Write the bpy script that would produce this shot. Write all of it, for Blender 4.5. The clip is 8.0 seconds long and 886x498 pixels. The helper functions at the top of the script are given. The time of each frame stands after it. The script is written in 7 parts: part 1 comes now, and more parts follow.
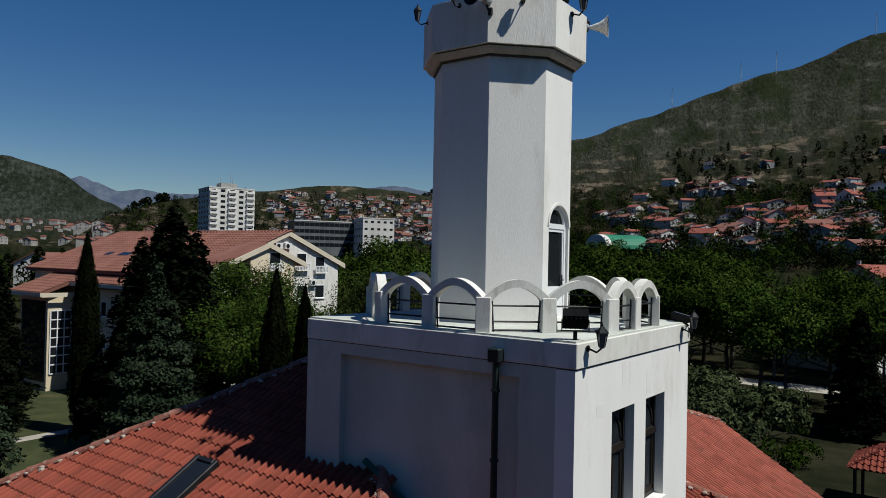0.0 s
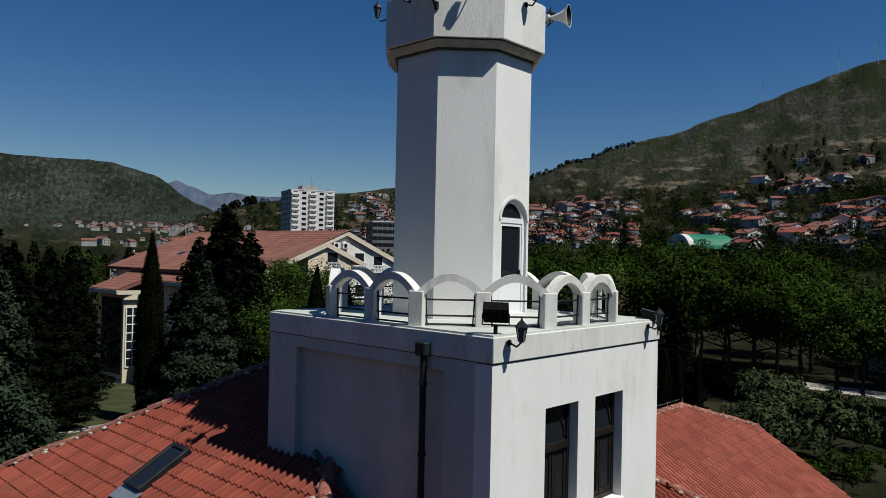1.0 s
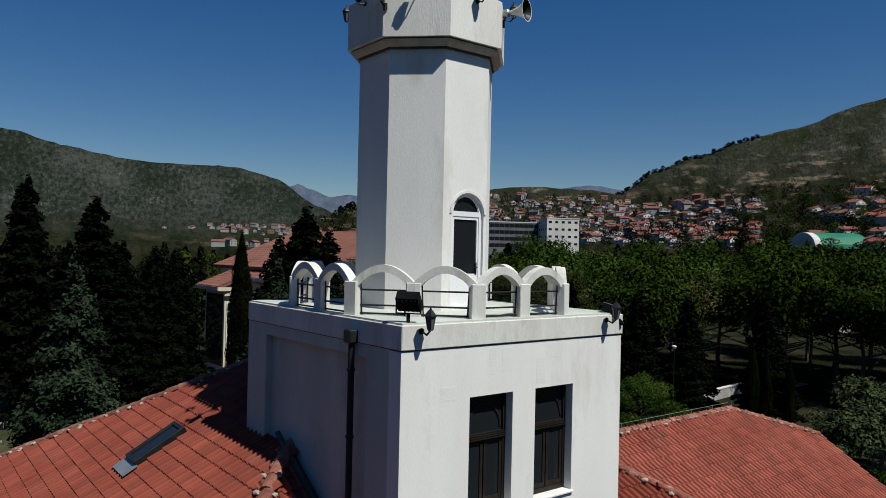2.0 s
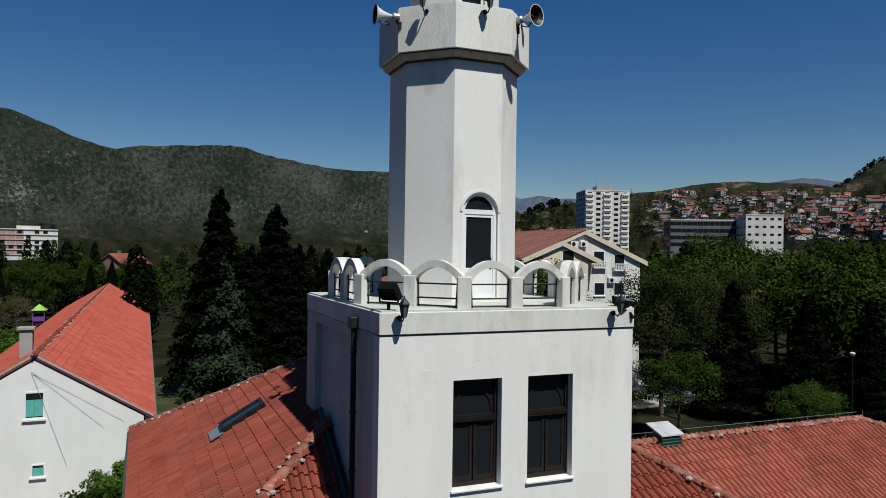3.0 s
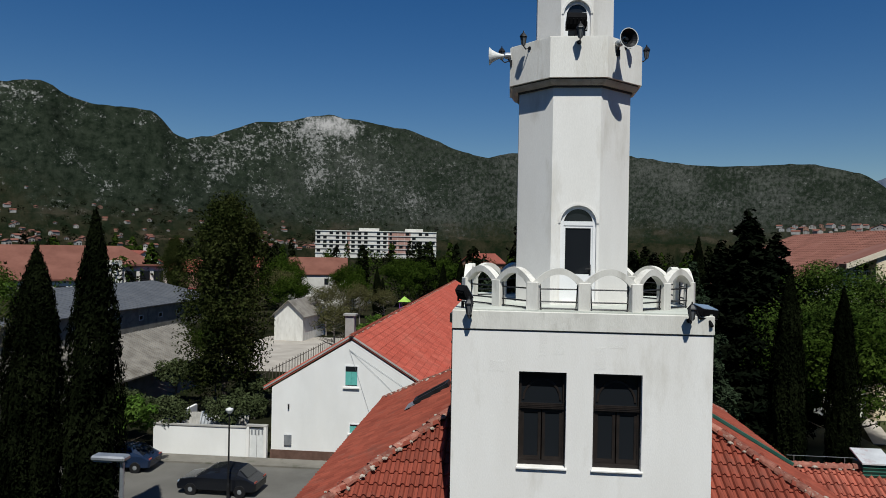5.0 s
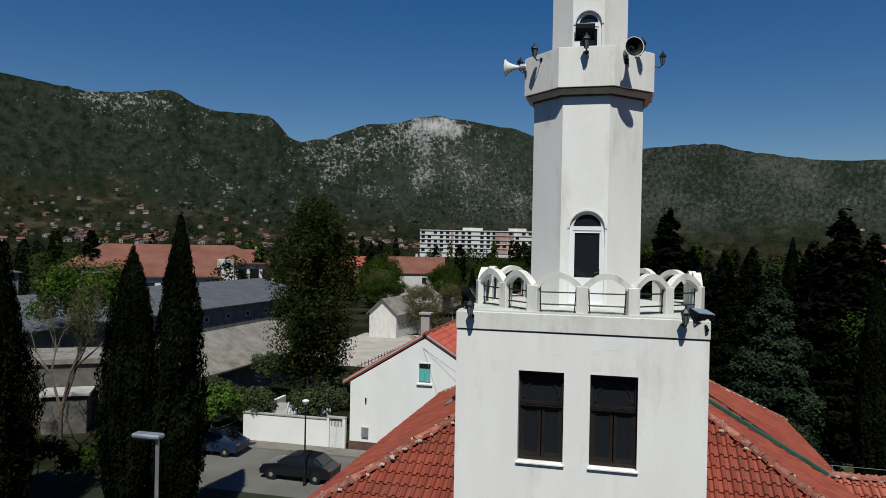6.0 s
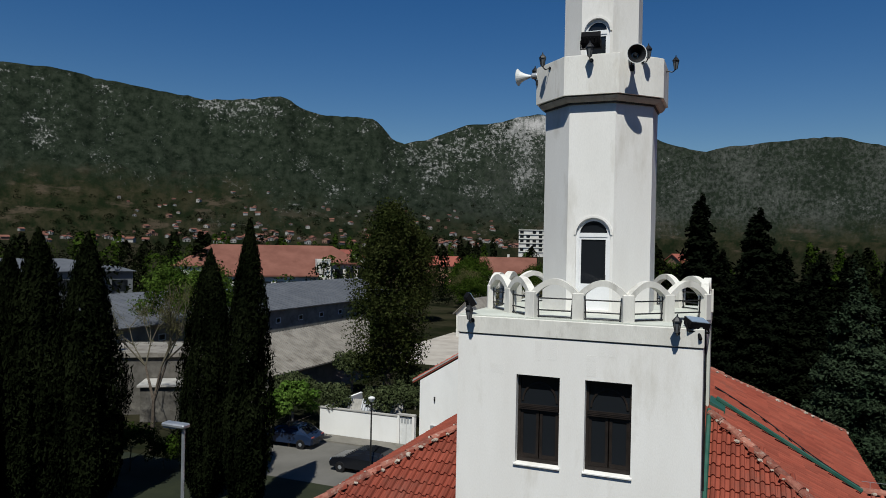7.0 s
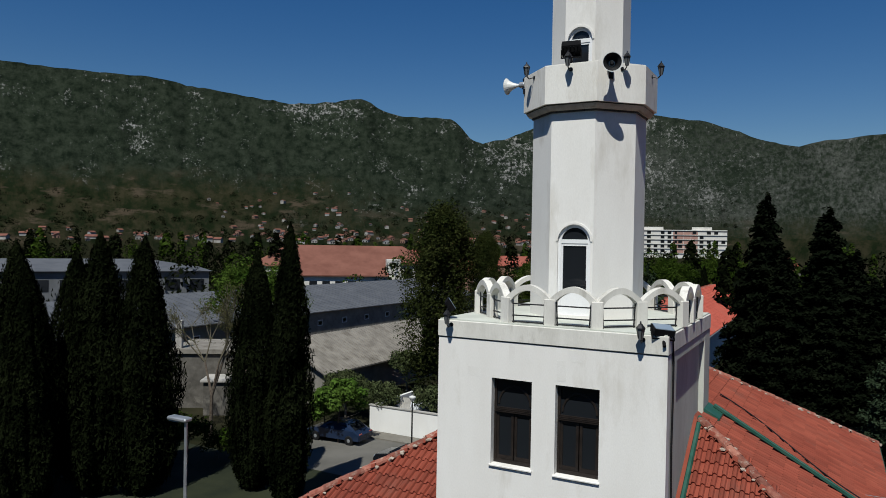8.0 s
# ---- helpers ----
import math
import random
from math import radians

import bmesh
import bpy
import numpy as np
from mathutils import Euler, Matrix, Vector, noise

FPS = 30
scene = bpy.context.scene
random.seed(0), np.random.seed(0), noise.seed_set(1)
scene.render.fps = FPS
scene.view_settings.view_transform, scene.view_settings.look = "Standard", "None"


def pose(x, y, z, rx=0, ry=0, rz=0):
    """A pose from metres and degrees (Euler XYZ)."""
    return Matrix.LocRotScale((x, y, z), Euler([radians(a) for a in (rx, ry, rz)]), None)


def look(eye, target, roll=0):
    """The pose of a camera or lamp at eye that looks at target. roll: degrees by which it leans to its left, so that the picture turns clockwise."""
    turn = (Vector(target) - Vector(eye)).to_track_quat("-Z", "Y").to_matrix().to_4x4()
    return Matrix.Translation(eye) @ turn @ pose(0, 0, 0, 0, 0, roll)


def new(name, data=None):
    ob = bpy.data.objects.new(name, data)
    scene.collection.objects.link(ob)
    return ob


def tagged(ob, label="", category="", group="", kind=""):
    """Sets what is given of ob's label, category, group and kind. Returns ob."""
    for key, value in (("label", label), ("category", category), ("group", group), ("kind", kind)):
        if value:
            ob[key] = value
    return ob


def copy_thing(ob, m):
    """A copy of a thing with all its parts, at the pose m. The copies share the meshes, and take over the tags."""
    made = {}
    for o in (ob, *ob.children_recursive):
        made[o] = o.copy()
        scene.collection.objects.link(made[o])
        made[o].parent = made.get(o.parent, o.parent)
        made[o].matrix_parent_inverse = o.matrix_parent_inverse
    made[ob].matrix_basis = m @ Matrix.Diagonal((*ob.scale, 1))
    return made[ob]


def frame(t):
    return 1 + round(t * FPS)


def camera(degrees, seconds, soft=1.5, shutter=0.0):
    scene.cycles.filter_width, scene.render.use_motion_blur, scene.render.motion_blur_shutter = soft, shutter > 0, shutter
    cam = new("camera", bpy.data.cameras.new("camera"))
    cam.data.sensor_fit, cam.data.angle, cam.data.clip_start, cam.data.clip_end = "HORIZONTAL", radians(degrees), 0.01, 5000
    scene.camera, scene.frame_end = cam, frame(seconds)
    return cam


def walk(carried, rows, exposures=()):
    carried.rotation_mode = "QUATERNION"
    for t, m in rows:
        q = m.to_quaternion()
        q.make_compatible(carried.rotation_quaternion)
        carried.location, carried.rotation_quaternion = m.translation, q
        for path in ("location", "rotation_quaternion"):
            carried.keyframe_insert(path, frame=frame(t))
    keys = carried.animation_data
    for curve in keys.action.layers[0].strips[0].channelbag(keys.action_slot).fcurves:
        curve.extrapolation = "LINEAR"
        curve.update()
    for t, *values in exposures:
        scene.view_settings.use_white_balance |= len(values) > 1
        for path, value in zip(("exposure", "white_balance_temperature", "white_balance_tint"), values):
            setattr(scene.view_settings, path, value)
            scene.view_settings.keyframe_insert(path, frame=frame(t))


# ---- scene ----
cam = camera(63.5, 8.0, soft=0.9)
PATH = [
    (0, (-12.25, -4.672, 13.172), (-10.642, -3.483, 13.198), 1.2),
    (0.5, (-11.596, -5.504, 13.128), (-10.018, -4.276, 13.154), 1.3),
    (1, (-10.718, -6.533, 13.108), (-9.254, -5.17, 13.131), 1.2),
    (2.5, (-7.607, -10.157, 12.991), (-6.55, -8.46, 13.005), 1.1),
    (3, (-6.302, -11.52, 12.977), (-5.528, -9.677, 12.988), 0.8),
    (3.5, (-5.009, -12.559, 13.002), (-4.576, -10.606, 13.008), 0.8),
    (4, (-3.785, -13.443, 13.058), (-3.6, -11.452, 13.062), 1.0),
    (4.5, (-2.598, -14.119, 13.142), (-2.614, -12.119, 13.141), 1.0),
    (6, (0.835, -15.218, 13.374), (0.353, -13.278, 13.363), 1.1),
    (6.5, (1.941, -15.225, 13.452), (1.324, -13.323, 13.439), 1.1),
    (7, (3.11, -15.12, 13.573), (2.358, -13.266, 13.556), 1.1),
    (7.5, (4.234, -14.963, 13.706), (3.376, -13.156, 13.687), 1.1),
    (8, (5.395, -14.667, 13.78), (4.444, -12.908, 13.758), 1.0),
]
walk(cam, [(t, look(eye, target, roll)) for t, eye, target, roll in PATH], [(0.0, 0.27, 6250, 6), (8.0, 0.27, 6250, 6)])

# ---- world and sun ----
SUN_EL, SUN_AZ = radians(57.5), radians(11)
world = bpy.data.worlds.new("world")
scene.world = world
world.use_nodes = True
wn = world.node_tree
sky = wn.nodes.new("ShaderNodeTexSky")
sky.sky_type, sky.sun_disc = "NISHITA", False
sky.sun_elevation, sky.sun_rotation = SUN_EL, math.pi - SUN_AZ
sky.altitude, sky.air_density, sky.dust_density, sky.ozone_density = 60, 1.0, 0.15, 2.0
bg = wn.nodes["Background"]
bg.inputs["Strength"].default_value = 0.047
deep = wn.nodes.new("ShaderNodeHueSaturation")
deep.inputs["Saturation"].default_value = 1.40
deep.inputs["Hue"].default_value = 0.510
wn.links.new(sky.outputs["Color"], deep.inputs["Color"])
wn.links.new(deep.outputs["Color"], bg.inputs["Color"])
sun_data = bpy.data.lights.new("sun", "SUN")
sun_data.energy, sun_data.angle, sun_data.color = 4.25, radians(0.53), (1.0, 0.96, 0.885)
sun = new("sun", sun_data)
to_sun = Vector((math.sin(SUN_AZ) * math.cos(SUN_EL), -math.cos(SUN_AZ) * math.cos(SUN_EL), math.sin(SUN_EL)))
sun.matrix_world = look(to_sun * 60, (0, 0, 0))


# ---- materials ----
def mat(name, a, b, scale=3.0, rough=0.8, fine=40.0, bump=0.15, metal=0.0, stain=None, stain_scale=0.6, vary=0.0, spec=0.3, streak=1.0):
    """Two colours mixed by coarse and fine noise, with a third as stains, fine relief, and piece to piece change."""
    m = bpy.data.materials.new(name)
    m.use_nodes = True
    n, l = m.node_tree.nodes, m.node_tree.links
    p = n["Principled BSDF"]
    geo = n.new("ShaderNodeNewGeometry")
    mp = n.new("ShaderNodeMapping")
    mp.inputs["Scale"].default_value = (1, 1, streak)
    l.new(geo.outputs["Position"], mp.inputs["Vector"])

    def noise_at(s, detail, rough_n=0.6):
        t = n.new("ShaderNodeTexNoise")
        t.inputs["Scale"].default_value, t.inputs["Detail"].default_value, t.inputs["Roughness"].default_value = s, detail, rough_n
        l.new(mp.outputs["Vector"], t.inputs["Vector"])
        return t.outputs["Fac"]

    def mix(f, c1, c2, kind="MIX"):
        x = n.new("ShaderNodeMix")
        x.data_type, x.blend_type = "RGBA", kind
        for sock, v in ((x.inputs[0], f), (x.inputs[6], c1), (x.inputs[7], c2)):
            if isinstance(v, bpy.types.NodeSocket):
                l.new(v, sock)
            elif isinstance(v, tuple):
                sock.default_value = (*v, 1)
            else:
                sock.default_value = v
        return x.outputs[2]

    def ramp(sock, lo, hi):
        r = n.new("ShaderNodeMapRange")
        r.inputs["From Min"].default_value, r.inputs["From Max"].default_value = lo, hi
        l.new(sock, r.inputs["Value"])
        return r.outputs["Result"]

    col = mix(ramp(noise_at(scale, 4), 0.35, 0.65), a, b)
    fine_n = noise_at(fine, 3)
    col = mix(0.25, col, mix(fine_n, (0.35, 0.35, 0.35), (1.0, 1.0, 1.0)), "MULTIPLY")
    if stain:
        col = mix(ramp(noise_at(stain_scale, 6, 0.7), 0.55, 0.75), col, stain)
    if vary:
        info = n.new("ShaderNodeObjectInfo")
        add = n.new("ShaderNodeMath")
        add.operation = "ADD"
        l.new(info.outputs["Random"], add.inputs[0])
        l.new(geo.outputs["Random Per Island"], add.inputs[1])
        fr = n.new("ShaderNodeMath")
        fr.operation = "FRACT"
        l.new(add.outputs[0], fr.inputs[0])
        hsv = n.new("ShaderNodeHueSaturation")
        l.new(col, hsv.inputs["Color"])
        vr = n.new("ShaderNodeMapRange")
        vr.inputs["To Min"].default_value, vr.inputs["To Max"].default_value = 1 - vary, 1 + vary
        l.new(fr.outputs[0], vr.inputs["Value"])
        l.new(vr.outputs["Result"], hsv.inputs["Value"])
        col = hsv.outputs["Color"]
    l.new(col, p.inputs["Base Color"])
    p.inputs["Roughness"].default_value, p.inputs["Metallic"].default_value = rough, metal
    p.inputs["Specular IOR Level"].default_value = spec
    if bump:
        bp = n.new("ShaderNodeBump")
        bp.inputs["Strength"].default_value, bp.inputs["Distance"].default_value = bump, 0.03
        l.new(fine_n, bp.inputs["Height"])
        l.new(bp.outputs["Normal"], p.inputs["Normal"])
    return m


def leaf_mat(name, a, b, vary=0.45):
    m = mat(name, a, b, scale=0.5, rough=1.0, fine=6.0, bump=0.0, vary=vary, spec=0.0)
    m.node_tree.nodes["Principled BSDF"].inputs["Subsurface Weight"].default_value = 0.0
    return m


plaster = mat("white_plaster", (0.74, 0.715, 0.675), (0.80, 0.78, 0.745), 0.9, 0.9, 60, 0.12, stain=(0.54, 0.51, 0.455), stain_scale=0.8, streak=0.3)
plaster_worn = mat("weathered_plaster", (0.59, 0.57, 0.52), (0.71, 0.69, 0.64), 1.8, 0.92, 50, 0.2, stain=(0.36, 0.34, 0.30), stain_scale=2.2, streak=0.3)
plaster_patch = mat("patched_plaster", (0.725, 0.70, 0.66), (0.78, 0.76, 0.725), 2, 0.9, 60, 0.2, stain=(0.6, 0.58, 0.53), stain_scale=2)
plaster_drum = mat("rain_streaked_plaster", (0.68, 0.655, 0.605), (0.78, 0.76, 0.715), 2.2, 0.92, 50, 0.2, stain=(0.50, 0.46, 0.40), stain_scale=2.6, streak=0.22)
plaster_clean = mat("fresh_white_plaster", (0.72, 0.71, 0.685), (0.79, 0.78, 0.755), 0.7, 0.9, 50, 0.12, stain=(0.68, 0.665, 0.635), stain_scale=0.5, streak=0.4)
# Grey of the stained terrace; on the tower's sides it carries their shade
plaster_grey_shade = mat("grey_shade_plaster", (0.455, 0.47, 0.42), (0.55, 0.565, 0.51), 0.8, 0.92, 50, 0.15, stain=(0.35, 0.355, 0.31), stain_scale=0.9, streak=0.45)
brown_plaster = mat("stained_plaster", (0.44, 0.38, 0.31), (0.60, 0.55, 0.48), 3, 0.95, 40, 0.3, stain=(0.2, 0.15, 0.11), stain_scale=3)
groove = mat("dark_joint", (0.06, 0.06, 0.06), (0.1, 0.1, 0.1), 5, 0.9)
tile_red = mat("red_roof_tile", (0.185, 0.037, 0.021), (0.24, 0.056, 0.033), 0.7, 0.85, 30, 0.3, stain=(0.16, 0.055, 0.038), stain_scale=0.9, vary=0.16)
tile_wing = mat("lighter_roof_tile", (0.29, 0.075, 0.048), (0.36, 0.105, 0.068), 0.7, 0.85, 30, 0.3, stain=(0.22, 0.09, 0.065), stain_scale=0.9, vary=0.2)
tile_new = mat("bright_roof_tile", (0.33, 0.062, 0.040), (0.39, 0.088, 0.060), 0.5, 0.85, 30, 0.3, stain=(0.27, 0.075, 0.05), stain_scale=0.5, vary=0.16)
tile_far = mat("brown_roof_tile", (0.165, 0.068, 0.05), (0.21, 0.09, 0.066), 0.4, 0.9, 8, 0.3, stain=(0.2, 0.1, 0.08), stain_scale=0.2, vary=0.12)
mortar = mat("ridge_mortar", (0.30, 0.24, 0.19), (0.46, 0.40, 0.34), 7, 0.95, 40, 0.6, stain=(0.15, 0.12, 0.09), stain_scale=5)
cap_red = mat("lichened_cap_tile", (0.19, 0.055, 0.038), (0.29, 0.125, 0.09), 6, 0.9, 30, 0.5, stain=(0.42, 0.35, 0.29), stain_scale=5, vary=0.3)
matt_black = mat("matt_black_casting", (0.005, 0.005, 0.006), (0.009, 0.009, 0.010), 6, 0.9, 60, 0.05, spec=0.1)
dark_wood = mat("dark_brown_wood", (0.011, 0.008, 0.0065), (0.021, 0.015, 0.012), 6, 0.5, 60, 0.1)
black_metal = mat("black_metal", (0.012, 0.012, 0.013), (0.022, 0.022, 0.024), 6, 0.45, 60, 0.05, metal=0.3)
grey_metal = mat("grey_metal", (0.32, 0.34, 0.36), (0.45, 0.46, 0.48), 3, 0.4, 40, 0.05, metal=0.6)
white_metal = mat("white_enamel", (0.62, 0.62, 0.60), (0.7, 0.7, 0.68), 4, 0.4, 40, 0.03)
green_metal = mat("green_sheet_metal", (0.015, 0.07, 0.05), (0.03, 0.10, 0.075), 3, 0.5, 40, 0.05, stain=(0.05, 0.06, 0.05), stain_scale=3)
dark_green = mat("dark_green_pipe", (0.008, 0.014, 0.014), (0.014, 0.022, 0.02), 3, 0.5, 40, 0.05)
white_frame = mat("white_window_frame", (0.76, 0.76, 0.76), (0.8, 0.8, 0.8), 3, 0.4, 40, 0.02)
cream = mat("cream_plaster", (0.62, 0.52, 0.36), (0.68, 0.58, 0.42), 0.4, 0.9, 20, 0.1, stain=(0.55, 0.46, 0.33), stain_scale=0.3)
cream_board = mat("cream_paint", (0.56, 0.49, 0.37), (0.62, 0.55, 0.43), 1, 0.7, 20, 0.05)
concrete = mat("worn_concrete", (0.30, 0.29, 0.27), (0.42, 0.40, 0.37), 0.8, 0.95, 20, 0.3, stain=(0.18, 0.17, 0.15), stain_scale=0.7)
old_render = mat("old_grey_render", (0.16, 0.15, 0.13), (0.25, 0.235, 0.205), 0.8, 0.95, 20, 0.3, stain=(0.07, 0.065, 0.058), stain_scale=0.7)
sheet_grey = mat("weathered_sheet_roof", (0.16, 0.145, 0.125), (0.25, 0.23, 0.20), 0.9, 0.9, 6, 0.3, stain=(0.08, 0.066, 0.05), stain_scale=0.7)
sheet_dark = mat("dark_grey_sheet_roof", (0.075, 0.08, 0.092), (0.105, 0.11, 0.122), 0.5, 0.75, 12, 0.1)
asphalt = mat("asphalt", (0.095, 0.09, 0.08), (0.135, 0.128, 0.115), 0.3, 0.95, 30, 0.3, stain=(0.13, 0.125, 0.115), stain_scale=0.2)
paving = mat("pale_paving", (0.32, 0.29, 0.25), (0.42, 0.38, 0.33), 0.4, 0.95, 20, 0.2)
bark = mat("bark", (0.06, 0.045, 0.035), (0.11, 0.09, 0.07), 6, 0.95, 30, 0.6)
bark_pale = mat("pale_bark", (0.16, 0.14, 0.12), (0.24, 0.21, 0.18), 6, 0.95, 30, 0.5)
# Cypress and fir tones far below real foliage: the crowns' shade is in them
cyp_leaf = leaf_mat("shaded_cypress_leaf", (0.0022, 0.0032, 0.0014), (0.0075, 0.010, 0.004))
fir_leaf = leaf_mat("shaded_fir_needle", (0.0024, 0.0038, 0.0022), (0.006, 0.008, 0.0042))
spruce_leaf = leaf_mat("blue_spruce_needle", (0.012, 0.021, 0.011), (0.029, 0.041, 0.023))
broad_leaf = leaf_mat("green_leaf", (0.012, 0.024, 0.003), (0.034, 0.054, 0.009))
# Green leaf raised in tone: sunlight on the crown tops put into it
crown_leaf = leaf_mat("sunlit_green_leaf", (0.020, 0.040, 0.006), (0.050, 0.080, 0.014))
fresh_leaf = leaf_mat("fresh_green_leaf", (0.04, 0.08, 0.012), (0.07, 0.115, 0.022))
olive_leaf = leaf_mat("olive_leaf", (0.03, 0.04, 0.016), (0.055, 0.066, 0.03))
bud_leaf = leaf_mat("brown_bud", (0.055, 0.055, 0.022), (0.09, 0.085, 0.035))
# Darker copy of the grass, tree shade put into its colour
grass_shaded = mat("shaded_rough_grass", (0.009, 0.013, 0.005), (0.022, 0.026, 0.010), 0.4, 0.95, 12, 0.5, stain=(0.04, 0.036, 0.022), stain_scale=0.15)
grass_mat = mat("grass", (0.022, 0.030, 0.008), (0.046, 0.052, 0.016), 0.4, 0.95, 12, 0.5, stain=(0.085, 0.075, 0.035), stain_scale=0.15)
turquoise = mat("turquoise_shutter", (0.10, 0.38, 0.33), (0.14, 0.45, 0.4), 4, 0.6, 40, 0.1)


def glass_mat(name, tint, rough=0.05):
    m = bpy.data.materials.new(name)
    m.use_nodes = True
    p = m.node_tree.nodes["Principled BSDF"]
    p.inputs["Base Color"].default_value = (*tint, 1)
    p.inputs["Roughness"].default_value = rough
    p.inputs["Specular IOR Level"].default_value = 0.35
    return m


glass = glass_mat("dark_window_glass", (0.012, 0.014, 0.017))
lamp_glass = glass_mat("floodlight_glass", (0.20, 0.25, 0.31), 0.12)
car_black = glass_mat("black_car_paint", (0.008, 0.009, 0.012), 0.15)
car_blue = glass_mat("dark_blue_car_paint", (0.012, 0.022, 0.05), 0.15)


# ---- building helpers ----
def mesh_of(name, bm, material):
    me = bpy.data.meshes.new(name)
    bmesh.ops.recalc_face_normals(bm, faces=bm.faces)
    bm.to_mesh(me)
    bm.free()
    me.materials.append(material)
    return me


def part(name, bm, material, parent, label=""):
    ob = new(name, mesh_of(name, bm, material))
    ob.parent = parent
    return tagged(ob, label)


def single(name, bm, material, label="", category="", kind="", group=""):
    return tagged(new(name, mesh_of(name, bm, material)), label, category, group, kind)


def thing(name, label, category, group="", kind="", m=None):
    ob = new(name)
    ob.empty_display_size = 0.3
    if m is not None:
        ob.matrix_basis = m
    return tagged(ob, label, category, group, kind)


def raw(name, verts, faces, material):
    me = bpy.data.meshes.new(name)
    me.from_pydata(verts, [], faces)
    me.materials.append(material)
    return me


def box(bm, x0, x1, y0, y1, z0, z1, bevel=0.0, m=None):
    r = bmesh.ops.create_cube(bm, size=1.0)
    vs = r["verts"]
    for v in vs:
        v.co = Vector(((x0 + x1) / 2 + v.co.x * (x1 - x0), (y0 + y1) / 2 + v.co.y * (y1 - y0), (z0 + z1) / 2 + v.co.z * (z1 - z0)))
    if bevel:
        es = list({e for v in vs for e in v.link_edges})
        out = bmesh.ops.bevel(bm, geom=es, offset=bevel, segments=1, affect="EDGES")
        vs = list({v for f in out["faces"] for v in f.verts} | {v for v in vs if v.is_valid})
    if m is not None:
        bmesh.ops.transform(bm, matrix=m, verts=vs)
    return bm


def B(*a, **k):
    return box(bmesh.new(), *a, **k)


def prism(bm, pts, d, m=None):
    """A polygon of 3D points, pulled out by the vector d."""
    d = Vector(d)
    a = [bm.verts.new(Vector(p)) for p in pts]
    b = [bm.verts.new(Vector(p) + d) for p in pts]
    bm.faces.new(a)
    bm.faces.new(b[::-1])
    k = len(a)
    for i in range(k):
        bm.faces.new((a[i], b[i], b[(i + 1) % k], a[(i + 1) % k]))
    if m is not None:
        bmesh.ops.transform(bm, matrix=m, verts=a + b)
    return bm


def rod(bm, p, q, r0, r1=None, n=8):
    p, q = Vector(p), Vector(q)
    r1 = r0 if r1 is None else r1
    rot = (q - p).to_track_quat("Z", "Y").to_matrix()
    rings = []
    for c, r in ((p, r0), (q, r1)):
        rings.append([bm.verts.new(c + rot @ Vector((r * math.cos(2 * math.pi * i / n), r * math.sin(2 * math.pi * i / n), 0))) for i in range(n)])
    for i in range(n):
        bm.faces.new((rings[0][i], rings[0][(i + 1) % n], rings[1][(i + 1) % n], rings[1][i]))
    bm.faces.new(rings[0][::-1])
    bm.faces.new(rings[1])
    return bm


def lathe(bm, prof, n=12, m=None):
    """Rings of (radius, height) about z."""
    rings = [[bm.verts.new((r * math.cos(2 * math.pi * i / n), r * math.sin(2 * math.pi * i / n), z)) for i in range(n)] for r, z in prof]
    for a, b in zip(rings, rings[1:]):
        for i in range(n):
            bm.faces.new((a[i], a[(i + 1) % n], b[(i + 1) % n], b[i]))
    bm.faces.new(rings[0][::-1])
    bm.faces.new(rings[-1])
    if m is not None:
        bmesh.ops.transform(bm, matrix=m, verts=[v for r in rings for v in r])
    return bm


def wall_panel(bm, w, z0, z1, thick, holes, m, x0=None):
    """An upright wall in the x-z plane, its outer face at y = 0, with rectangular holes (xa, xb, za, zb)."""
    x0 = -w / 2 if x0 is None else x0
    xs = sorted({x0, x0 + w, *(h[0] for h in holes), *(h[1] for h in holes)})
    zs = sorted({z0, z1, *(h[2] for h in holes), *(h[3] for h in holes)})
    start = len(bm.verts)
    grid = {}

    def vert(x, y, z):
        key = (round(x, 4), y, round(z, 4))
        if key not in grid:
            grid[key] = bm.verts.new((x, y, z))
        return grid[key]

    solid = lambda i, j: 0 <= i < len(xs) - 1 and 0 <= j < len(zs) - 1 and not any(  # noqa: E731
        h[0] - 1e-4 <= (xs[i] + xs[i + 1]) / 2 <= h[1] and h[2] <= (zs[j] + zs[j + 1]) / 2 <= h[3] for h in holes)
    for i in range(len(xs) - 1):
        for j in range(len(zs) - 1):
            if not solid(i, j):
                continue
            a, b, c, d = xs[i], xs[i + 1], zs[j], zs[j + 1]
            bm.faces.new((vert(a, 0, c), vert(b, 0, c), vert(b, 0, d), vert(a, 0, d)))
            bm.faces.new((vert(a, thick, d), vert(b, thick, d), vert(b, thick, c), vert(a, thick, c)))
            if not solid(i - 1, j):
                bm.faces.new((vert(a, 0, c), vert(a, 0, d), vert(a, thick, d), vert(a, thick, c)))
            if not solid(i + 1, j):
                bm.faces.new((vert(b, 0, d), vert(b, 0, c), vert(b, thick, c), vert(b, thick, d)))
            if not solid(i, j - 1):
                bm.faces.new((vert(b, 0, c), vert(a, 0, c), vert(a, thick, c), vert(b, thick, c)))
            if not solid(i, j + 1):
                bm.faces.new((vert(a, 0, d), vert(b, 0, d), vert(b, thick, d), vert(a, thick, d)))
    bmesh.ops.transform(bm, matrix=m, verts=list(grid.values()))
    return bm


def around(phi, r, z, c):
    a = radians(phi)
    return Vector((c[0] + r * math.sin(a), c[1] - r * math.cos(a), z))


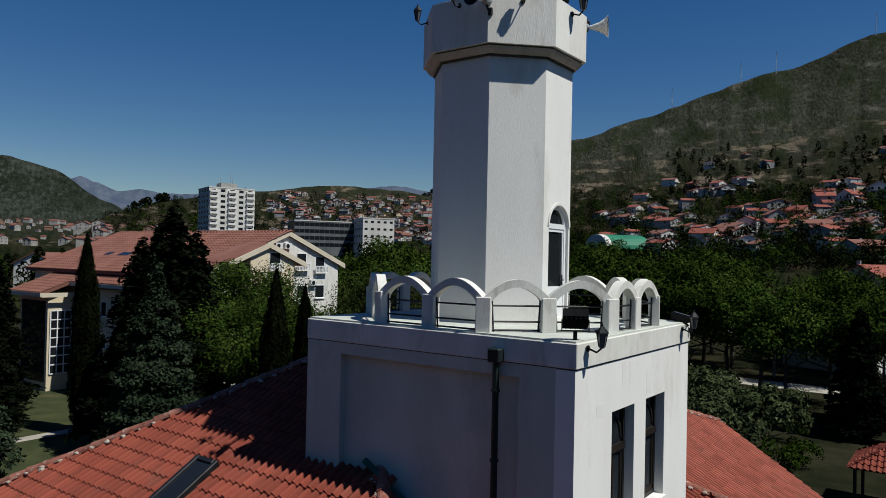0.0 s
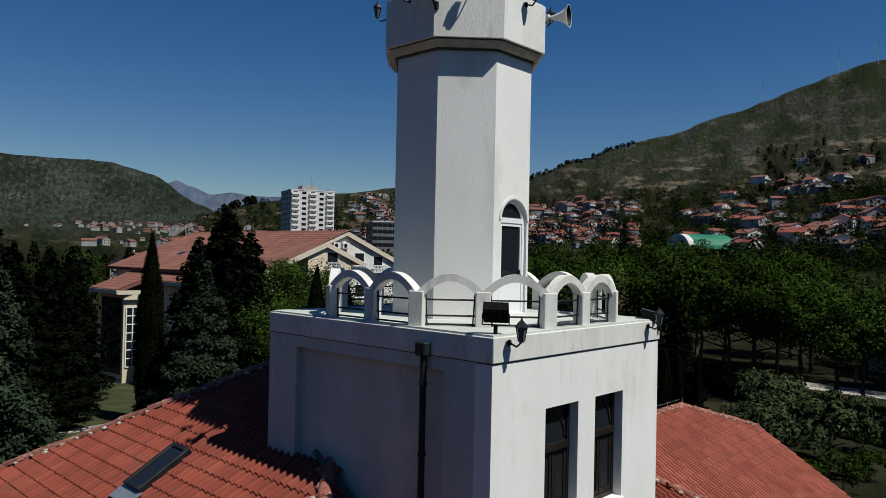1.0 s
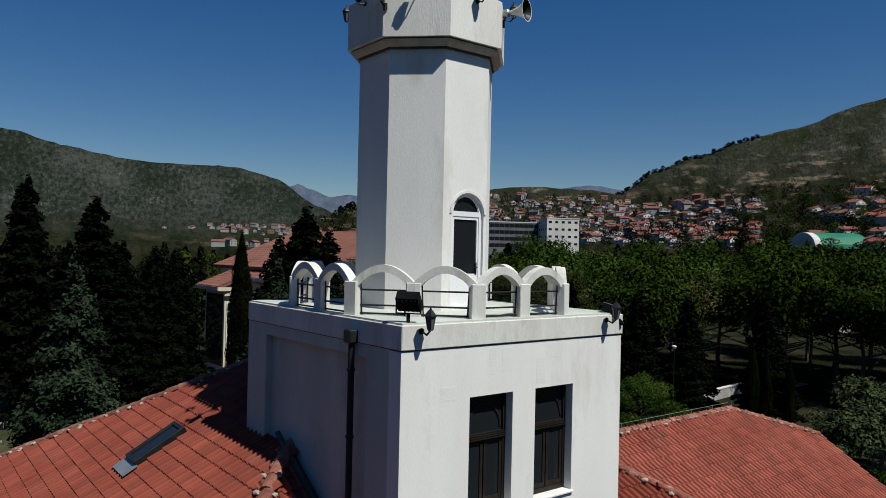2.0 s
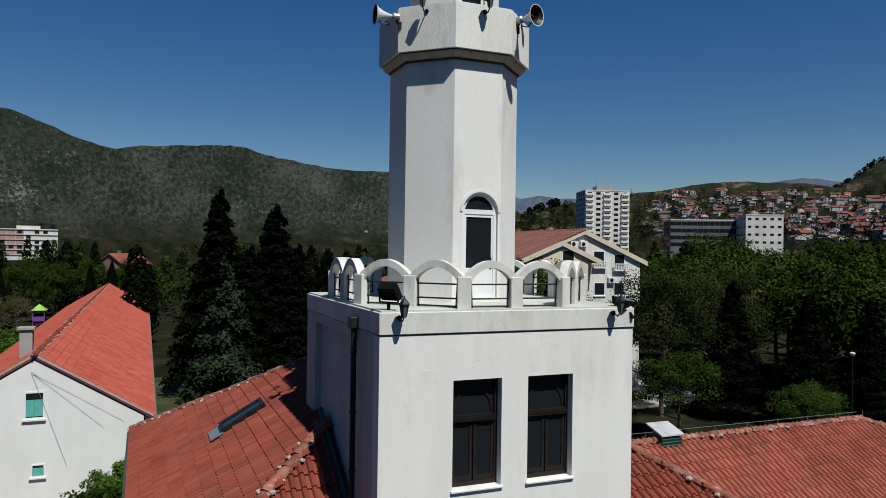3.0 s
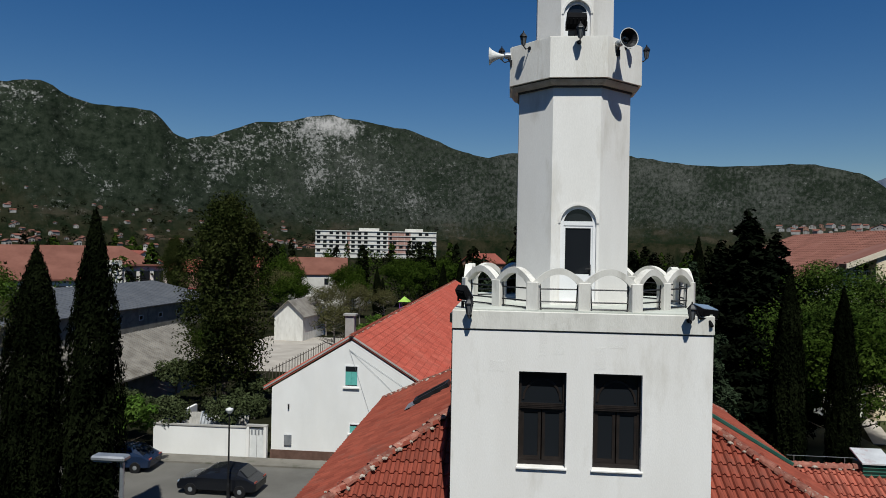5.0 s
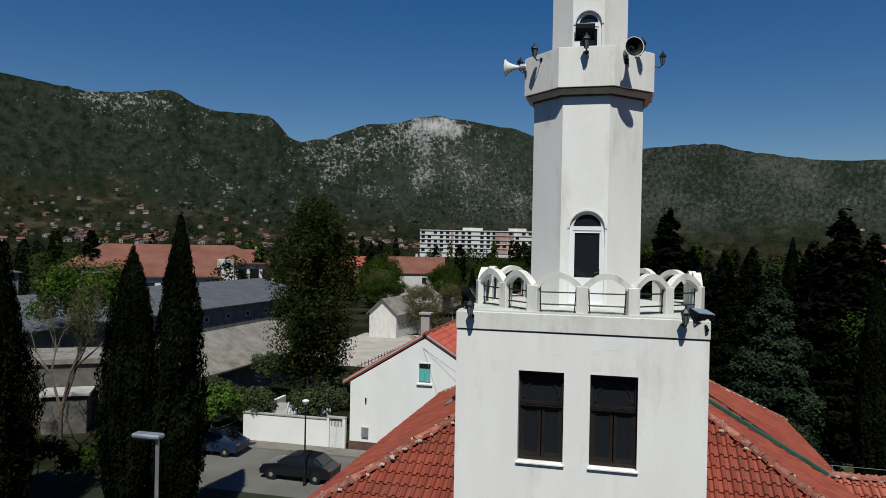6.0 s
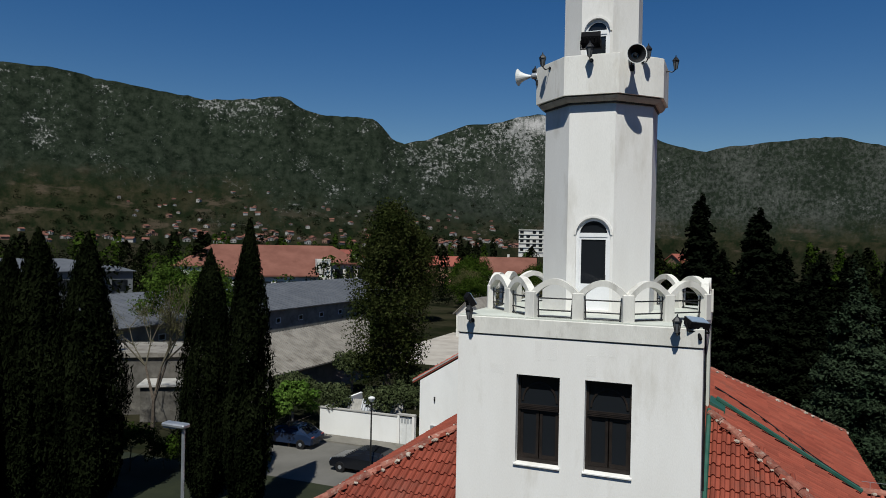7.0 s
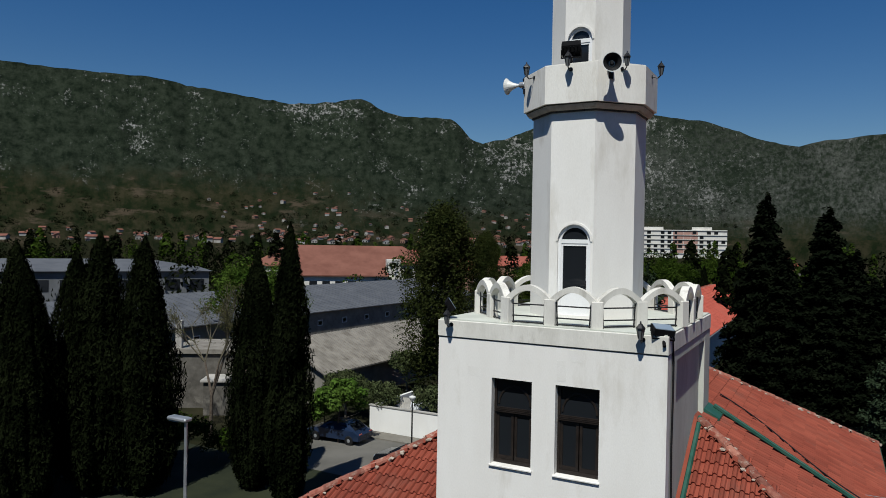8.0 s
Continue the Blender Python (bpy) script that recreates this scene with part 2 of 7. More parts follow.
def facing(phi, r, z, c):
    """A pose whose -y looks outward at the angle phi, at the distance r from the axis c."""
    p = around(phi, r, z, c)
    return pose(p.x, p.y, p.z, 0, 0, phi)


# ---- terrain ----
def smooth(t):
    t = min(1.0, max(0.0, t))
    return t * t * (3 - 2 * t)


def knots(b, table):
    if b <= table[0][0]:
        return table[0][1]
    for (a, u), (c, v) in zip(table, table[1:]):
        if b <= c:
            k = (b - a) / (c - a)
            return u + (v - u) * (k * k * (3 - 2 * k) * 0.5 + k * 0.5)
    return table[-1][1]


# Skyline of each range: bearing from +y towards +x, rise in degrees
WEST = ((-100, 9), (-75, 11), (-60, 11.55), (-51, 11.6), (-45.4, 11.0), (-39.5, 10.45), (-35.3, 11.05), (-32.2, 9.85), (-28, 9.75), (-26, 8.0), (-21, 5.5), (-12, 2.5), (0, 0))
WHITE = ((-42, 3), (-28, 7.2), (-24.2, 8.1), (-20.3, 9.4), (-14.6, 10.3), (-8.9, 9.4), (-2.6, 7.3), (4, 5.0), (12, 0))
NORTH = ((-12, 0), (-6, 6.3), (0, 7.55), (6.5, 7.95), (10, 7.2), (14.9, 6.45), (21.5, 6.4), (24.7, 5.6), (28, 3.6), (32, 1.4), (36, 0))
EAST = ((34, 0.6), (40, 2.8), (46, 4.0), (52, 5.0), (54.6, 6.7), (57.7, 7.8), (60.9, 8.75), (63.8, 9.65), (70.9, 11.7), (78, 13.75), (85.1, 15.6), (93, 17.2), (120, 17.5), (150, 6), (170, 2))
KNOLL = ((24.5, 0.4), (28.2, 2.7), (32, 3.9), (37, 4.7), (43.4, 5.5), (46, 5.6), (49.6, 5.4), (54, 4.5), (62, 0))
RANGE = ((14, 0), (21, 3.4), (24, 4.9), (26.6, 5.45), (27.6, 5.0), (28.8, 4.5), (30.4, 4.8), (32, 4.5), (37, 4.5), (43, 4.8), (49, 5.75), (53, 5.3), (56, 4.4), (66, 2))
RIDGES = ((WEST, 900, 2600, 7000), (WHITE, 1500, 3000, 3900), (NORTH, 1300, 2600, 3500), (EAST, 170, 1150, 2300), (KNOLL, 420, 1000, 1500), (RANGE, 3300, 4300, 4900))


def ground_height(x, y):
    r = math.hypot(x, y)
    if r < 150:
        return 0.0
    b = math.degrees(math.atan2(x, y))
    best = 0.0
    for table, foot, crest, back in RIDGES:
        if r <= foot:
            continue
        e = knots(b, table)
        if e <= 0:
            continue
        top = 13.5 + crest * math.tan(radians(e))
        k = (r - foot) / (crest - foot)
        h = top * (0.35 * k + 0.65 * k * k) if k <= 1 else top * (1 - 0.8 * smooth((r - crest) / (back - crest)))
        amp = min(1.0, k * 2.2) * min(h, 260) * 0.10
        if amp > 0.3:
            p = Vector((x / 330.0, y / 330.0, foot * 0.01))
            h += amp * (noise.fractal(p, 1.0, 2.1, 3) * (0.9 if k < 0.85 else 0.8 if foot > 3000 else 0.25))
            gully = abs(noise.noise(Vector((b * 0.55 * crest / 2600 + foot, r / 900.0, 3.0)))) + 0.5 * abs(noise.noise(Vector((b * 1.5 * crest / 2600, r / 420.0, foot * 0.1))))
            h += amp * (0.75 - 1.5 * gully) * (0.75 if k < 0.9 else 0.3)
        best = max(best, h)
    return max(best, 0.0)


def build_ground():
    m = bpy.data.materials.new("hillside")
    m.use_nodes = True
    n, l = m.node_tree.nodes, m.node_tree.links
    p = n["Principled BSDF"]
    p.inputs["Roughness"].default_value = 1.0
    p.inputs["Specular IOR Level"].default_value = 0.0
    geo = n.new("ShaderNodeNewGeometry")

    lay = n.new("ShaderNodeUVMap")
    lay.uv_map = "lie_of_land"

    def tex(scale, detail, rough=0.65, kind="ShaderNodeTexNoise", uv=True):
        t = n.new(kind)
        t.inputs["Scale"].default_value = scale
        if kind == "ShaderNodeTexNoise":
            t.inputs["Detail"].default_value, t.inputs["Roughness"].default_value = detail, rough
        l.new(lay.outputs["UV"] if uv else geo.outputs["Position"], t.inputs["Vector"])
        return t.outputs[0]

    def rng(sock, lo, hi):
        r = n.new("ShaderNodeMapRange")
        r.inputs["From Min"].default_value, r.inputs["From Max"].default_value = lo, hi
        l.new(sock, r.inputs["Value"])
        return r.outputs["Result"]

    def mix(f, a, b):
        x = n.new("ShaderNodeMix")
        x.data_type = "RGBA"
        for sock, v in ((x.inputs[0], f), (x.inputs[6], a), (x.inputs[7], b)):
            if isinstance(v, tuple):
                sock.default_value = (*v, 1)
            else:
                l.new(v, sock)
        return x.outputs[2]

    def add(a, b, k):
        x = n.new("ShaderNodeMath")
        x.operation = "MULTIPLY_ADD"
        l.new(b, x.inputs[0])
        x.inputs[1].default_value = k
        l.new(a, x.inputs[2])
        return x.outputs[0]

    def mul(a, b):
        x = n.new("ShaderNodeMath")
        x.operation = "MULTIPLY"
        l.new(a, x.inputs[0])
        l.new(b, x.inputs[1])
        return x.outputs[0]

    sep = n.new("ShaderNodeSeparateXYZ")
    l.new(geo.outputs["Position"], sep.inputs[0])

    def near_to(place, wobble, amount, lo, hi):
        """1 near a place on the slopes, falling to 0 with a ragged edge."""
        d = n.new("ShaderNodeVectorMath")
        d.operation = "DISTANCE"
        l.new(geo.outputs["Position"], d.inputs[0])
        d.inputs[1].default_value = place
        return rng(add(d.outputs["Value"], wobble, amount), hi, lo)

    def spread(across, scale, detail, rough=0.65):
        """Noise drawn out along the contour lines (across < 1) or down the slope (across > 1)."""
        mp = n.new("ShaderNodeMapping")
        mp.inputs["Scale"].default_value = (across, 1, 1)
        l.new(lay.outputs["UV"], mp.inputs["Vector"])
        t = n.new("ShaderNodeTexNoise")
        t.inputs["Scale"].default_value, t.inputs["Detail"].default_value, t.inputs["Roughness"].default_value = scale, detail, rough
        l.new(mp.outputs["Vector"], t.inputs["Vector"])
        return t.outputs[0]

    scrub = mix(rng(tex(0.05, 9, 0.78), 0.40, 0.60), (0.006, 0.0092, 0.006), (0.022, 0.028, 0.019))
    patch = tex(0.0045, 6, 0.62)
    crag = spread(1.15, 0.11, 9, 0.80)
    ragged = tex(0.012, 8, 0.75)
    face = near_to((-700, 2480, 300), ragged, 500, 480, 1100)
    shoulder = near_to((-1480, 2080, 430), ragged, 350, 280, 620)
    north = near_to((300, 2250, 250), ragged, 400, 700, 1500)
    rocky = add(add(add(add(crag, patch, 0.42), tex(0.018, 6, 0.7), 0.35), face, 0.085), shoulder, 0.06)
    stone = mix(rng(spread(1.4, 0.09, 6, 0.75), 0.36, 0.62), (0.06, 0.063, 0.058), (0.235, 0.23, 0.22))
    upper = mix(rng(rocky, 1.0, 1.045), scrub, stone)
    soften = n.new("ShaderNodeMath")
    soften.operation = "MULTIPLY"
    l.new(north, soften.inputs[0])
    soften.inputs[1].default_value = 0.6
    upper = mix(soften.outputs[0], upper, mix(rng(add(spread(1.3, 0.085, 9, 0.80), tex(0.006, 5, 0.6), 0.5), 0.69, 0.88), (0.010, 0.014, 0.0095), (0.078, 0.080, 0.072)))
    dots = rng(tex(0.22, 6, 0.75), 0.52, 0.62)
    dry = mix(rng(add(tex(0.16, 5, 0.7), patch, 0.5), 0.60, 0.90), (0.018, 0.021, 0.012), (0.056, 0.056, 0.044))
    dry = mix(rng(tex(0.011, 7, 0.7), 0.46, 0.60), dry, (0.020, 0.025, 0.012))
    dry = mix(dots, dry, (0.014, 0.017, 0.009))
    dry = mix(mul(rng(spread(0.45, 0.035, 8, 0.7), 0.55, 0.68), rng(tex(0.1, 4), 0.3, 0.6)), dry, (0.12, 0.11, 0.09))
    east = mul(rng(sep.outputs["X"], 250, 520), rng(sep.outputs["Y"], 1500, 1000))
    upper = mix(east, upper, dry)
    bald = near_to((-735, 2800, 510), tex(0.016, 8, 0.78), 520, 320, 375)
    bare = mix(rng(spread(1.5, 0.06, 8, 0.8), 0.44, 0.60), (0.28, 0.27, 0.26), (0.085, 0.088, 0.08))
    upper = mix(bald, upper, bare)
    low = mix(rng(tex(0.03, 8, 0.7), 0.42, 0.6), (0.008, 0.012, 0.0055), (0.027, 0.025, 0.014))
    low = mix(rng(spread(0.35, 0.030, 6, 0.65), 0.56, 0.64), low, (0.052, 0.041, 0.028))
    low = mix(mul(dots, rng(tex(0.04, 4), 0.45, 0.6)), low, (0.010, 0.014, 0.006))
    banks = mul(rng(spread(0.3, 0.05, 7, 0.7), 0.52, 0.60), rng(tex(0.014, 4), 0.44, 0.54))
    bank_e = mul(mul(banks, east), rng(sep.outputs["Z"], 170, 120))
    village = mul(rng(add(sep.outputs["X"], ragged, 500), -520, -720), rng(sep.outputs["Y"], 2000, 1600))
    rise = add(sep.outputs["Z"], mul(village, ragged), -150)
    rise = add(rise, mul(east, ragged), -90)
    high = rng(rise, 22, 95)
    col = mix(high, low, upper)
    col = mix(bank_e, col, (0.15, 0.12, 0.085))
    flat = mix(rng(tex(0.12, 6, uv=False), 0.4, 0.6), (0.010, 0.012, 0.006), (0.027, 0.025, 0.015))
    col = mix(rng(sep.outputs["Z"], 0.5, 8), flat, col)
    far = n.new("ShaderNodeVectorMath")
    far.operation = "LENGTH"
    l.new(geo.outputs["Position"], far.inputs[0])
    # Farthest range tinted blue by distance: haze painted into the rock colour
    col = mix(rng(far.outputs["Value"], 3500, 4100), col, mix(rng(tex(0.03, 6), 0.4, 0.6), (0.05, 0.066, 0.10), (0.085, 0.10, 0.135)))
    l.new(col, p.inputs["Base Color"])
    bp = n.new("ShaderNodeBump")
    bp.inputs["Strength"].default_value, bp.inputs["Distance"].default_value = 0.8, 9.0
    l.new(mul(tex(0.03, 9, 0.72), rng(far.outputs["Value"], 160, 600)), bp.inputs["Height"])
    l.new(bp.outputs["Normal"], p.inputs["Normal"])

    bearings = list(np.arange(-180, -72, 6.0)) + list(np.arange(-72, 100, 0.4)) + list(np.arange(100, 180, 5.0))
    radii = [0.0] + list(np.concatenate([np.geomspace(30, 380, 26)[:-1], np.geomspace(380, 4900, 170)]))
    verts, faces = [(0.0, 0.0, 0.0)], []
    k = len(bearings)
    for r in radii[1:]:
        for b in bearings:
            x, y = r * math.sin(radians(b)), r * math.cos(radians(b))
            verts.append((x, y, ground_height(x, y)))
    for j in range(k):
        faces.append((0, 1 + (j + 1) % k, 1 + j))
    for i in range(len(radii) - 2):
        for j in range(k):
            a, b = 1 + i * k + j, 1 + i * k + (j + 1) % k
            faces.append((a, b, b + k, a + k))
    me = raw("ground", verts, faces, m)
    for poly in me.polygons:
        poly.use_smooth = True
    lie = me.uv_layers.new(name="lie_of_land")
    co = np.array(verts)
    rad = np.hypot(co[:, 0], co[:, 1])
    # Bearing and rise from the origin, so rock speckle fits the camera's view
    uv = np.stack([np.arctan2(co[:, 0], co[:, 1]) * 1700, np.arctan2(co[:, 2], np.maximum(rad, 60)) * 1700 + rad * 0.03], 1)
    loops = np.empty(len(me.loops), dtype=np.int32)
    me.loops.foreach_get("vertex_index", loops)
    lie.data.foreach_set("uv", uv[loops].astype(np.float32).ravel())
    tagged(new("ground", me), "grassy valley floor rising into scrubby limestone mountains, farthest range painted hazy", "ground", kind="structure")


build_ground()

# ---- main building under the tower ----
EAVE_W, EAVE_E, EAVE_S, EAVE_N, EAVE_Z, PITCH = -6.55, 6.95, -0.25, 14.5, 6.9, 0.58
MID_X = (EAVE_W + EAVE_E) / 2
RISE = (EAVE_E - EAVE_W) / 2 * PITCH
HALF = (EAVE_E - EAVE_W) / 2
RIDGE_S, RIDGE_N = EAVE_S + HALF, EAVE_N - HALF


def clip_above(poly, f):
    """Keeps the part of a polygon of (u, v) on which f(u, v) >= 0."""
    out = []
    for a, b in zip(poly, poly[1:] + poly[:1]):
        fa, fb = f(*a), f(*b)
        if fa >= 0:
            out.append(a)
        if fa * fb < 0:
            k = fa / (fa - fb)
            out.append((a[0] + (b[0] - a[0]) * k, a[1] + (b[1] - a[1]) * k))
    return out


TILE_W, TILE_L = 0.205, 0.36


def tile_shape(w, length):
    """One interlocking clay tile: a flat pan and a raised roll, its lower lip lying on the tile below."""
    prof = ((0.0, 0.0), (0.26, 0.0), (0.38, 0.058), (0.56, 0.085), (0.74, 0.058), (0.86, 0.0), (1.0, 0.0))
    v, f = [], []
    for y, lift in ((0.0, 0.045), (length * 1.06, 0.0)):
        v += [((x - 0.5) * w, y, h + lift) for x, h in prof]
    v += [((x - 0.5) * w, 0.0, h + 0.004) for x, h in prof]
    k = len(prof)
    for i in range(k - 1):
        f.append((i, i + 1, k + i + 1, k + i))
        f.append((2 * k + i, 2 * k + i + 1, i + 1, i))
    return v, f


def inside(u, v, poly):
    ok = False
    for (x1, y1), (x2, y2) in zip(poly, poly[1:] + poly[:1]):
        if (y1 > v) != (y2 > v) and u < (x2 - x1) * (v - y1) / (y2 - y1) + x1:
            ok = not ok
    return ok


def tiled_plane(name, roof, origin, along, up, poly, material, w=TILE_W, length=TILE_L, loose=None, keep_out=None):
    """Tiles a sloping plane: poly in metres along the eave and up the slope. Tiles for which loose() holds are objects of their own."""
    origin, along, up = Vector(origin), Vector(along).normalized(), Vector(up).normalized()
    normal = along.cross(up).normalized()
    tv, tf = tile_shape(w, length)
    one = raw("tile", tv, tf, material)
    us, vs = [p[0] for p in poly], [p[1] for p in poly]
    basis = Matrix((along, up, normal)).transposed()
    verts, faces, made = [], [], 0
    rng_t = random.Random(7)
    arr = np.array(tv)
    bas = np.array(basis)
    v = min(vs)
    while v < max(vs):
        u = min(us) + w / 2
        while u < max(us):
            if inside(u, v + length * 0.5, poly) or inside(u, v + length * 0.1, poly):
                c = origin + along * u + up * v + normal * (0.02 + rng_t.uniform(-0.004, 0.006))
                if keep_out is None or not keep_out(c):
                    tilt = rng_t.uniform(-0.02, 0.02)
                    if loose and made < 300 and loose(c):
                        ob = new("tile", one)
                        ob.parent = roof
                        ob.matrix_basis = Matrix.Translation(c) @ basis.to_4x4() @ Matrix.Rotation(tilt, 4, "Z")
                        made += 1
                    else:
                        base = len(verts)
                        turn = np.array(((math.cos(tilt), -math.sin(tilt), 0), (math.sin(tilt), math.cos(tilt), 0), (0, 0, 1)))
                        verts.extend((arr @ turn.T @ bas.T + np.array(c)).tolist())
                        faces.extend([tuple(base + i for i in q) for q in tf])
            u += w
        v += length
    ob = new("tiles", raw("tiles", verts, faces, material))
    ob.parent = roof
    tagged(ob, kind="stuff")
    return ob


def cap_row(roof, p, q, step=0.36, r=0.13, size=None, lumps=True):
    """A row of half-round cap tiles bedded in mortar along a hip or ridge."""
    p, q = Vector(p), Vector(q)
    d = (q - p)
    n = max(1, int(d.length / step))
    rot = d.to_track_quat("Y", "Z").to_matrix().to_4x4()
    bm = bmesh.new()
    seg = 6
    rings = []
    for y, k in ((0.0, 1.0), (step * 1.12, 0.84)):
        rings.append([bm.verts.new((k * r * math.cos(math.pi * i / seg), y, k * r * math.sin(math.pi * i / seg) * 0.9)) for i in range(seg + 1)])
    for i in range(seg):
        bm.faces.new((rings[0][i], rings[0][i + 1], rings[1][i + 1], rings[1][i]))
    bm.faces.new(rings[0])
    me = mesh_of("cap_tile", bm, cap_red if lumps else tile_red)
    rc = random.Random(int(p.x * 10 + p.y * 7))
    for i in range(n):
        ob = new("cap_tile", me)
        ob.parent = roof
        c = p + d * (i / n)
        ob.matrix_basis = Matrix.Translation(c + Vector((0, 0, 0.02 + rc.uniform(-0.015, 0.015)))) @ rot @ Matrix.Rotation(rc.uniform(-0.09, 0.09), 4, "Z")
    bm = bmesh.new()
    side = d.cross(Vector((0, 0, 1))).normalized()
    for i in range(n * 4):
        c = p + d * ((i // 4 + rc.uniform(-0.12, 0.12)) / n) + side * rc.uniform(-0.19, 0.19) + Vector((0, 0, rc.uniform(0.0, 0.06)))
        s = rc.uniform(0.035, 0.085)
        k = bmesh.ops.create_icosphere(bm, subdivisions=1, radius=s)
        for v in k["verts"]:
            v.co = c + Vector((v.co.x * rc.uniform(0.7, 1.3), v.co.y * rc.uniform(0.7, 1.3), v.co.z * 0.6))
    tagged(part("mortar_bed", bm, mortar, roof), kind="stuff")


def in_tower(c, grow=0.0):
    return -2.62 - grow < c.x < 2.62 + grow and -1 < c.y < 5.69 + grow


def build_main_building():
    b = thing("main_building", "white rendered building with red clay tile hip roof", "building")
    sx, sy = 0.45, 0.45
    bm = bmesh.new()
    box(bm, EAVE_W + sx, EAVE_E - sx, EAVE_S + 0.31, EAVE_N - sy, 0, EAVE_Z - 0.05)
    part("wall", bm, plaster, b)
    roof = bmesh.new()
    c = {k: roof.verts.new(v) for k, v in dict(
        sw=(EAVE_W, EAVE_S, EAVE_Z), se=(EAVE_E, EAVE_S, EAVE_Z), ne=(EAVE_E, EAVE_N, EAVE_Z), nw=(EAVE_W, EAVE_N, EAVE_Z),
        s=(MID_X, RIDGE_S, EAVE_Z + RISE), n=(MID_X, RIDGE_N, EAVE_Z + RISE),
        sw2=(EAVE_W, EAVE_S, EAVE_Z - 0.16), se2=(EAVE_E, EAVE_S, EAVE_Z - 0.16), ne2=(EAVE_E, EAVE_N, EAVE_Z - 0.16), nw2=(EAVE_W, EAVE_N, EAVE_Z - 0.16)).items()}
    for f in ("sw se s", "se ne n s", "ne nw n", "nw sw s n", "sw2 se2 se sw", "se2 ne2 ne se", "ne2 nw2 nw ne", "nw2 sw2 sw nw", "nw2 ne2 se2 sw2"):
        roof.faces.new([c[k] for k in f.split()])
    r = part("roof", roof, tile_red, b, "red clay tile hip roof")
    k = math.hypot(1, PITCH)
    W, D = EAVE_E - EAVE_W, EAVE_N - EAVE_S
    tri = [(0, 0), (W, 0), (W / 2, HALF * k)]
    trap = [(0, 0), (D, 0), (D - HALF, HALF * k), (HALF, HALF * k)]
    near = lambda p: p.y < 3.4  # noqa: E731
    tiled_plane("south", r, (EAVE_W, EAVE_S, EAVE_Z), (1, 0, 0), (0, 1, PITCH), tri, tile_red, loose=near, keep_out=in_tower)
    tiled_plane("west", r, (EAVE_W, EAVE_N, EAVE_Z), (0, -1, 0), (1, 0, PITCH), trap, tile_red, keep_out=in_tower)
    tiled_plane("east", r, (EAVE_E, EAVE_S, EAVE_Z), (0, 1, 0), (-1, 0, PITCH), trap, tile_red, keep_out=in_tower)
    top_s, top_n = Vector((MID_X, RIDGE_S, EAVE_Z + RISE)), Vector((MID_X, RIDGE_N, EAVE_Z + RISE))
    up = Vector((0, 0, 0.05))
    for e, t in (((EAVE_W, EAVE_S, EAVE_Z), top_s), ((EAVE_E, EAVE_S, EAVE_Z), top_s)):
        e = Vector(e)
        f = (4.15 + (0.0 if e.x < 0 else 0.1)) / HALF
        cap_row(r, e + up, e + (t - e) * f + up)
    for e, t in (((EAVE_W, EAVE_N, EAVE_Z), top_n), ((EAVE_E, EAVE_N, EAVE_Z), top_n)):
        cap_row(r, Vector(e) + up, t + up)
    cap_row(r, top_s + up, top_n + up)
    # gutters
    bm = bmesh.new()
    for x in (EAVE_W - 0.06, EAVE_E + 0.06):
        rod(bm, (x, EAVE_S, EAVE_Z - 0.06), (x, EAVE_N, EAVE_Z - 0.06), 0.07)
    part("gutter", bm, green_metal, b, "green sheet metal gutter")
    # roof window on the west slope
    sk = new("skylight")
    sk.parent = b
    slope = Matrix.Translation((-3.8, 7.75, EAVE_Z + (-3.8 - EAVE_W) * PITCH + 0.12)) @ Matrix.Rotation(-math.atan(PITCH), 4, "Y")
    bm = bmesh.new()
    for s in (-1, 1):
        box(bm, -0.62, 0.62, s * 0.30 - 0.05, s * 0.30 + 0.05, 0, 0.14, 0.01)
        box(bm, s * 0.57 - 0.05, s * 0.57 + 0.05, -0.25, 0.25, 0, 0.14, 0.01)
    fr = part("frame", bm, black_metal, sk, "black metal skylight frame")
    gl = part("pane", B(-0.53, 0.53, -0.26, 0.26, 0.06, 0.10), glass, sk)
    fl = part("flashing", B(-0.95, -0.6, -0.42, 0.42, 0.03, 0.05), grey_metal, sk, "dented lead apron")
    for o in (fr, gl, fl):
        o.matrix_basis = slope
    # rainwater pipe lying on the east slope, with its hopper at the tower
    z_at = lambda x: EAVE_Z + (EAVE_E - x) * PITCH  # noqa: E731
    bm = bmesh.new()
    box(bm, 0, 4.0, -0.055, 0.055, 0.05, 0.15, 0.015, Matrix.Translation((2.72, 5.45, z_at(2.72) + 0.12)) @ Matrix.Rotation(math.atan(PITCH), 4, "Y"))
    part("roof_pipe", bm, green_metal, b, "green rainwater channel lying on tiles")
    bm = bmesh.new()
    prism(bm, [(2.62, 4.75, z_at(2.62) + 0.08), (2.62, 5.6, z_at(2.62) + 0.08), (3.0, 5.6, z_at(3.0) + 0.08), (3.0, 4.75, z_at(3.0) + 0.08)], (0, 0, 0.10))
    part("flashing", bm, green_metal, b, "green sheet metal flashing")
    for sgn in (-1, 1):
        bm = bmesh.new()
        x = 2.63 * sgn
        pts = [(x, 4.1, z_at(2.63) + 0.1), (x, 0.0, EAVE_Z + 0.22)]
        rod(bm, pts[0], pts[1], 0.06, n=6)
        part("flashing", bm, green_metal, b)
    # loose cable over the east slope
    bm = bmesh.new()
    last = None
    for i in range(13):
        t = i / 12
        x = 2.7 + t * 4.1
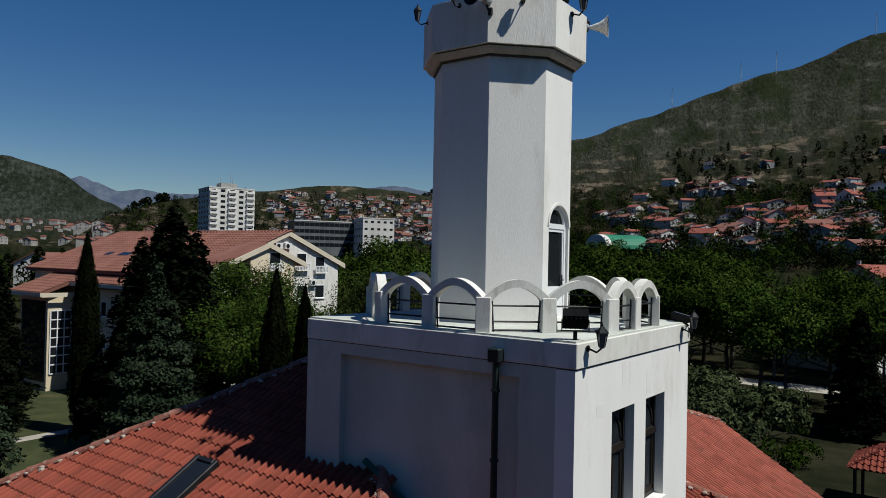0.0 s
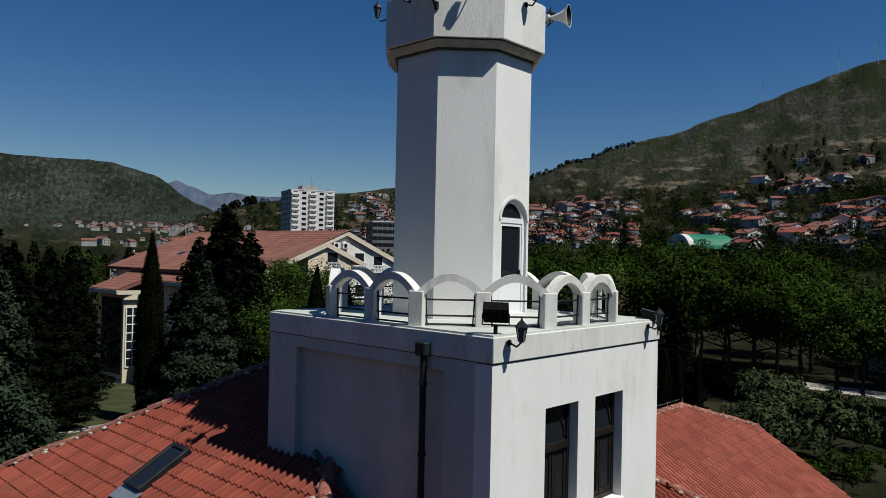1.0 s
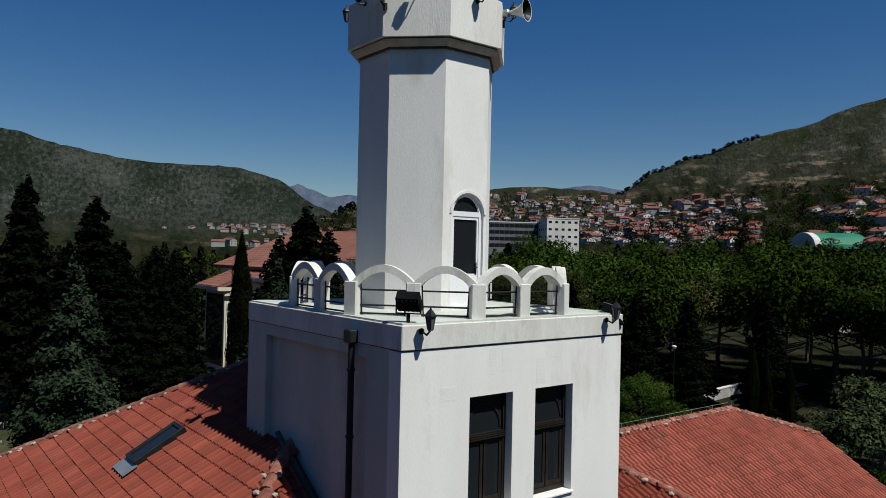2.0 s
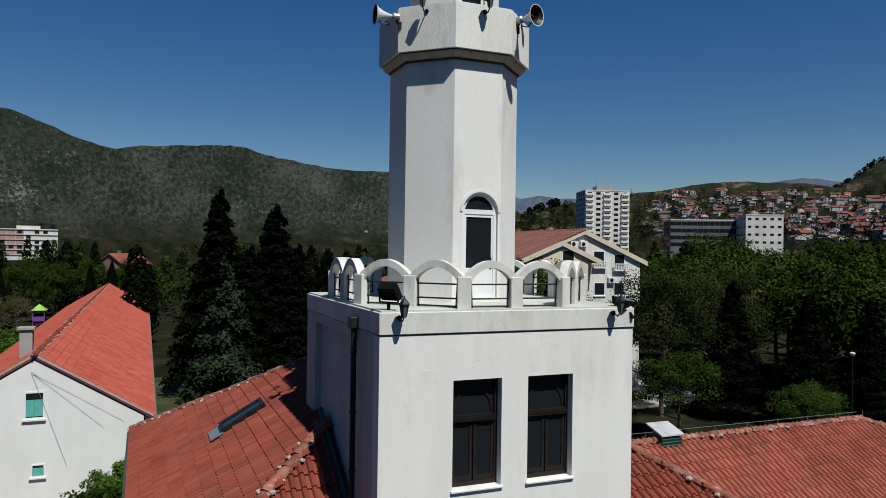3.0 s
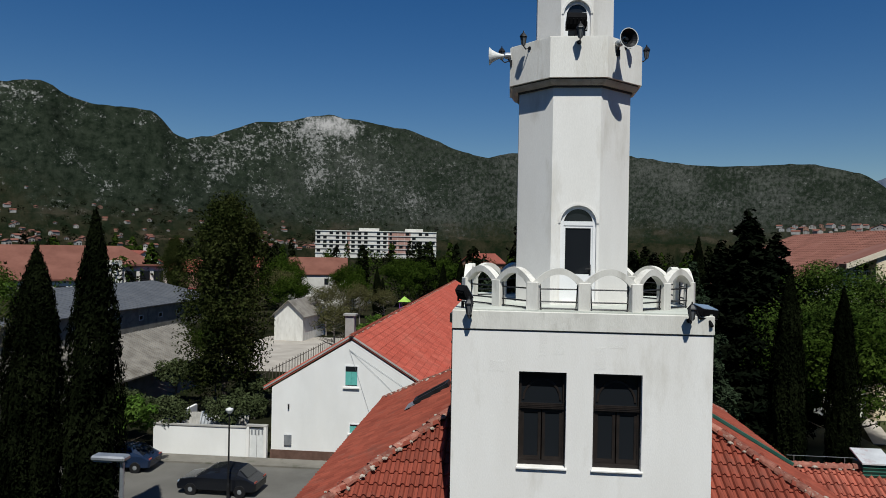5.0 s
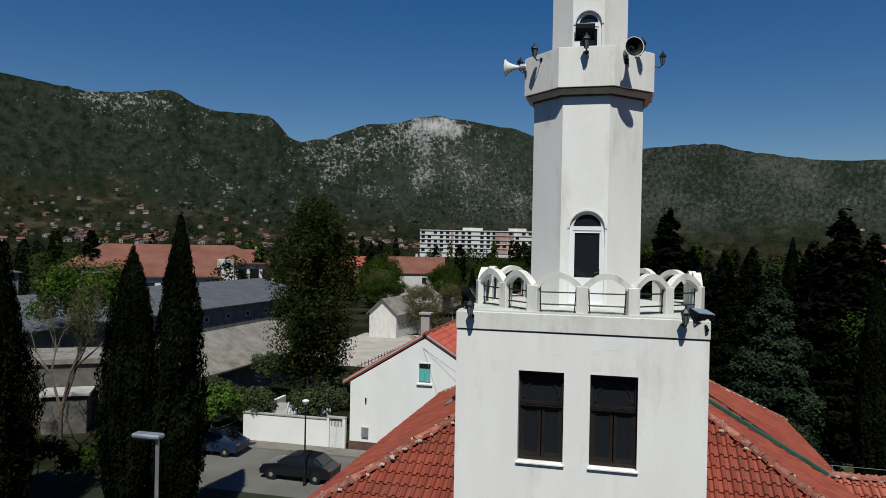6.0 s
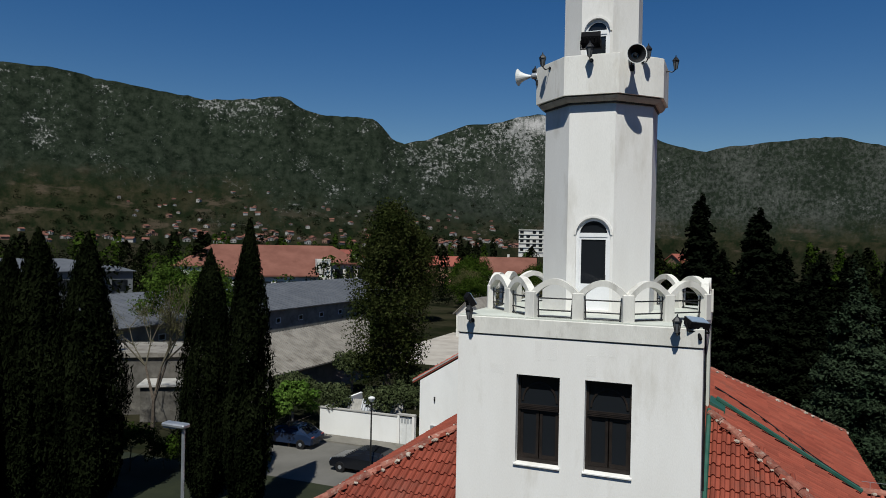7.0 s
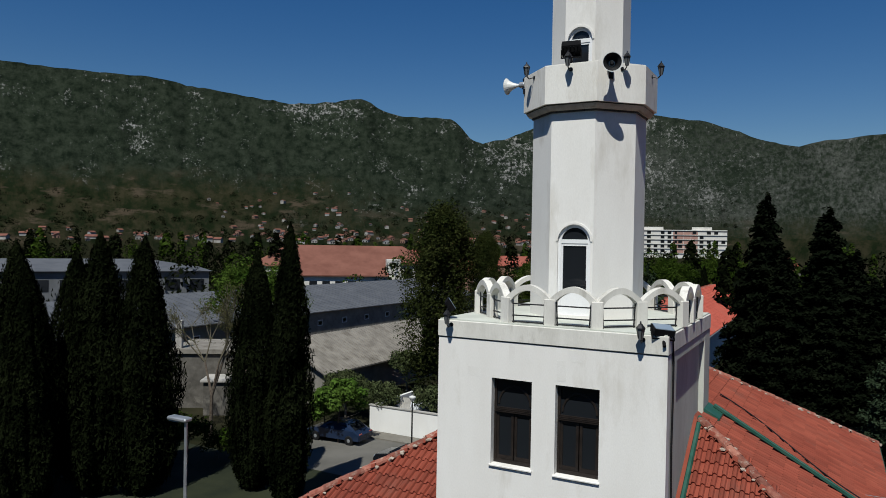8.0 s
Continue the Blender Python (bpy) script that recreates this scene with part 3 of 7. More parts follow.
        p = Vector((x, 7.2 - 1.2 * t + 0.25 * math.sin(t * 7), z_at(x) + 0.17))
        if last is not None:
            rod(bm, last, p, 0.018, n=5)
        last = p
    part("cable", bm, black_metal, b, "loose black cable on tiles")


build_main_building()


def build_east_wing():
    ry, rz, s = 6.0, 7.3, 0.62
    x0, xr, xc, ys = 5.4, 17.0, 20.5, -0.6
    yc = ry - 1.75
    zc = rz - 1.75 * s
    zs = rz - (ry - ys) * s
    yn = ry + 6
    w = thing("east_wing", "low white wing with red clay tile roof and clipped gable", "building")
    bm = bmesh.new()
    box(bm, x0 + 1.5, xc - 0.5, ys + 0.6, yn - 0.6, 0, zs + 0.1)
    prism(bm, [(xc - 0.5, ys + 0.6, zs - 0.2), (xc - 0.5, yn - 0.6, zs - 0.2), (xc - 0.5, ry + 1.7, zc - 0.25), (xc - 0.5, ry - 1.7, zc - 0.25)], (-0.3, 0, 0))
    part("wall", bm, plaster_worn, w)
    bm = bmesh.new()
    g = {k: bm.verts.new(v) for k, v in dict(a=(x0, ys, zs), b=(xc, ys, zs), c=(xc, yc, zc), r=(xr, ry, rz), l=(x0, ry, rz), d=(xc, 2 * ry - yc, zc), e=(xc, yn, rz - (yn - ry) * s), f=(x0, yn, rz - (yn - ry) * s)).items()}
    for f in ("a b c r l", "c d r", "l r d e f"):
        bm.faces.new([g[k] for k in f.split()])
    ext = bmesh.ops.extrude_face_region(bm, geom=list(bm.faces))
    bmesh.ops.translate(bm, verts=[e for e in ext["geom"] if isinstance(e, bmesh.types.BMVert)], vec=(0, 0, -0.15))
    r = part("roof", bm, tile_wing, w, "lighter red clay tile roof")
    k = math.hypot(1, s)
    poly = [(0, 0), (xc - x0, 0), (xc - x0, (yc - ys) * k), (xr - x0, (ry - ys) * k), (0, (ry - ys) * k)]
    under = lambda p: p.x < EAVE_E - 0.1 and p.z < EAVE_Z + (EAVE_E - p.x) * PITCH - 0.1  # noqa: E731
    tiled_plane("south", r, (x0, ys, zs), (1, 0, 0), (0, 1, s), poly, tile_wing, keep_out=under)
    up = Vector((0, 0, 0.05))
    cap_row(r, Vector((6.2, ry, rz)) + up, Vector((xr, ry, rz)) + up)
    cap_row(r, Vector((xc, yc, zc)) + up, Vector((xr, ry, rz)) + up)
    bm = bmesh.new()
    box(bm, xc + 0.02, xc + 0.16, ys, yc, -0.25, 0.03)
    for v in bm.verts:
        v.co.z += zs + (v.co.y - ys) * s
    part("verge_board", bm, green_metal, w, "green sheet metal verge board")
    bm = bmesh.new()
    rod(bm, (xc + 0.14, ys, zs + 0.06), (xc + 0.14, yc + 0.3, zc + 0.1), 0.03)
    part("gutter", bm, grey_metal, w)
    # lightning wire on the ridge
    bm = bmesh.new()
    rod(bm, (6.3, ry + 0.1, rz + 0.32), (xr, ry + 0.1, rz + 0.28), 0.007, n=5)
    for i in range(9):
        x = 6.5 + i * 1.35
        rod(bm, (x, ry + 0.1, rz + 0.1), (x, ry + 0.1, rz + 0.32), 0.007, n=5)
    part("lightning_wire", bm, grey_metal, w)
    v = thing("roof_vent", "green louvred roof vent with rusty metal cap", "vent", m=pose(8.55, 6.1, 6.75))
    part("body", B(-0.36, 0.36, -0.3, 0.3, 0.0, 0.78), green_metal, v)
    for i in range(6):
        bm = B(-0.38, 0.38, -0.025, 0.025, -0.05, 0.05)
        bmesh.ops.transform(bm, matrix=pose(0, -0.33, 0.17 + i * 0.1, 25), verts=bm.verts)
        part("slat", bm, green_metal, v)
    bm = bmesh.new()
    prism(bm, [(-0.42, -0.40, 0.80), (-0.42, 0.36, 1.02), (-0.42, 0.36, 1.06), (-0.42, -0.40, 0.84)], (0.84, 0, 0))
    part("cap", bm, mat("rusty_cap", (0.55, 0.55, 0.55), (0.68, 0.68, 0.68), 2, 0.45, 30, 0.1, 0.3, stain=(0.3, 0.06, 0.04), stain_scale=1.4), v, "pale metal cap with red rust")


build_east_wing()


# ---- tower ----
TW, TD, TOP = 2.6, 5.67, 11.985
AX = (-0.01, 2.985)
TURN = 0.0


def arch_curve(w, z_spring, rise, n=12):
    """Points of an arch from its right springing to its left one."""
    return [(w / 2 * math.cos(math.pi * i / n), z_spring + rise * math.sin(math.pi * i / n)) for i in range(n + 1)]


def arched_facet(bm, width, z0, z1, w, z_sill, z_spring, rise, thick, m, cx=0.0):
    """A wall in x-z with an arched opening about x = 0, outer face at y = 0; the wall's middle lies at -cx."""
    n = 12
    xl, xr = -width / 2 - cx, width / 2 - cx
    arch = arch_curve(w, z_spring, rise, n)
    vs = []

    def quad(pts):
        vs.extend(prism_ret(bm, [(x, 0, z) for x, z in pts], (0, thick, 0)))

    quad([(xl, z0), (-w / 2, z0), (-w / 2, z_spring), (xl, z_spring)])
    quad([(w / 2, z0), (xr, z0), (xr, z_spring), (w / 2, z_spring)])
    if z_sill > z0:
        quad([(-w / 2, z0), (w / 2, z0), (w / 2, z_sill), (-w / 2, z_sill)])
    top = [(xr + (xl - xr) * i / n, z1) for i in range(n + 1)]
    for a, b, ta, tb in zip(arch, arch[1:], top, top[1:]):
        quad([a, ta, tb, b])
    quad([(w / 2, z_spring), (xr, z_spring), (xr, z1)])
    quad([(-w / 2, z_spring), (xl, z1), (xl, z_spring)])
    bmesh.ops.transform(bm, matrix=m, verts=vs)


def prism_ret(bm, pts, d):
    before = set(bm.verts)
    prism(bm, pts, d)
    return [v for v in bm.verts if v not in before]


def octagon(r, z, turn=TURN, c=AX):
    return [around(22.5 + 45 * i + turn, r, z, c) for i in range(8)]


def ring(bm, levels, cap=True):
    """Joins octagons of (radius, height) into one body."""
    rings = [[bm.verts.new(p) for p in octagon(r, z)] for r, z in levels]
    for a, b in zip(rings, rings[1:]):
        for i in range(8):
            bm.faces.new((a[i], a[(i + 1) % 8], b[(i + 1) % 8], b[i]))
    if cap:
        bm.faces.new(rings[0][::-1])
        bm.faces.new(rings[-1])
    return bm


def arched_door(tower, m, w, z0, z_spring, rise, glass_x, glass_z, label):
    """A white framed door leaf with one tall pane and an arched fanlight."""
    d = new("door")
    d.parent = tower
    tagged(d, label)
    fw = 0.075
    bm = bmesh.new()
    box(bm, -w / 2, -w / 2 + fw, 0.05, 0.13, z0, z_spring)
    box(bm, w / 2 - fw, w / 2, 0.05, 0.13, z0, z_spring)
    box(bm, -w / 2 + fw, w / 2 - fw, 0.05, 0.13, z_spring - 0.05, z_spring + 0.045)
    n = 14
    a, b = arch_curve(w, z_spring, rise, n), arch_curve(w - 2 * fw, z_spring, rise - fw, n)
    for i in range(n):
        prism(bm, [(a[i][0], 0.05, a[i][1]), (a[i + 1][0], 0.05, a[i + 1][1]), (b[i + 1][0], 0.05, b[i + 1][1]), (b[i][0], 0.05, b[i][1])], (0, 0.08, 0))
    fr = part("frame", bm, white_frame, d)
    bm = bmesh.new()
    x0, x1, za, zb = -w / 2 + fw, w / 2 - fw, z0, z_spring - 0.05
    ga, gb = glass_z
    box(bm, x0, x0 + glass_x, 0.065, 0.115, za, zb)
    box(bm, x1 - glass_x, x1, 0.065, 0.115, za, zb)
    box(bm, x0 + glass_x, x1 - glass_x, 0.065, 0.115, gb, zb)
    box(bm, x0 + glass_x, x1 - glass_x, 0.065, 0.115, za, ga)
    lf = part("leaf", bm, white_frame, d)
    p1 = part("pane", B(x0 + glass_x, x1 - glass_x, 0.09, 0.10, ga, gb), glass, d)
    bm = bmesh.new()
    c = arch_curve(w - 2 * fw, z_spring + 0.045, rise - fw - 0.045, n)
    prism(bm, [(x, 0.09, z) for x, z in c], (0, 0.012, 0))
    p2 = part("fanlight", bm, glass, d)
    bm = bmesh.new()
    rod(bm, (x1 - 0.05, 0.06, ga + 0.12), (x1 - 0.05, 0.02, ga + 0.12), 0.012)
    rod(bm, (x1 - 0.05, 0.02, ga + 0.12), (x1 - 0.15, 0.02, ga + 0.12), 0.011)
    box(bm, x1 - 0.07, x1 - 0.03, 0.055, 0.066, ga - 0.02, ga + 0.22)
    h = part("handle", bm, black_metal, d)
    for o in (fr, lf, p1, p2, h):
        o.matrix_basis = m


def build_tower():
    t = thing("minaret_tower", "white plastered square tower carrying a octagonal minaret", "tower")
    holes = [(-1.23, -0.27, 8.775, 10.735), (0.27, 1.235, 8.775, 10.735)]
    bm = bmesh.new()
    wall_panel(bm, 2 * TW, 0, 11.55, 0.32, holes, pose(0, 0, 0))
    part("front_wall", bm, plaster, t)
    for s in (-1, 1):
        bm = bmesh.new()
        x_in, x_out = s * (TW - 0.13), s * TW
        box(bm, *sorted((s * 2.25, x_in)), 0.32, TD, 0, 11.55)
        # Sides, pilasters and lintels: shade painted in as darker, greener plaster
        part("side_wall", bm, plaster_grey_shade, t, "plastered side wall with sunken panel, shade in its grey")
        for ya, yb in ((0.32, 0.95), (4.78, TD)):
            part("pilaster", B(*sorted((x_in - s * 0.01, x_out)), ya, yb, 0, 11.56), plaster_grey_shade, t)
        part("lintel", B(*sorted((x_in - s * 0.01, x_out - s * 0.003)), 0.95, 4.78, 11.35, 11.56), plaster_grey_shade, t)
    part("back_wall", B(-TW + 0.36, TW - 0.36, TD - 0.3, TD - 0.002, 0, 11.55), plaster, t)
    # crowning band, with a dark joint under it
    part("joint", B(-TW + 0.012, TW - 0.012, 0.012, TD - 0.012, 11.545, 11.575), groove, t)
    bm = bmesh.new()
    box(bm, -TW - 0.015, TW + 0.015, -0.03, TD + 0.015, 11.575, TOP - 0.03, 0.012)
    part("band", bm, plaster_worn, t, "weathered plaster parapet band")
    part("terrace", B(-TW + 0.02, TW - 0.02, 0.01, TD - 0.02, TOP - 0.03, TOP), plaster_grey_shade, t, "stained concrete terrace")
    # repaired plaster
    for x0, x1, z0, z1 in ((-0.83, -0.68, 11.07, 11.5), (-0.53, -0.33, 11.1, 11.5), (0.29, 0.5, 10.82, 11.26), (-1.84, -1.52, 10.72, 10.94), (0.54, 0.9, 11.26, 11.5)):
        part("plaster_patch", B(x0, x1, -0.0015, 0.001, z0, z1), plaster_patch, t, "slightly greyer repainted patch")
    # windows
    for x0, x1, z0, z1 in holes:
        w = new("window")
        w.parent = t
        cx = (x0 + x1) / 2
        hw = (x1 - x0) / 2
        y = 0.17
        zt = z1 - 0.72
        bm = bmesh.new()
        box(bm, x0, x0 + 0.06, y, y + 0.1, z0 + 0.03, z1)
        box(bm, x1 - 0.06, x1, y, y + 0.1, z0 + 0.03, z1)
        box(bm, x0 + 0.06, x1 - 0.06, y, y + 0.1, z1 - 0.06, z1)
        box(bm, x0 + 0.06, x1 - 0.06, y, y + 0.1, z0 + 0.03, z0 + 0.11)
        box(bm, x0 + 0.06, x1 - 0.06, y - 0.02, y + 0.08, zt - 0.07, zt + 0.05)
        for k in range(4):
            box(bm, x0 + 0.03, x1 - 0.03, y - 0.035 + 0.004 * k, y - 0.015, zt - 0.055 + k * 0.032, zt - 0.037 + k * 0.032)
        part("frame", bm, dark_wood, w, "dark brown wooden window frame")
        # arched tracery bar in the top light
        bm = bmesh.new()
        oa, ia = arch_curve(2 * hw - 0.16, zt + 0.12, 0.44, 10), arch_curve(2 * hw - 0.24, zt + 0.12, 0.40, 10)
        for k in range(10):
            prism(bm, [(cx + oa[k][0], y + 0.02, oa[k][1]), (cx + oa[k + 1][0], y + 0.02, oa[k + 1][1]), (cx + ia[k + 1][0], y + 0.02, ia[k + 1][1]), (cx + ia[k][0], y + 0.02, ia[k][1])], (0, 0.018, 0))
        bmesh.ops.remove_doubles(bm, verts=bm.verts, dist=0.0005)
        part("arched_bar", bm, dark_wood, w)
        for sgn in (-1, 1):
            bm = bmesh.new()
            a, b = sorted((cx + sgn * 0.012, cx + sgn * (hw - 0.06)))
            box(bm, a, a + 0.06, y + 0.02, y + 0.07, z0 + 0.11, zt - 0.07)
            box(bm, b - 0.06, b, y + 0.02, y + 0.07, z0 + 0.11, zt - 0.07)
            box(bm, a + 0.06, b - 0.06, y + 0.02, y + 0.07, z0 + 0.11, z0 + 0.20)
            box(bm, a + 0.06, b - 0.06, y + 0.02, y + 0.07, zt - 0.14, zt - 0.07)
            sash = part("sash", bm, dark_wood, w)
            part("pane", B(a + 0.06, b - 0.06, y + 0.04, y + 0.05, z0 + 0.20, zt - 0.14), glass, w)
        part("pane", B(x0 + 0.06, x1 - 0.06, y + 0.04, y + 0.05, zt + 0.05, z1 - 0.06), glass, w)
        bm = bmesh.new()
        box(bm, x0 - 0.03, x1 + 0.03, -0.05, 0.26, z0 - 0.015, z0 + 0.025, 0.008)
        part("sill", bm, plaster, w)
    # shaft: five plain sides and one with the door
    R, zb, zt = 1.40, TOP - 0.02, 16.93
    pts = [octagon(R, zb), octagon(R, zt)]
    ap = R * math.cos(radians(22.5))
    side = 2 * R * math.sin(radians(22.5))
    bm = bmesh.new()
    inner = [octagon(R - 0.16, zb), octagon(R - 0.16, zt)]
    for i in range(7):
        j = (i + 1) % 8
        prism_faces = [pts[0][i], pts[0][j], pts[1][j], pts[1][i]]
        a, b, c, d = [bm.verts.new(p) for p in prism_faces]
        e, f, g, h = [bm.verts.new(p) for p in (inner[0][i], inner[0][j], inner[1][j], inner[1][i])]
        for q in ((a, b, c, d), (e, h, g, f), (a, d, h, e), (b, f, g, c)):
            bm.faces.new(q)
    off = 0.075
    door_at = facing(TURN, ap, 0, AX) @ pose(off, 0, 0)
    arched_facet(bm, side, zb, zt, 0.80, 12.08, 13.83, 0.40, 0.15, door_at, off)
    bmesh.ops.remove_doubles(bm, verts=bm.verts, dist=2e-3)
    part("shaft", bm, plaster, t, "white plastered octagonal shaft")
    arched_door(t, door_at, 0.80, 12.08, 13.83, 0.40, 0.04, (12.68, 13.72), "white door with dark pane and fanlight")
    # moulded rim round the door
    bm = bmesh.new()
    n = 16
    a, b = arch_curve(0.90, 13.83, 0.45, n), arch_curve(0.80, 13.83, 0.40, n)
    for i in range(n):
        prism(bm, [(a[i][0], -0.02, a[i][1]), (a[i + 1][0], -0.02, a[i + 1][1]), (b[i + 1][0], -0.02, b[i + 1][1]), (b[i][0], -0.02, b[i][1])], (0, 0.019, 0))
    bmesh.ops.transform(bm, matrix=door_at, verts=bm.verts)
    part("arch_rim", bm, plaster, t)
    # balcony drum on a stepped corbel; joint rings painted dark for shadow and dirt
    part("corbel", ring(bmesh.new(), [(1.50, 16.93), (1.56, 16.99), (1.59, 17.04)]), brown_plaster, t)
    part("joint", ring(bmesh.new(), [(1.565, 17.04), (1.565, 17.07)]), groove, t)
    part("joint", ring(bmesh.new(), [(1.44, 16.89), (1.44, 16.93)]), groove, t)
    bm = bmesh.new()
    out, inn = 1.655, 1.51
    o0, o1, i0, i1 = octagon(out, 17.07), octagon(out, 17.99), octagon(inn, 17.2), octagon(inn, 17.99)
    vo0, vo1, vi0, vi1 = [[bm.verts.new(p) for p in q] for q in (o0, o1, i0, i1)]
    for i in range(8):
        j = (i + 1) % 8
        bm.faces.new((vo0[i], vo0[j], vo1[j], vo1[i]))
        bm.faces.new((vo1[i], vo1[j], vi1[j], vi1[i]))
        bm.faces.new((vi0[j], vi0[i], vi1[i], vi1[j]))
    bm.faces.new(vi0)
    bm.faces.new(vo0[::-1])
    bmesh.ops.bevel(bm, geom=[e for e in bm.edges if abs(e.verts[0].co.z - 17.99) < 1e-3 and abs(e.verts[1].co.z - 17.99) < 1e-3], offset=0.02, segments=2, affect="EDGES")
    part("balcony_wall", bm, plaster_drum, t, "white balcony parapet with rain streaks")
    # upper shaft
    R2 = 0.97
    ap2 = R2 * math.cos(radians(22.5))
    side2 = 2 * R2 * math.sin(radians(22.5))
    bm = bmesh.new()
    p0, p1 = octagon(R2, 17.2), octagon(R2, 24.0)
    for i in range(7):
        a, b, c, d = [bm.verts.new(p) for p in (p0[i], p0[i + 1], p1[i + 1], p1[i])]
        bm.faces.new((a, b, c, d))
    arched_facet(bm, side2, 17.2, 24.0, 0.61, 17.22, 18.68, 0.32, 0.12, facing(TURN, ap2, 0, AX))
    bmesh.ops.remove_doubles(bm, verts=bm.verts, dist=2e-3)
    part("upper_shaft", bm, plaster, t)
    arched_door(t, facing(TURN, ap2, 0, AX), 0.61, 17.22, 18.68, 0.32, 0.03, (17.5, 18.58), "small white arched door")
    bm = bmesh.new()
    n = 16
    a, b = arch_curve(0.71, 18.68, 0.37, n), arch_curve(0.61, 18.68, 0.32, n)
    for i in range(n):
        prism(bm, [(a[i][0], -0.02, a[i][1]), (a[i + 1][0], -0.02, a[i + 1][1]), (b[i + 1][0], -0.02, b[i + 1][1]), (b[i][0], -0.02, b[i][1])], (0, 0.02, 0))
    bmesh.ops.transform(bm, matrix=facing(TURN, ap2 - 0.001, 0, AX), verts=bm.verts)
    part("arch_rim", bm, plaster, t)
    bm = bmesh.new()
    ring(bm, [(1.0, 24.0), (1.0, 24.2), (0.05, 27.0)])
    part("cap", bm, grey_metal, t)
    # drainpipe with hopper on the west side
    bm = bmesh.new()
    box(bm, -TW - 0.17, -TW + 0.0, 1.22, 1.44, 11.56, 11.78, 0.02)
    part("hopper", bm, dark_green, t, "dark green metal rainwater hopper")
    bm = bmesh.new()
    rod(bm, (-TW - 0.07, 1.33, 8.2), (-TW - 0.07, 1.33, 11.58), 0.055, n=10)
    for z in (8.9, 10.0, 11.1):
        rod(bm, (-TW - 0.07, 1.33, z), (-TW - 0.07, 1.33, z + 0.04), 0.072, n=10)
    part("drainpipe", bm, dark_green, t, "dark drainpipe")
    bm = bmesh.new()
    last = Vector((TW + 0.02, 0.35, 11.9))
    for z in (11.4, 10.6, 9.7, 8.6):
        p = Vector((TW + 0.03, 0.42 + 0.05 * math.sin(z * 3), z))
        rod(bm, last, p, 0.022, n=6)
        last = p
    part("cable", bm, black_metal, t, "black cable")


build_tower()


def build_balustrade():
    """An octagon of posts, one at each corner and one in the middle of each side, with low arches between them."""
    c, ax_, ay_ = (0.065, 2.84), 2.48, 2.66
    b = thing("balustrade", "white concrete balustrade of posts, low arches and iron bars", "balustrade")
    spots = []
    for i in range(16):
        a = radians(22.5 * i)
        k = 1.0 if i % 2 == 0 else 1 / math.cos(radians(22.5))
        spots.append(Vector((c[0] + ax_ * k * math.sin(a), c[1] - ay_ * k * math.cos(a), TOP)))
    for i in range(16):
        p, q = spots[i], spots[(i + 1) % 16]
        bm = bmesh.new()
        box(bm, -0.125, 0.125, -0.10, 0.10, -0.01, 0.57, 0.012)
        o = part("post", bm, plaster_worn, b)
        o.matrix_basis = Matrix.Translation(p) @ pose(0, 0, 0, 0, 0, 22.5 * i)
        mid, d = (p + q) / 2, (q - p)
        L = d.length
        m = Matrix.Translation(mid) @ Matrix.Rotation(math.atan2(d.y, d.x), 4, "Z")
        bm = bmesh.new()
        k = 14
        ow, iw = L / 2 + 0.015, L / 2 - 0.115
        oa = [(ow * (1 - 2 * j / k), 0.565 + 0.30 * math.cos(math.pi * (0.5 - j / k)) ** 0.9) for j in range(k + 1)]
        ia = [(iw * (1 - 2 * j / k), 0.50 + 0.235 * math.cos(math.pi * (0.5 - j / k)) ** 0.75) for j in range(k + 1)]
        for j in range(k):
            prism(bm, [(oa[j][0], -0.085, oa[j][1]), (oa[j + 1][0], -0.085, oa[j + 1][1]), (ia[j + 1][0], -0.085, ia[j + 1][1]), (ia[j][0], -0.085, ia[j][1])], (0, 0.17, 0))
        bmesh.ops.remove_doubles(bm, verts=bm.verts, dist=1e-4)
        part("arch", bm, plaster_worn, b).matrix_basis = m
        for z in (0.03, 0.17, 0.43):
            bm = bmesh.new()
            rod(bm, (-L / 2 + 0.06, 0, z), (L / 2 - 0.06, 0, z), 0.017, n=6)
            part("rail", bm, black_metal, b, "thin dark iron bar").matrix_basis = m
        for s in (-1, 1):
            bm = bmesh.new()
            rod(bm, (s * (L / 2 - 0.16), 0.0, 0.0), (s * (L / 2 - 0.13), 0.0, 0.54), 0.014, n=6)
            part("upright", bm, black_metal, b).matrix_basis = m


build_balustrade()


lantern_glass = glass_mat("smoky_lantern_glass", (0.10, 0.105, 0.11), 0.2)


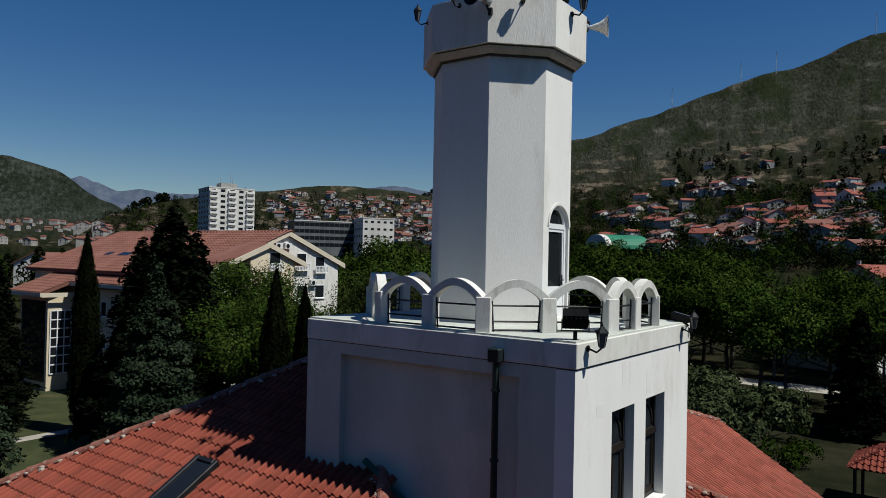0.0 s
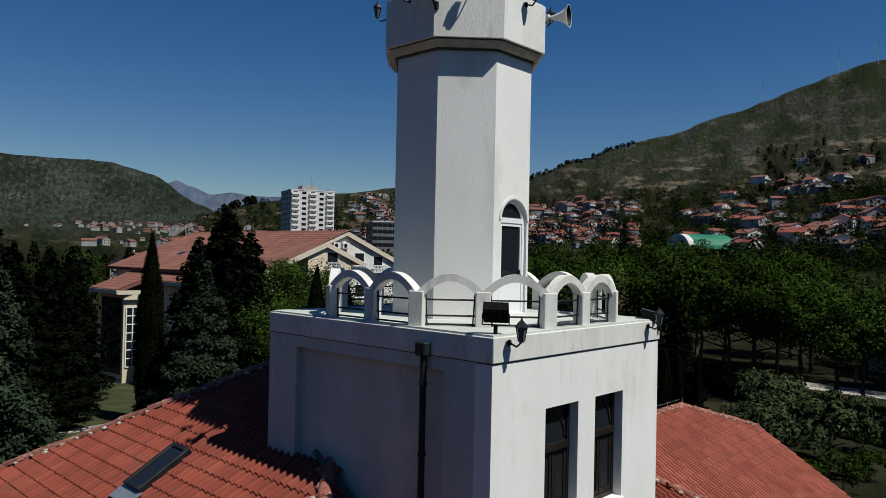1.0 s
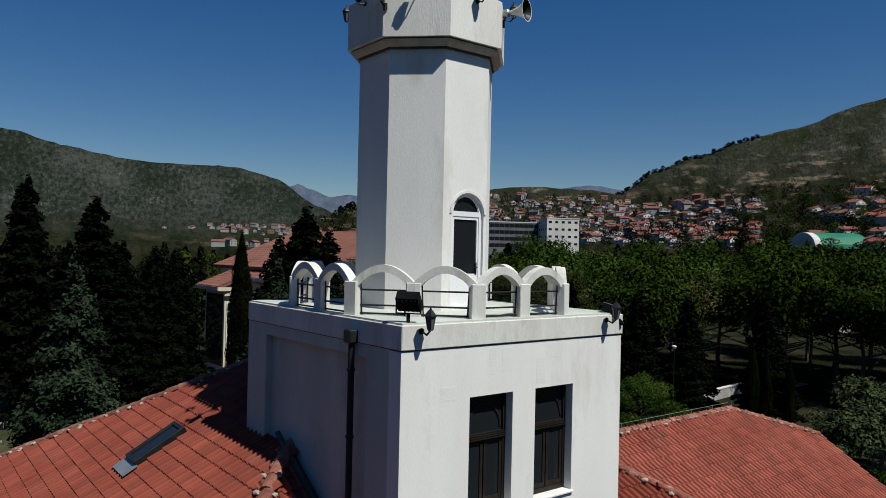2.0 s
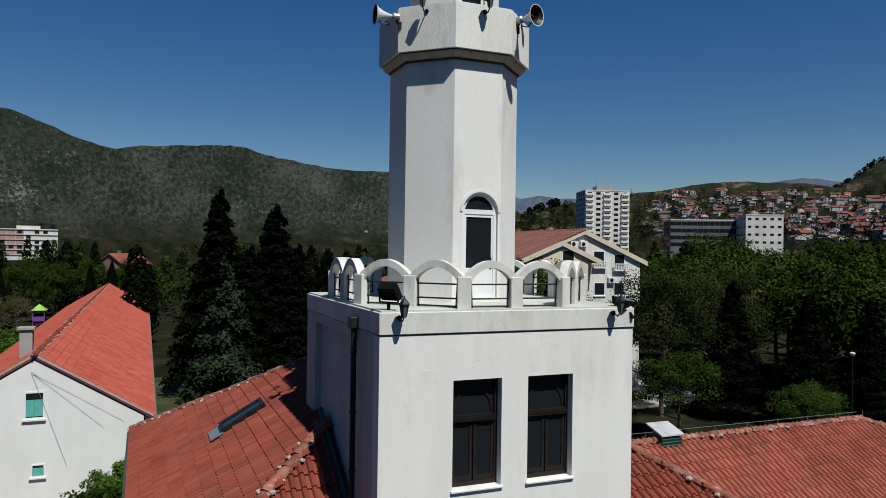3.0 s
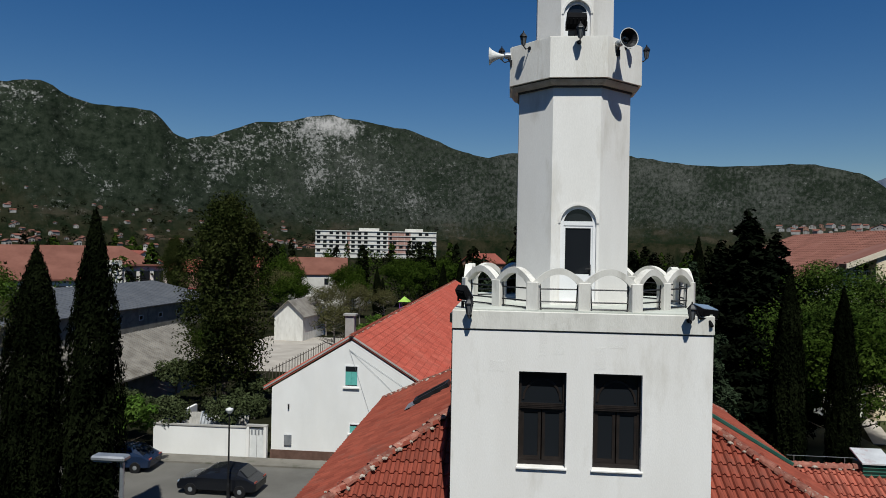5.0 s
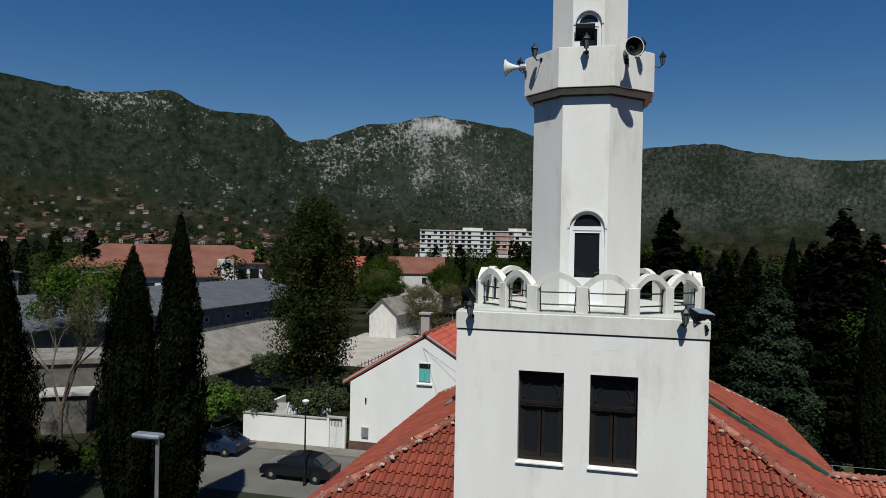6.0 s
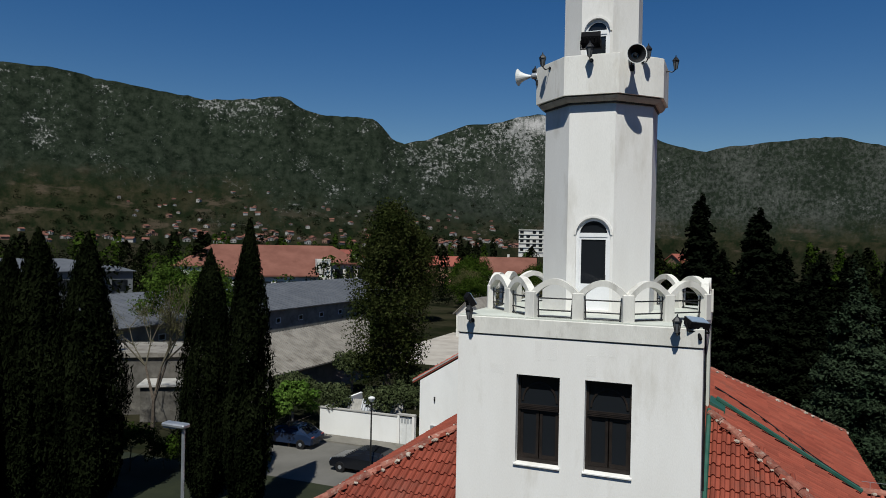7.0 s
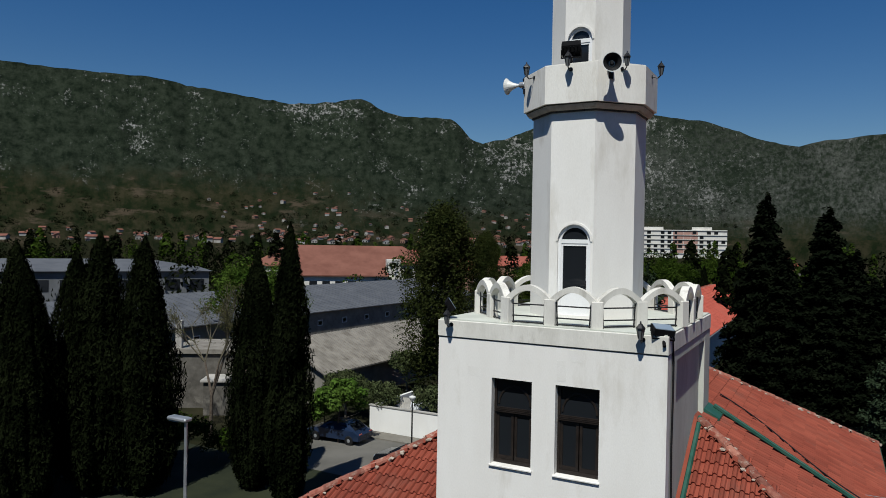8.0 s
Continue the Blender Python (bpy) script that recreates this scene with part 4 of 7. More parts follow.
def lantern(m, first=[None]):
    """A small black four-sided wall lantern on a bracket; the wall is at y = 0."""
    if first[0] is not None:
        return copy_thing(first[0], m)
    l = thing("wall_lantern", "black iron wall lantern on a curved bracket", "lantern", "lanterns on the tower", m=m)
    first[0] = l
    bm = bmesh.new()
    rod(bm, (0, 0.0, 0.0), (0, -0.02, 0.0), 0.055, n=8)
    rod(bm, (0, -0.02, 0), (0, -0.16, -0.05), 0.016, n=6)
    rod(bm, (0, -0.16, -0.05), (0, -0.25, 0.03), 0.016, n=6)
    part("bracket", bm, black_metal, l)
    bm = lathe(bmesh.new(), [(0.045, 0.03), (0.05, 0.06), (0.085, 0.26), (0.09, 0.27)], 6, pose(0, -0.25, 0))
    part("glass_body", bm, lantern_glass, l, "smoky glass body")
    for i in range(6):
        bm = bmesh.new()
        a = 2 * math.pi * i / 6
        rod(bm, (0.05 * math.cos(a), -0.25 + 0.05 * math.sin(a), 0.05), (0.09 * math.cos(a), -0.25 + 0.09 * math.sin(a), 0.27), 0.008, n=4)
        part("glazing_bar", bm, black_metal, l)
    bm = bmesh.new()
    lathe(bm, [(0.11, 0.265), (0.10, 0.29), (0.045, 0.36), (0.02, 0.38), (0.012, 0.43)], 6, pose(0, -0.25, 0))
    part("cap", bm, black_metal, l)
    return l


def horn(m, first=[None]):
    """A grey horn loudspeaker that faces -y; its mount is at the origin."""
    if first[0] is not None:
        return copy_thing(first[0], m)
    h = thing("horn_loudspeaker", "grey reflex horn loudspeaker on the balcony rim", "loudspeaker", "loudspeakers", m=m)
    first[0] = h
    out = [(0.03, 0.0), (0.05, 0.10), (0.09, 0.22), (0.15, 0.33), (0.21, 0.39), (0.225, 0.40)]
    lining = [(0.03, 0.10), (0.08, 0.23), (0.14, 0.34), (0.205, 0.398)]
    bm = lathe(bmesh.new(), out + [(0.21, 0.40), (0.14, 0.335), (0.08, 0.225)], 20, pose(0, -0.12, 0.12, 90, 0, 0))
    part("bell", bm, white_metal, h)
    bm = lathe(bmesh.new(), lining + [(0.2, 0.396), (0.13, 0.33), (0.07, 0.22)], 20, pose(0, -0.12, 0.12, 90, 0, 0))
    part("bell_lining", bm, black_metal, h, "dark inside of the horn")
    bm = lathe(bmesh.new(), [(0.05, 0.16), (0.05, 0.28), (0.03, 0.31)], 12, pose(0, -0.12, 0.12, 90, 0, 0))
    part("throat", bm, black_metal, h)
    bm = lathe(bmesh.new(), [(0.075, -0.14), (0.08, -0.12), (0.08, 0.0), (0.05, 0.03)], 14, pose(0, -0.12, 0.12, 90, 0, 0))
    part("driver", bm, grey_metal, h)
    bm = bmesh.new()
    rod(bm, (0, 0.02, -0.06), (0, -0.1, 0.1), 0.02, n=6)
    box(bm, -0.07, 0.07, -0.005, 0.05, -0.14, 0.0)
    part("bracket", bm, black_metal, h)
    return h


def floodlight(m, first=[None]):
    """A flat floodlight on a U bracket, its pane towards -y and upward."""
    if first[0] is not None:
        return copy_thing(first[0], m)
    f = thing("floodlight", "black metal floodlight on a bracket", "floodlight", "floodlights on the tower", m=m)
    first[0] = f
    tilt = pose(0, -0.05, 0.27, -38, 0, 0)
    bm = bmesh.new()
    prism(bm, [(-0.21, -0.10, 0.15), (-0.21, 0.03, 0.12), (-0.21, 0.06, 0.0), (-0.21, 0.03, -0.12), (-0.21, -0.10, -0.15)], (0.42, 0, 0), tilt)
    part("housing", bm, matt_black, f)
    for i in range(5):
        part("fin", B(-0.17 + i * 0.08, -0.15 + i * 0.08, 0.03, 0.06, -0.1, 0.1, 0, tilt), matt_black, f)
    part("pane", B(-0.19, 0.19, -0.115, -0.102, -0.135, 0.135, 0, tilt), lamp_glass, f, "pale reflector behind glass")
    bm = bmesh.new()
    for s in (-1, 1):
        box(bm, s * 0.225 - 0.008, s * 0.225 + 0.008, -0.07, -0.03, 0.14, 0.29)
    box(bm, -0.233, 0.233, -0.07, -0.03, 0.125, 0.14)
    rod(bm, (0, -0.05, -0.02), (0, -0.05, 0.13), 0.035, n=8)
    part("bracket", bm, matt_black, f)
    return f


for i in range(8):
    lantern(facing(45 * i + TURN, 1.529, 17.84, AX) @ Matrix.Diagonal((0.92, 0.92, 0.92, 1)))
lantern(pose(-2.26, -0.03, 11.86))
lantern(pose(2.11, -0.03, 11.86))
horn(facing(22.5 + TURN, 1.65, 17.73, AX) @ pose(0.30, 0.11, 0, 0, 0, -2))
horn(facing(-67.5 + TURN, 1.65, 17.68, AX) @ pose(0, 0, 0, 0, 0, -26) @ Matrix.Diagonal((0.95, 0.95, 0.95, 1)))
floodlight(facing(TURN - 2, 1.42, 17.99, AX) @ pose(0, 0, 0, 0, 0, 188) @ Matrix.Diagonal((1.05, 1.05, 1.25, 1)))
floodlight(pose(-2.45, 0.08, TOP, 0, 0, 122) @ Matrix.Diagonal((0.85, 0.85, 0.85, 1)))
floodlight(pose(2.52, -0.04, TOP - 0.24, -42, 6, 30) @ Matrix.Diagonal((0.95, 0.95, 0.95, 1)))

# ---- trees ----
def cards(name, pts, outward, size, material, seed, turn=0.9, grain=None, slim=0.32):
    """Many small leaf clumps: one pointed blade at each point, its long side along the grain where one is given."""
    g = np.random.default_rng(seed)
    k = len(pts)
    nrm = outward + turn * g.normal(size=(k, 3))
    nrm /= np.linalg.norm(nrm, axis=1)[:, None] + 1e-9
    if grain is None:
        a = np.cross(nrm, g.normal(size=(k, 3)))
    else:
        a = grain + 0.35 * g.normal(size=(k, 3))
        a -= nrm * (a * nrm).sum(1)[:, None]
    a /= np.linalg.norm(a, axis=1)[:, None] + 1e-9
    b = np.cross(nrm, a)
    s = (size * g.uniform(0.6, 1.3, k))[:, None]
    v = np.empty((k, 3, 3))
    v[:, 0] = pts + a * s * 0.55 + nrm * s * 0.1
    v[:, 1], v[:, 2] = pts - a * s * 0.45 + b * s * slim, pts - a * s * 0.45 - b * s * slim
    me = bpy.data.meshes.new(name)
    me.vertices.add(3 * k)
    me.vertices.foreach_set("co", v.ravel())
    me.loops.add(3 * k)
    me.loops.foreach_set("vertex_index", np.arange(3 * k, dtype=np.int32))
    me.polygons.add(k)
    me.polygons.foreach_set("loop_start", np.arange(0, 3 * k, 3, dtype=np.int32))
    me.update(calc_edges=True)
    me.materials.append(material)
    return me


def lumps(d, seed, freq=1.0):
    return np.array([noise.noise(Vector((p[0] * freq + seed, p[1] * freq, p[2] * freq * 0.7))) for p in d])


def trunk_mesh(bm, h, r, limbs, seed, spread=0.5, start=0.35):
    rt = random.Random(seed)
    last, lr = Vector((0, 0, -0.3)), r
    top = None
    for i in range(1, 7):
        p = Vector((rt.uniform(-0.02, 0.02) * h, rt.uniform(-0.02, 0.02) * h, h * i / 6))
        nr = r * (1 - 0.14 * i)
        rod(bm, last, p, lr, nr, 7)
        last, lr = p, nr
    for i in range(limbs):
        z = h * (start + (0.95 - start) * (i + rt.random()) / max(1, limbs))
        a = rt.uniform(0, 2 * math.pi)
        q = Vector((math.cos(a) * spread * h, math.sin(a) * spread * h, z + 0.35 * spread * h)) * 1.0
        mid = Vector((q.x * 0.5, q.y * 0.5, z + 0.12 * spread * h))
        rod(bm, (0, 0, z - 0.1), mid, r * 0.4, r * 0.25, 5)
        rod(bm, mid, q, r * 0.25, r * 0.08, 5)
    return bm


def tree(name, label, category, group, crown, trunk_bm, trunk_mat, m):
    t = thing(name, label, category, group, m=m)
    part("trunk", trunk_bm, trunk_mat, t)
    c = new("crown", crown)
    c.parent = t
    return t


def cypress_crown(h, r, k, seed, material=None, size=0.22):
    g = np.random.default_rng(seed)
    u = g.beta(1.0, 1.35, k)
    prof = u ** 0.25 * (1 - u ** 1.9) ** 0.85 * 1.2
    ang = g.uniform(0, 2 * np.pi, k)
    pts = np.stack([np.cos(ang), np.sin(ang), u * h / r * 0.5], 1)
    plume = np.stack([np.cos(ang) * 1.6, np.sin(ang) * 1.6, u * h / r * 0.22], 1)
    lump = 1 + 0.34 * lumps(pts, seed, 1.7) + 0.22 * lumps(plume, seed + 9, 3.2) + 0.10 * lumps(pts, seed + 4, 6.0)
    rad = r * prof * lump * (1 - 0.42 * g.random(k) ** 1.6)
    p = np.stack([rad * np.cos(ang), rad * np.sin(ang), 0.25 + u * h + g.normal(0, 0.12, k)], 1)
    o = np.stack([np.cos(ang), np.sin(ang), np.full(k, 0.35)], 1)
    up = np.stack([0.35 * np.cos(ang), 0.35 * np.sin(ang), np.ones(k)], 1)
    return cards("crown", p, o, size, material or cyp_leaf, seed, 0.45, up, 0.17)


def fir_crown(h, r, k, seed, material, size=0.3, droop=0.25):
    g = np.random.default_rng(seed)
    whorls = int(h * 1.7)
    w = np.floor(whorls * (1 - np.sqrt(g.random(k)))).astype(int)
    u = (w + 0.5) / whorls
    nb = 9
    br = g.integers(0, nb, k)
    bend = g.normal(0, 0.28, (whorls, nb))
    long_ = g.uniform(0.55, 1.12, (whorls, nb))
    lift = g.normal(0, 0.45 * h / whorls, (whorls, nb))
    ang = br * 2 * np.pi / nb + w * 0.7 + bend[w, br] + g.normal(0, 0.13, k)
    reach = r * (1 - u) ** 0.8 * long_[w, br] + 0.12
    f = np.sqrt(g.random(k))
    rad = reach * f
    z = h * (0.12 + 0.88 * u) - droop * rad * f + lift[w, br] + g.normal(0, 0.14, k) + 0.12 * h / whorls
    spread = g.normal(0, 0.10, k) * (rad + 0.3)
    p = np.stack([rad * np.cos(ang) - spread * np.sin(ang), rad * np.sin(ang) + spread * np.cos(ang), z], 1)
    o = np.stack([0.5 * np.cos(ang), 0.5 * np.sin(ang), np.full(k, 0.9)], 1)
    return cards("crown", p, o, size, material, seed, 0.6)


def broad_crown(h, r, k, seed, material, size=0.34, base=0.3, blobs=46, open_=0.0):
    g = np.random.default_rng(seed)
    hc, rz = h * (base + 1) / 2, h * (1 - base) / 2
    d = g.normal(size=(blobs, 3))
    d /= np.linalg.norm(d, axis=1)[:, None]
    d[:, 2] = np.where(d[:, 2] < -0.4, -d[:, 2] * 0.5, d[:, 2])
    f = g.uniform(0.5, 0.92, blobs)[:, None]
    c = d * f * np.array([r, r, rz]) + np.array([0, 0, hc])
    br = g.uniform(0.20, 0.36, blobs) * r
    i = g.integers(0, blobs, k)
    q = g.normal(size=(k, 3))
    q /= np.linalg.norm(q, axis=1)[:, None]
    p = c[i] + q * (br[i] * g.uniform(0.55, 1.08, k))[:, None] * np.array([1, 1, 0.8])
    if open_:
        keep = lumps(p, seed, 0.8) > open_ - 0.35
        p, q = p[keep], q[keep]
    return cards("crown", p, q + np.array([0, 0, 0.25]), size, material, seed, 0.38)


def column_crown(h, r, k, seed, material, size=0.28):
    """A tall, loose crown such as a poplar's."""
    g = np.random.default_rng(seed)
    n = 110
    u = g.random(n) ** 0.8
    a = g.uniform(0, 2 * np.pi, n)
    prof = np.sin(np.pi * np.clip(0.12 + 0.86 * u, 0, 1)) ** 0.6
    rr = r * prof * g.uniform(0.2, 0.85, n)
    c = np.stack([rr * np.cos(a), rr * np.sin(a), h * (0.16 + 0.80 * u)], 1)
    br = g.uniform(0.16, 0.36, n) * r * (0.6 + 0.4 * prof)
    i = g.integers(0, n, k)
    q = g.normal(size=(k, 3))
    q /= np.linalg.norm(q, axis=1)[:, None]
    p = c[i] + q * (br[i] * g.random(k) ** 0.4)[:, None] * np.array([1, 1, 2.1])
    return cards("crown", p, q, size, material, seed, 0.9)


def at(x, y, s=1.0, turn=0.0, z=None, sz=None):
    z = ground_height(x, y) if z is None else z
    return pose(x, y, z, 0, 0, turn) @ Matrix.Diagonal((s, s, s if sz is None else sz, 1))


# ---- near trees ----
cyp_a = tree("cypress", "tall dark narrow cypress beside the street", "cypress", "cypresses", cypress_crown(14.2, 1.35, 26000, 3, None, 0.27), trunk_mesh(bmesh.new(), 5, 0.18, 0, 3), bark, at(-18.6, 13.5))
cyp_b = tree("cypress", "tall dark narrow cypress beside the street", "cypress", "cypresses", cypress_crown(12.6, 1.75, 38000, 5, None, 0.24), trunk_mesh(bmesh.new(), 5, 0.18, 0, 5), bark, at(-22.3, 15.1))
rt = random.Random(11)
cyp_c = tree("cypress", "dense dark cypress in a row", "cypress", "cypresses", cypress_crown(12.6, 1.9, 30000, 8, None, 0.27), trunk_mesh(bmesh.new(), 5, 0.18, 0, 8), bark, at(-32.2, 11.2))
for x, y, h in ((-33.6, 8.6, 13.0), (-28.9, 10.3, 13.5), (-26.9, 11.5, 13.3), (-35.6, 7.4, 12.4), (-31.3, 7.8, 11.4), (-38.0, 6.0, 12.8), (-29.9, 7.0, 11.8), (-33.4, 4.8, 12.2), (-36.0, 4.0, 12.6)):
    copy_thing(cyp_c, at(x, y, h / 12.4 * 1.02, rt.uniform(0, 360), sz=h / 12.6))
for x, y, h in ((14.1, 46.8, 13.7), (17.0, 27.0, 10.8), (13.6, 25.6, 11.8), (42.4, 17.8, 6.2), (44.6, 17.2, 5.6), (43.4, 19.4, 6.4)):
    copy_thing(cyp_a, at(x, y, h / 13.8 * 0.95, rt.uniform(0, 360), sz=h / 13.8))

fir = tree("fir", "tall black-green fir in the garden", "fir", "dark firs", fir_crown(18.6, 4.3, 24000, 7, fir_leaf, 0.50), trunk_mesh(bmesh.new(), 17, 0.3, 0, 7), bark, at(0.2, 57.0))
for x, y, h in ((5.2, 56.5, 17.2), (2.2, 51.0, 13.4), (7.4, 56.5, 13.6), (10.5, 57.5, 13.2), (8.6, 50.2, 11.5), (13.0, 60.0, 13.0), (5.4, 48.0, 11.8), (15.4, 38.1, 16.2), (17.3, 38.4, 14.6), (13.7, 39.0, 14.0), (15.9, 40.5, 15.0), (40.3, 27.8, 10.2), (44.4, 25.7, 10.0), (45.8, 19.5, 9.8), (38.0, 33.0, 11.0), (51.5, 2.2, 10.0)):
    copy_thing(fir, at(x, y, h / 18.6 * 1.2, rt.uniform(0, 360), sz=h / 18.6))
spruce = tree("spruce", "broad blue-green spruce on the lawn", "spruce", "blue spruces", fir_crown(12.2, 3.4, 48000, 13, spruce_leaf, 0.2, 0.30), trunk_mesh(bmesh.new(), 11, 0.22, 0, 13), bark, at(-2.7, 22.6))
copy_thing(spruce, at(9.6, 30.6, 1.06, 70, sz=1.02))

broad = tree("broadleaf_tree", "round-crowned green tree with dense leaves", "tree", "round green trees", broad_crown(12.6, 5.2, 95000, 17, leaf_mat("fine_green_leaf", (0.017, 0.034, 0.006), (0.045, 0.070, 0.013)), 0.16, 0.06, 130), trunk_mesh(bmesh.new(), 8, 0.26, 7, 17), bark, at(21.2, 37.5, 1.2, 0, sz=1.0))
broad_2 = tree("broadleaf_tree", "round-crowned green tree with dense leaves", "tree", "round green trees", broad_crown(12.2, 5.4, 15000, 23, crown_leaf, 0.31, 0.26, 70), trunk_mesh(bmesh.new(), 8, 0.26, 7, 23), bark, at(75.0, 27.0, 1.05))
bud = tree("budding_tree", "half-bare tree with brown spring buds", "tree", "", broad_crown(11.5, 3.8, 6000, 29, bud_leaf, 0.22, 0.28, 50), trunk_mesh(bmesh.new(), 9, 0.2, 14, 29, 0.35), bark_pale, at(43.0, 39.0))
broad_3 = tree("broadleaf_tree", "round-crowned green tree with dense leaves", "tree", "round green trees", broad_crown(12.6, 5.6, 15000, 19, broad_leaf, 0.31, 0.24, 66), trunk_mesh(bmesh.new(), 8, 0.26, 7, 19), bark, at(88.0, 36.0, 1.1))
for i, (x, y, h) in enumerate(((57.0, 1.0, 9.6), (60.0, 9.0, 10.6), (62.0, 19.0, 12.0), (57.0, 33.0, 13.4), (61.0, 27.0, 13.0), (52.0, 40.0, 13.2), (69.0, 33.0, 13.8), (63.0, 12.0, 11.4), (64.0, 6.0, 11.0), (66.0, 28.0, 12.8), (72.0, 20.0, 12.2), (70.0, 38.0, 13.4), (62.0, 44.0, 13.6), (48.0, 44.0, 13.2), (55.0, 54.0, 13.8), (80.0, 32.0, 13.6), (84.0, 20.0, 12.6), (68.0, -4.0, 9.8), (78.0, 6.0, 11.6), (88.0, 8.0, 12.2), (92.0, 44.0, 14.2), (78.0, 50.0, 14.2), (66.0, 62.0, 14.0), (44.0, 56.0, 13.4), (96.0, 26.0, 13.6), (64.0, -14.0, 9.4), (80.0, -8.0, 10.8), (92.0, -4.0, 11.6), (58.0, -8.0, 8.8), (104.0, 12.0, 12.8), (50.0, 34.5, 11.8), (66.0, 16.0, 12.0), (66.0, 23.0, 12.6), (79.0, 14.0, 12.2), (82.0, 26.0, 13.2), (61.0, 36.0, 13.4), (73.0, 44.0, 14.0), (57.0, 46.0, 13.6), (86.0, 2.0, 11.4), (95.0, 15.0, 12.6))):
    copy_thing(bud if i % 6 == 3 else (broad_3, broad_2)[i % 2], at(x, y, h / 12.4, rt.uniform(0, 360)))
copy_thing(bud, at(-20.5, 62.0, 0.66, 40))
copy_thing(bud, at(-25.0, 96.0, 0.7, 140))
fresh = tree("young_tree", "small bright green tree beside the garden wall", "tree", "bright green shrubs", broad_crown(5.0, 1.9, 3600, 31, fresh_leaf, 0.25, 0.12, 30), trunk_mesh(bmesh.new(), 3, 0.09, 6, 31), bark, at(-23.6, 24.6))
for x, y, s in ((-7.6, 25.2, 0.6), (-6.2, 26.0, 0.7), (33.0, 41.0, 0.5), (-17.4, 70.0, 0.9), (-18.4, 78.0, 1.0), (-25.5, 25.5, 0.7), (-6.9, 21.0, 0.45), (34.5, 15.0, 0.6), (30.0, 17.5, 0.5), (-19.0, 71.0, 0.9)):
    copy_thing(fresh, at(x, y, s, rt.uniform(0, 360)))
olive = tree("olive_tree", "grey-green olive tree on dry grass", "olive tree", "olive trees", broad_crown(4.6, 2.3, 3600, 37, olive_leaf, 0.25, 0.2, 30), trunk_mesh(bmesh.new(), 3, 0.14, 6, 37), bark_pale, at(37.0, 10.0))
for x, y, s in ((33.0, 12.5, 0.9), (31.0, 9.0, 0.8), (42.0, 7.0, 0.9), (38.5, 6.2, 1.25), (41.0, 9.5, 1.1), (35.5, 8.0, 1.0), (46.0, 12.0, 1.2), (-27.0, 30.0, 0.9), (-23.5, 29.5, 0.8), (-19.6, 30.5, 0.8), (-30.5, 28.0, 0.7)):
    copy_thing(olive, at(x, y, s, rt.uniform(0, 360)))
pop = tree("poplar", "tall loose-leaved poplar behind the garden wall", "poplar", "", column_crown(16.4, 3.9, 56000, 41, mat("poplar_leaf", (0.012, 0.018, 0.005), (0.034, 0.041, 0.012), 0.5, 1.0, 6, 0.0, vary=0.4, spec=0.0), 0.2), trunk_mesh(bmesh.new(), 14, 0.25, 16, 41, 0.14, 0.15), bark, at(-22.5, 37.0))
copy_thing(pop, at(-46.0, 96.0, 0.92, 80))
copy_thing(pop, at(-62.0, 110.0, 0.85, 10))
copy_thing(broad_2, at(-52.0, 47.0, 0.92, 60))


twig_bark = mat("twig_bark", (0.06, 0.052, 0.036), (0.10, 0.088, 0.06), 6, 0.95, 30, 0.3)


def bare_tree(x, y, h, seed):
    t = thing("bare_tree", "nearly leafless tree with fine twigs and olive buds", "tree", "bare trees", m=at(x, y))
    rb = random.Random(seed)
    bm = bmesh.new()
    twigs = bmesh.new()

    def grow(p, d, length, r, depth):
        q = p + d * length
        rod(bm if depth < 2 else twigs, p, q, r, r * 0.62, 6 if depth < 2 else 4)
        if depth == 5:
            return
        for _ in range(3 if depth < 4 else 2):
            nd = (d + Vector((rb.uniform(-0.75, 0.75), rb.uniform(-0.75, 0.75), rb.uniform(-0.1, 0.45)))).normalized()
            grow(q, nd, length * rb.uniform(0.62, 0.82), r * 0.6, depth + 1)

    grow(Vector((0, 0, -0.2)), Vector((0.03, 0, 1)), h * 0.25, h * 0.013, 0)
    part("trunk", bm, bark, t)
    tips = np.array([v.co[:] for v in twigs.verts if v.co.z > h * 0.42])
    tagged(part("twig", twigs, twig_bark, t), kind="stuff")
    g = np.random.default_rng(seed)
    spots = tips[g.integers(0, len(tips), 7000)] + g.normal(0, 0.16, (7000, 3))
    c = new("crown", cards("crown", spots, np.tile((0.0, 0.0, 1.0), (7000, 1)), 0.085, bud_leaf, seed, 1.2))
    c.parent = t
    return t


bare = bare_tree(-31.0, 20.2, 13.4, 5)
copy_thing(bare, at(-19.5, 66.0, 0.8, 120))
copy_thing(bare, at(34.5, 43.0, 0.35, 50))


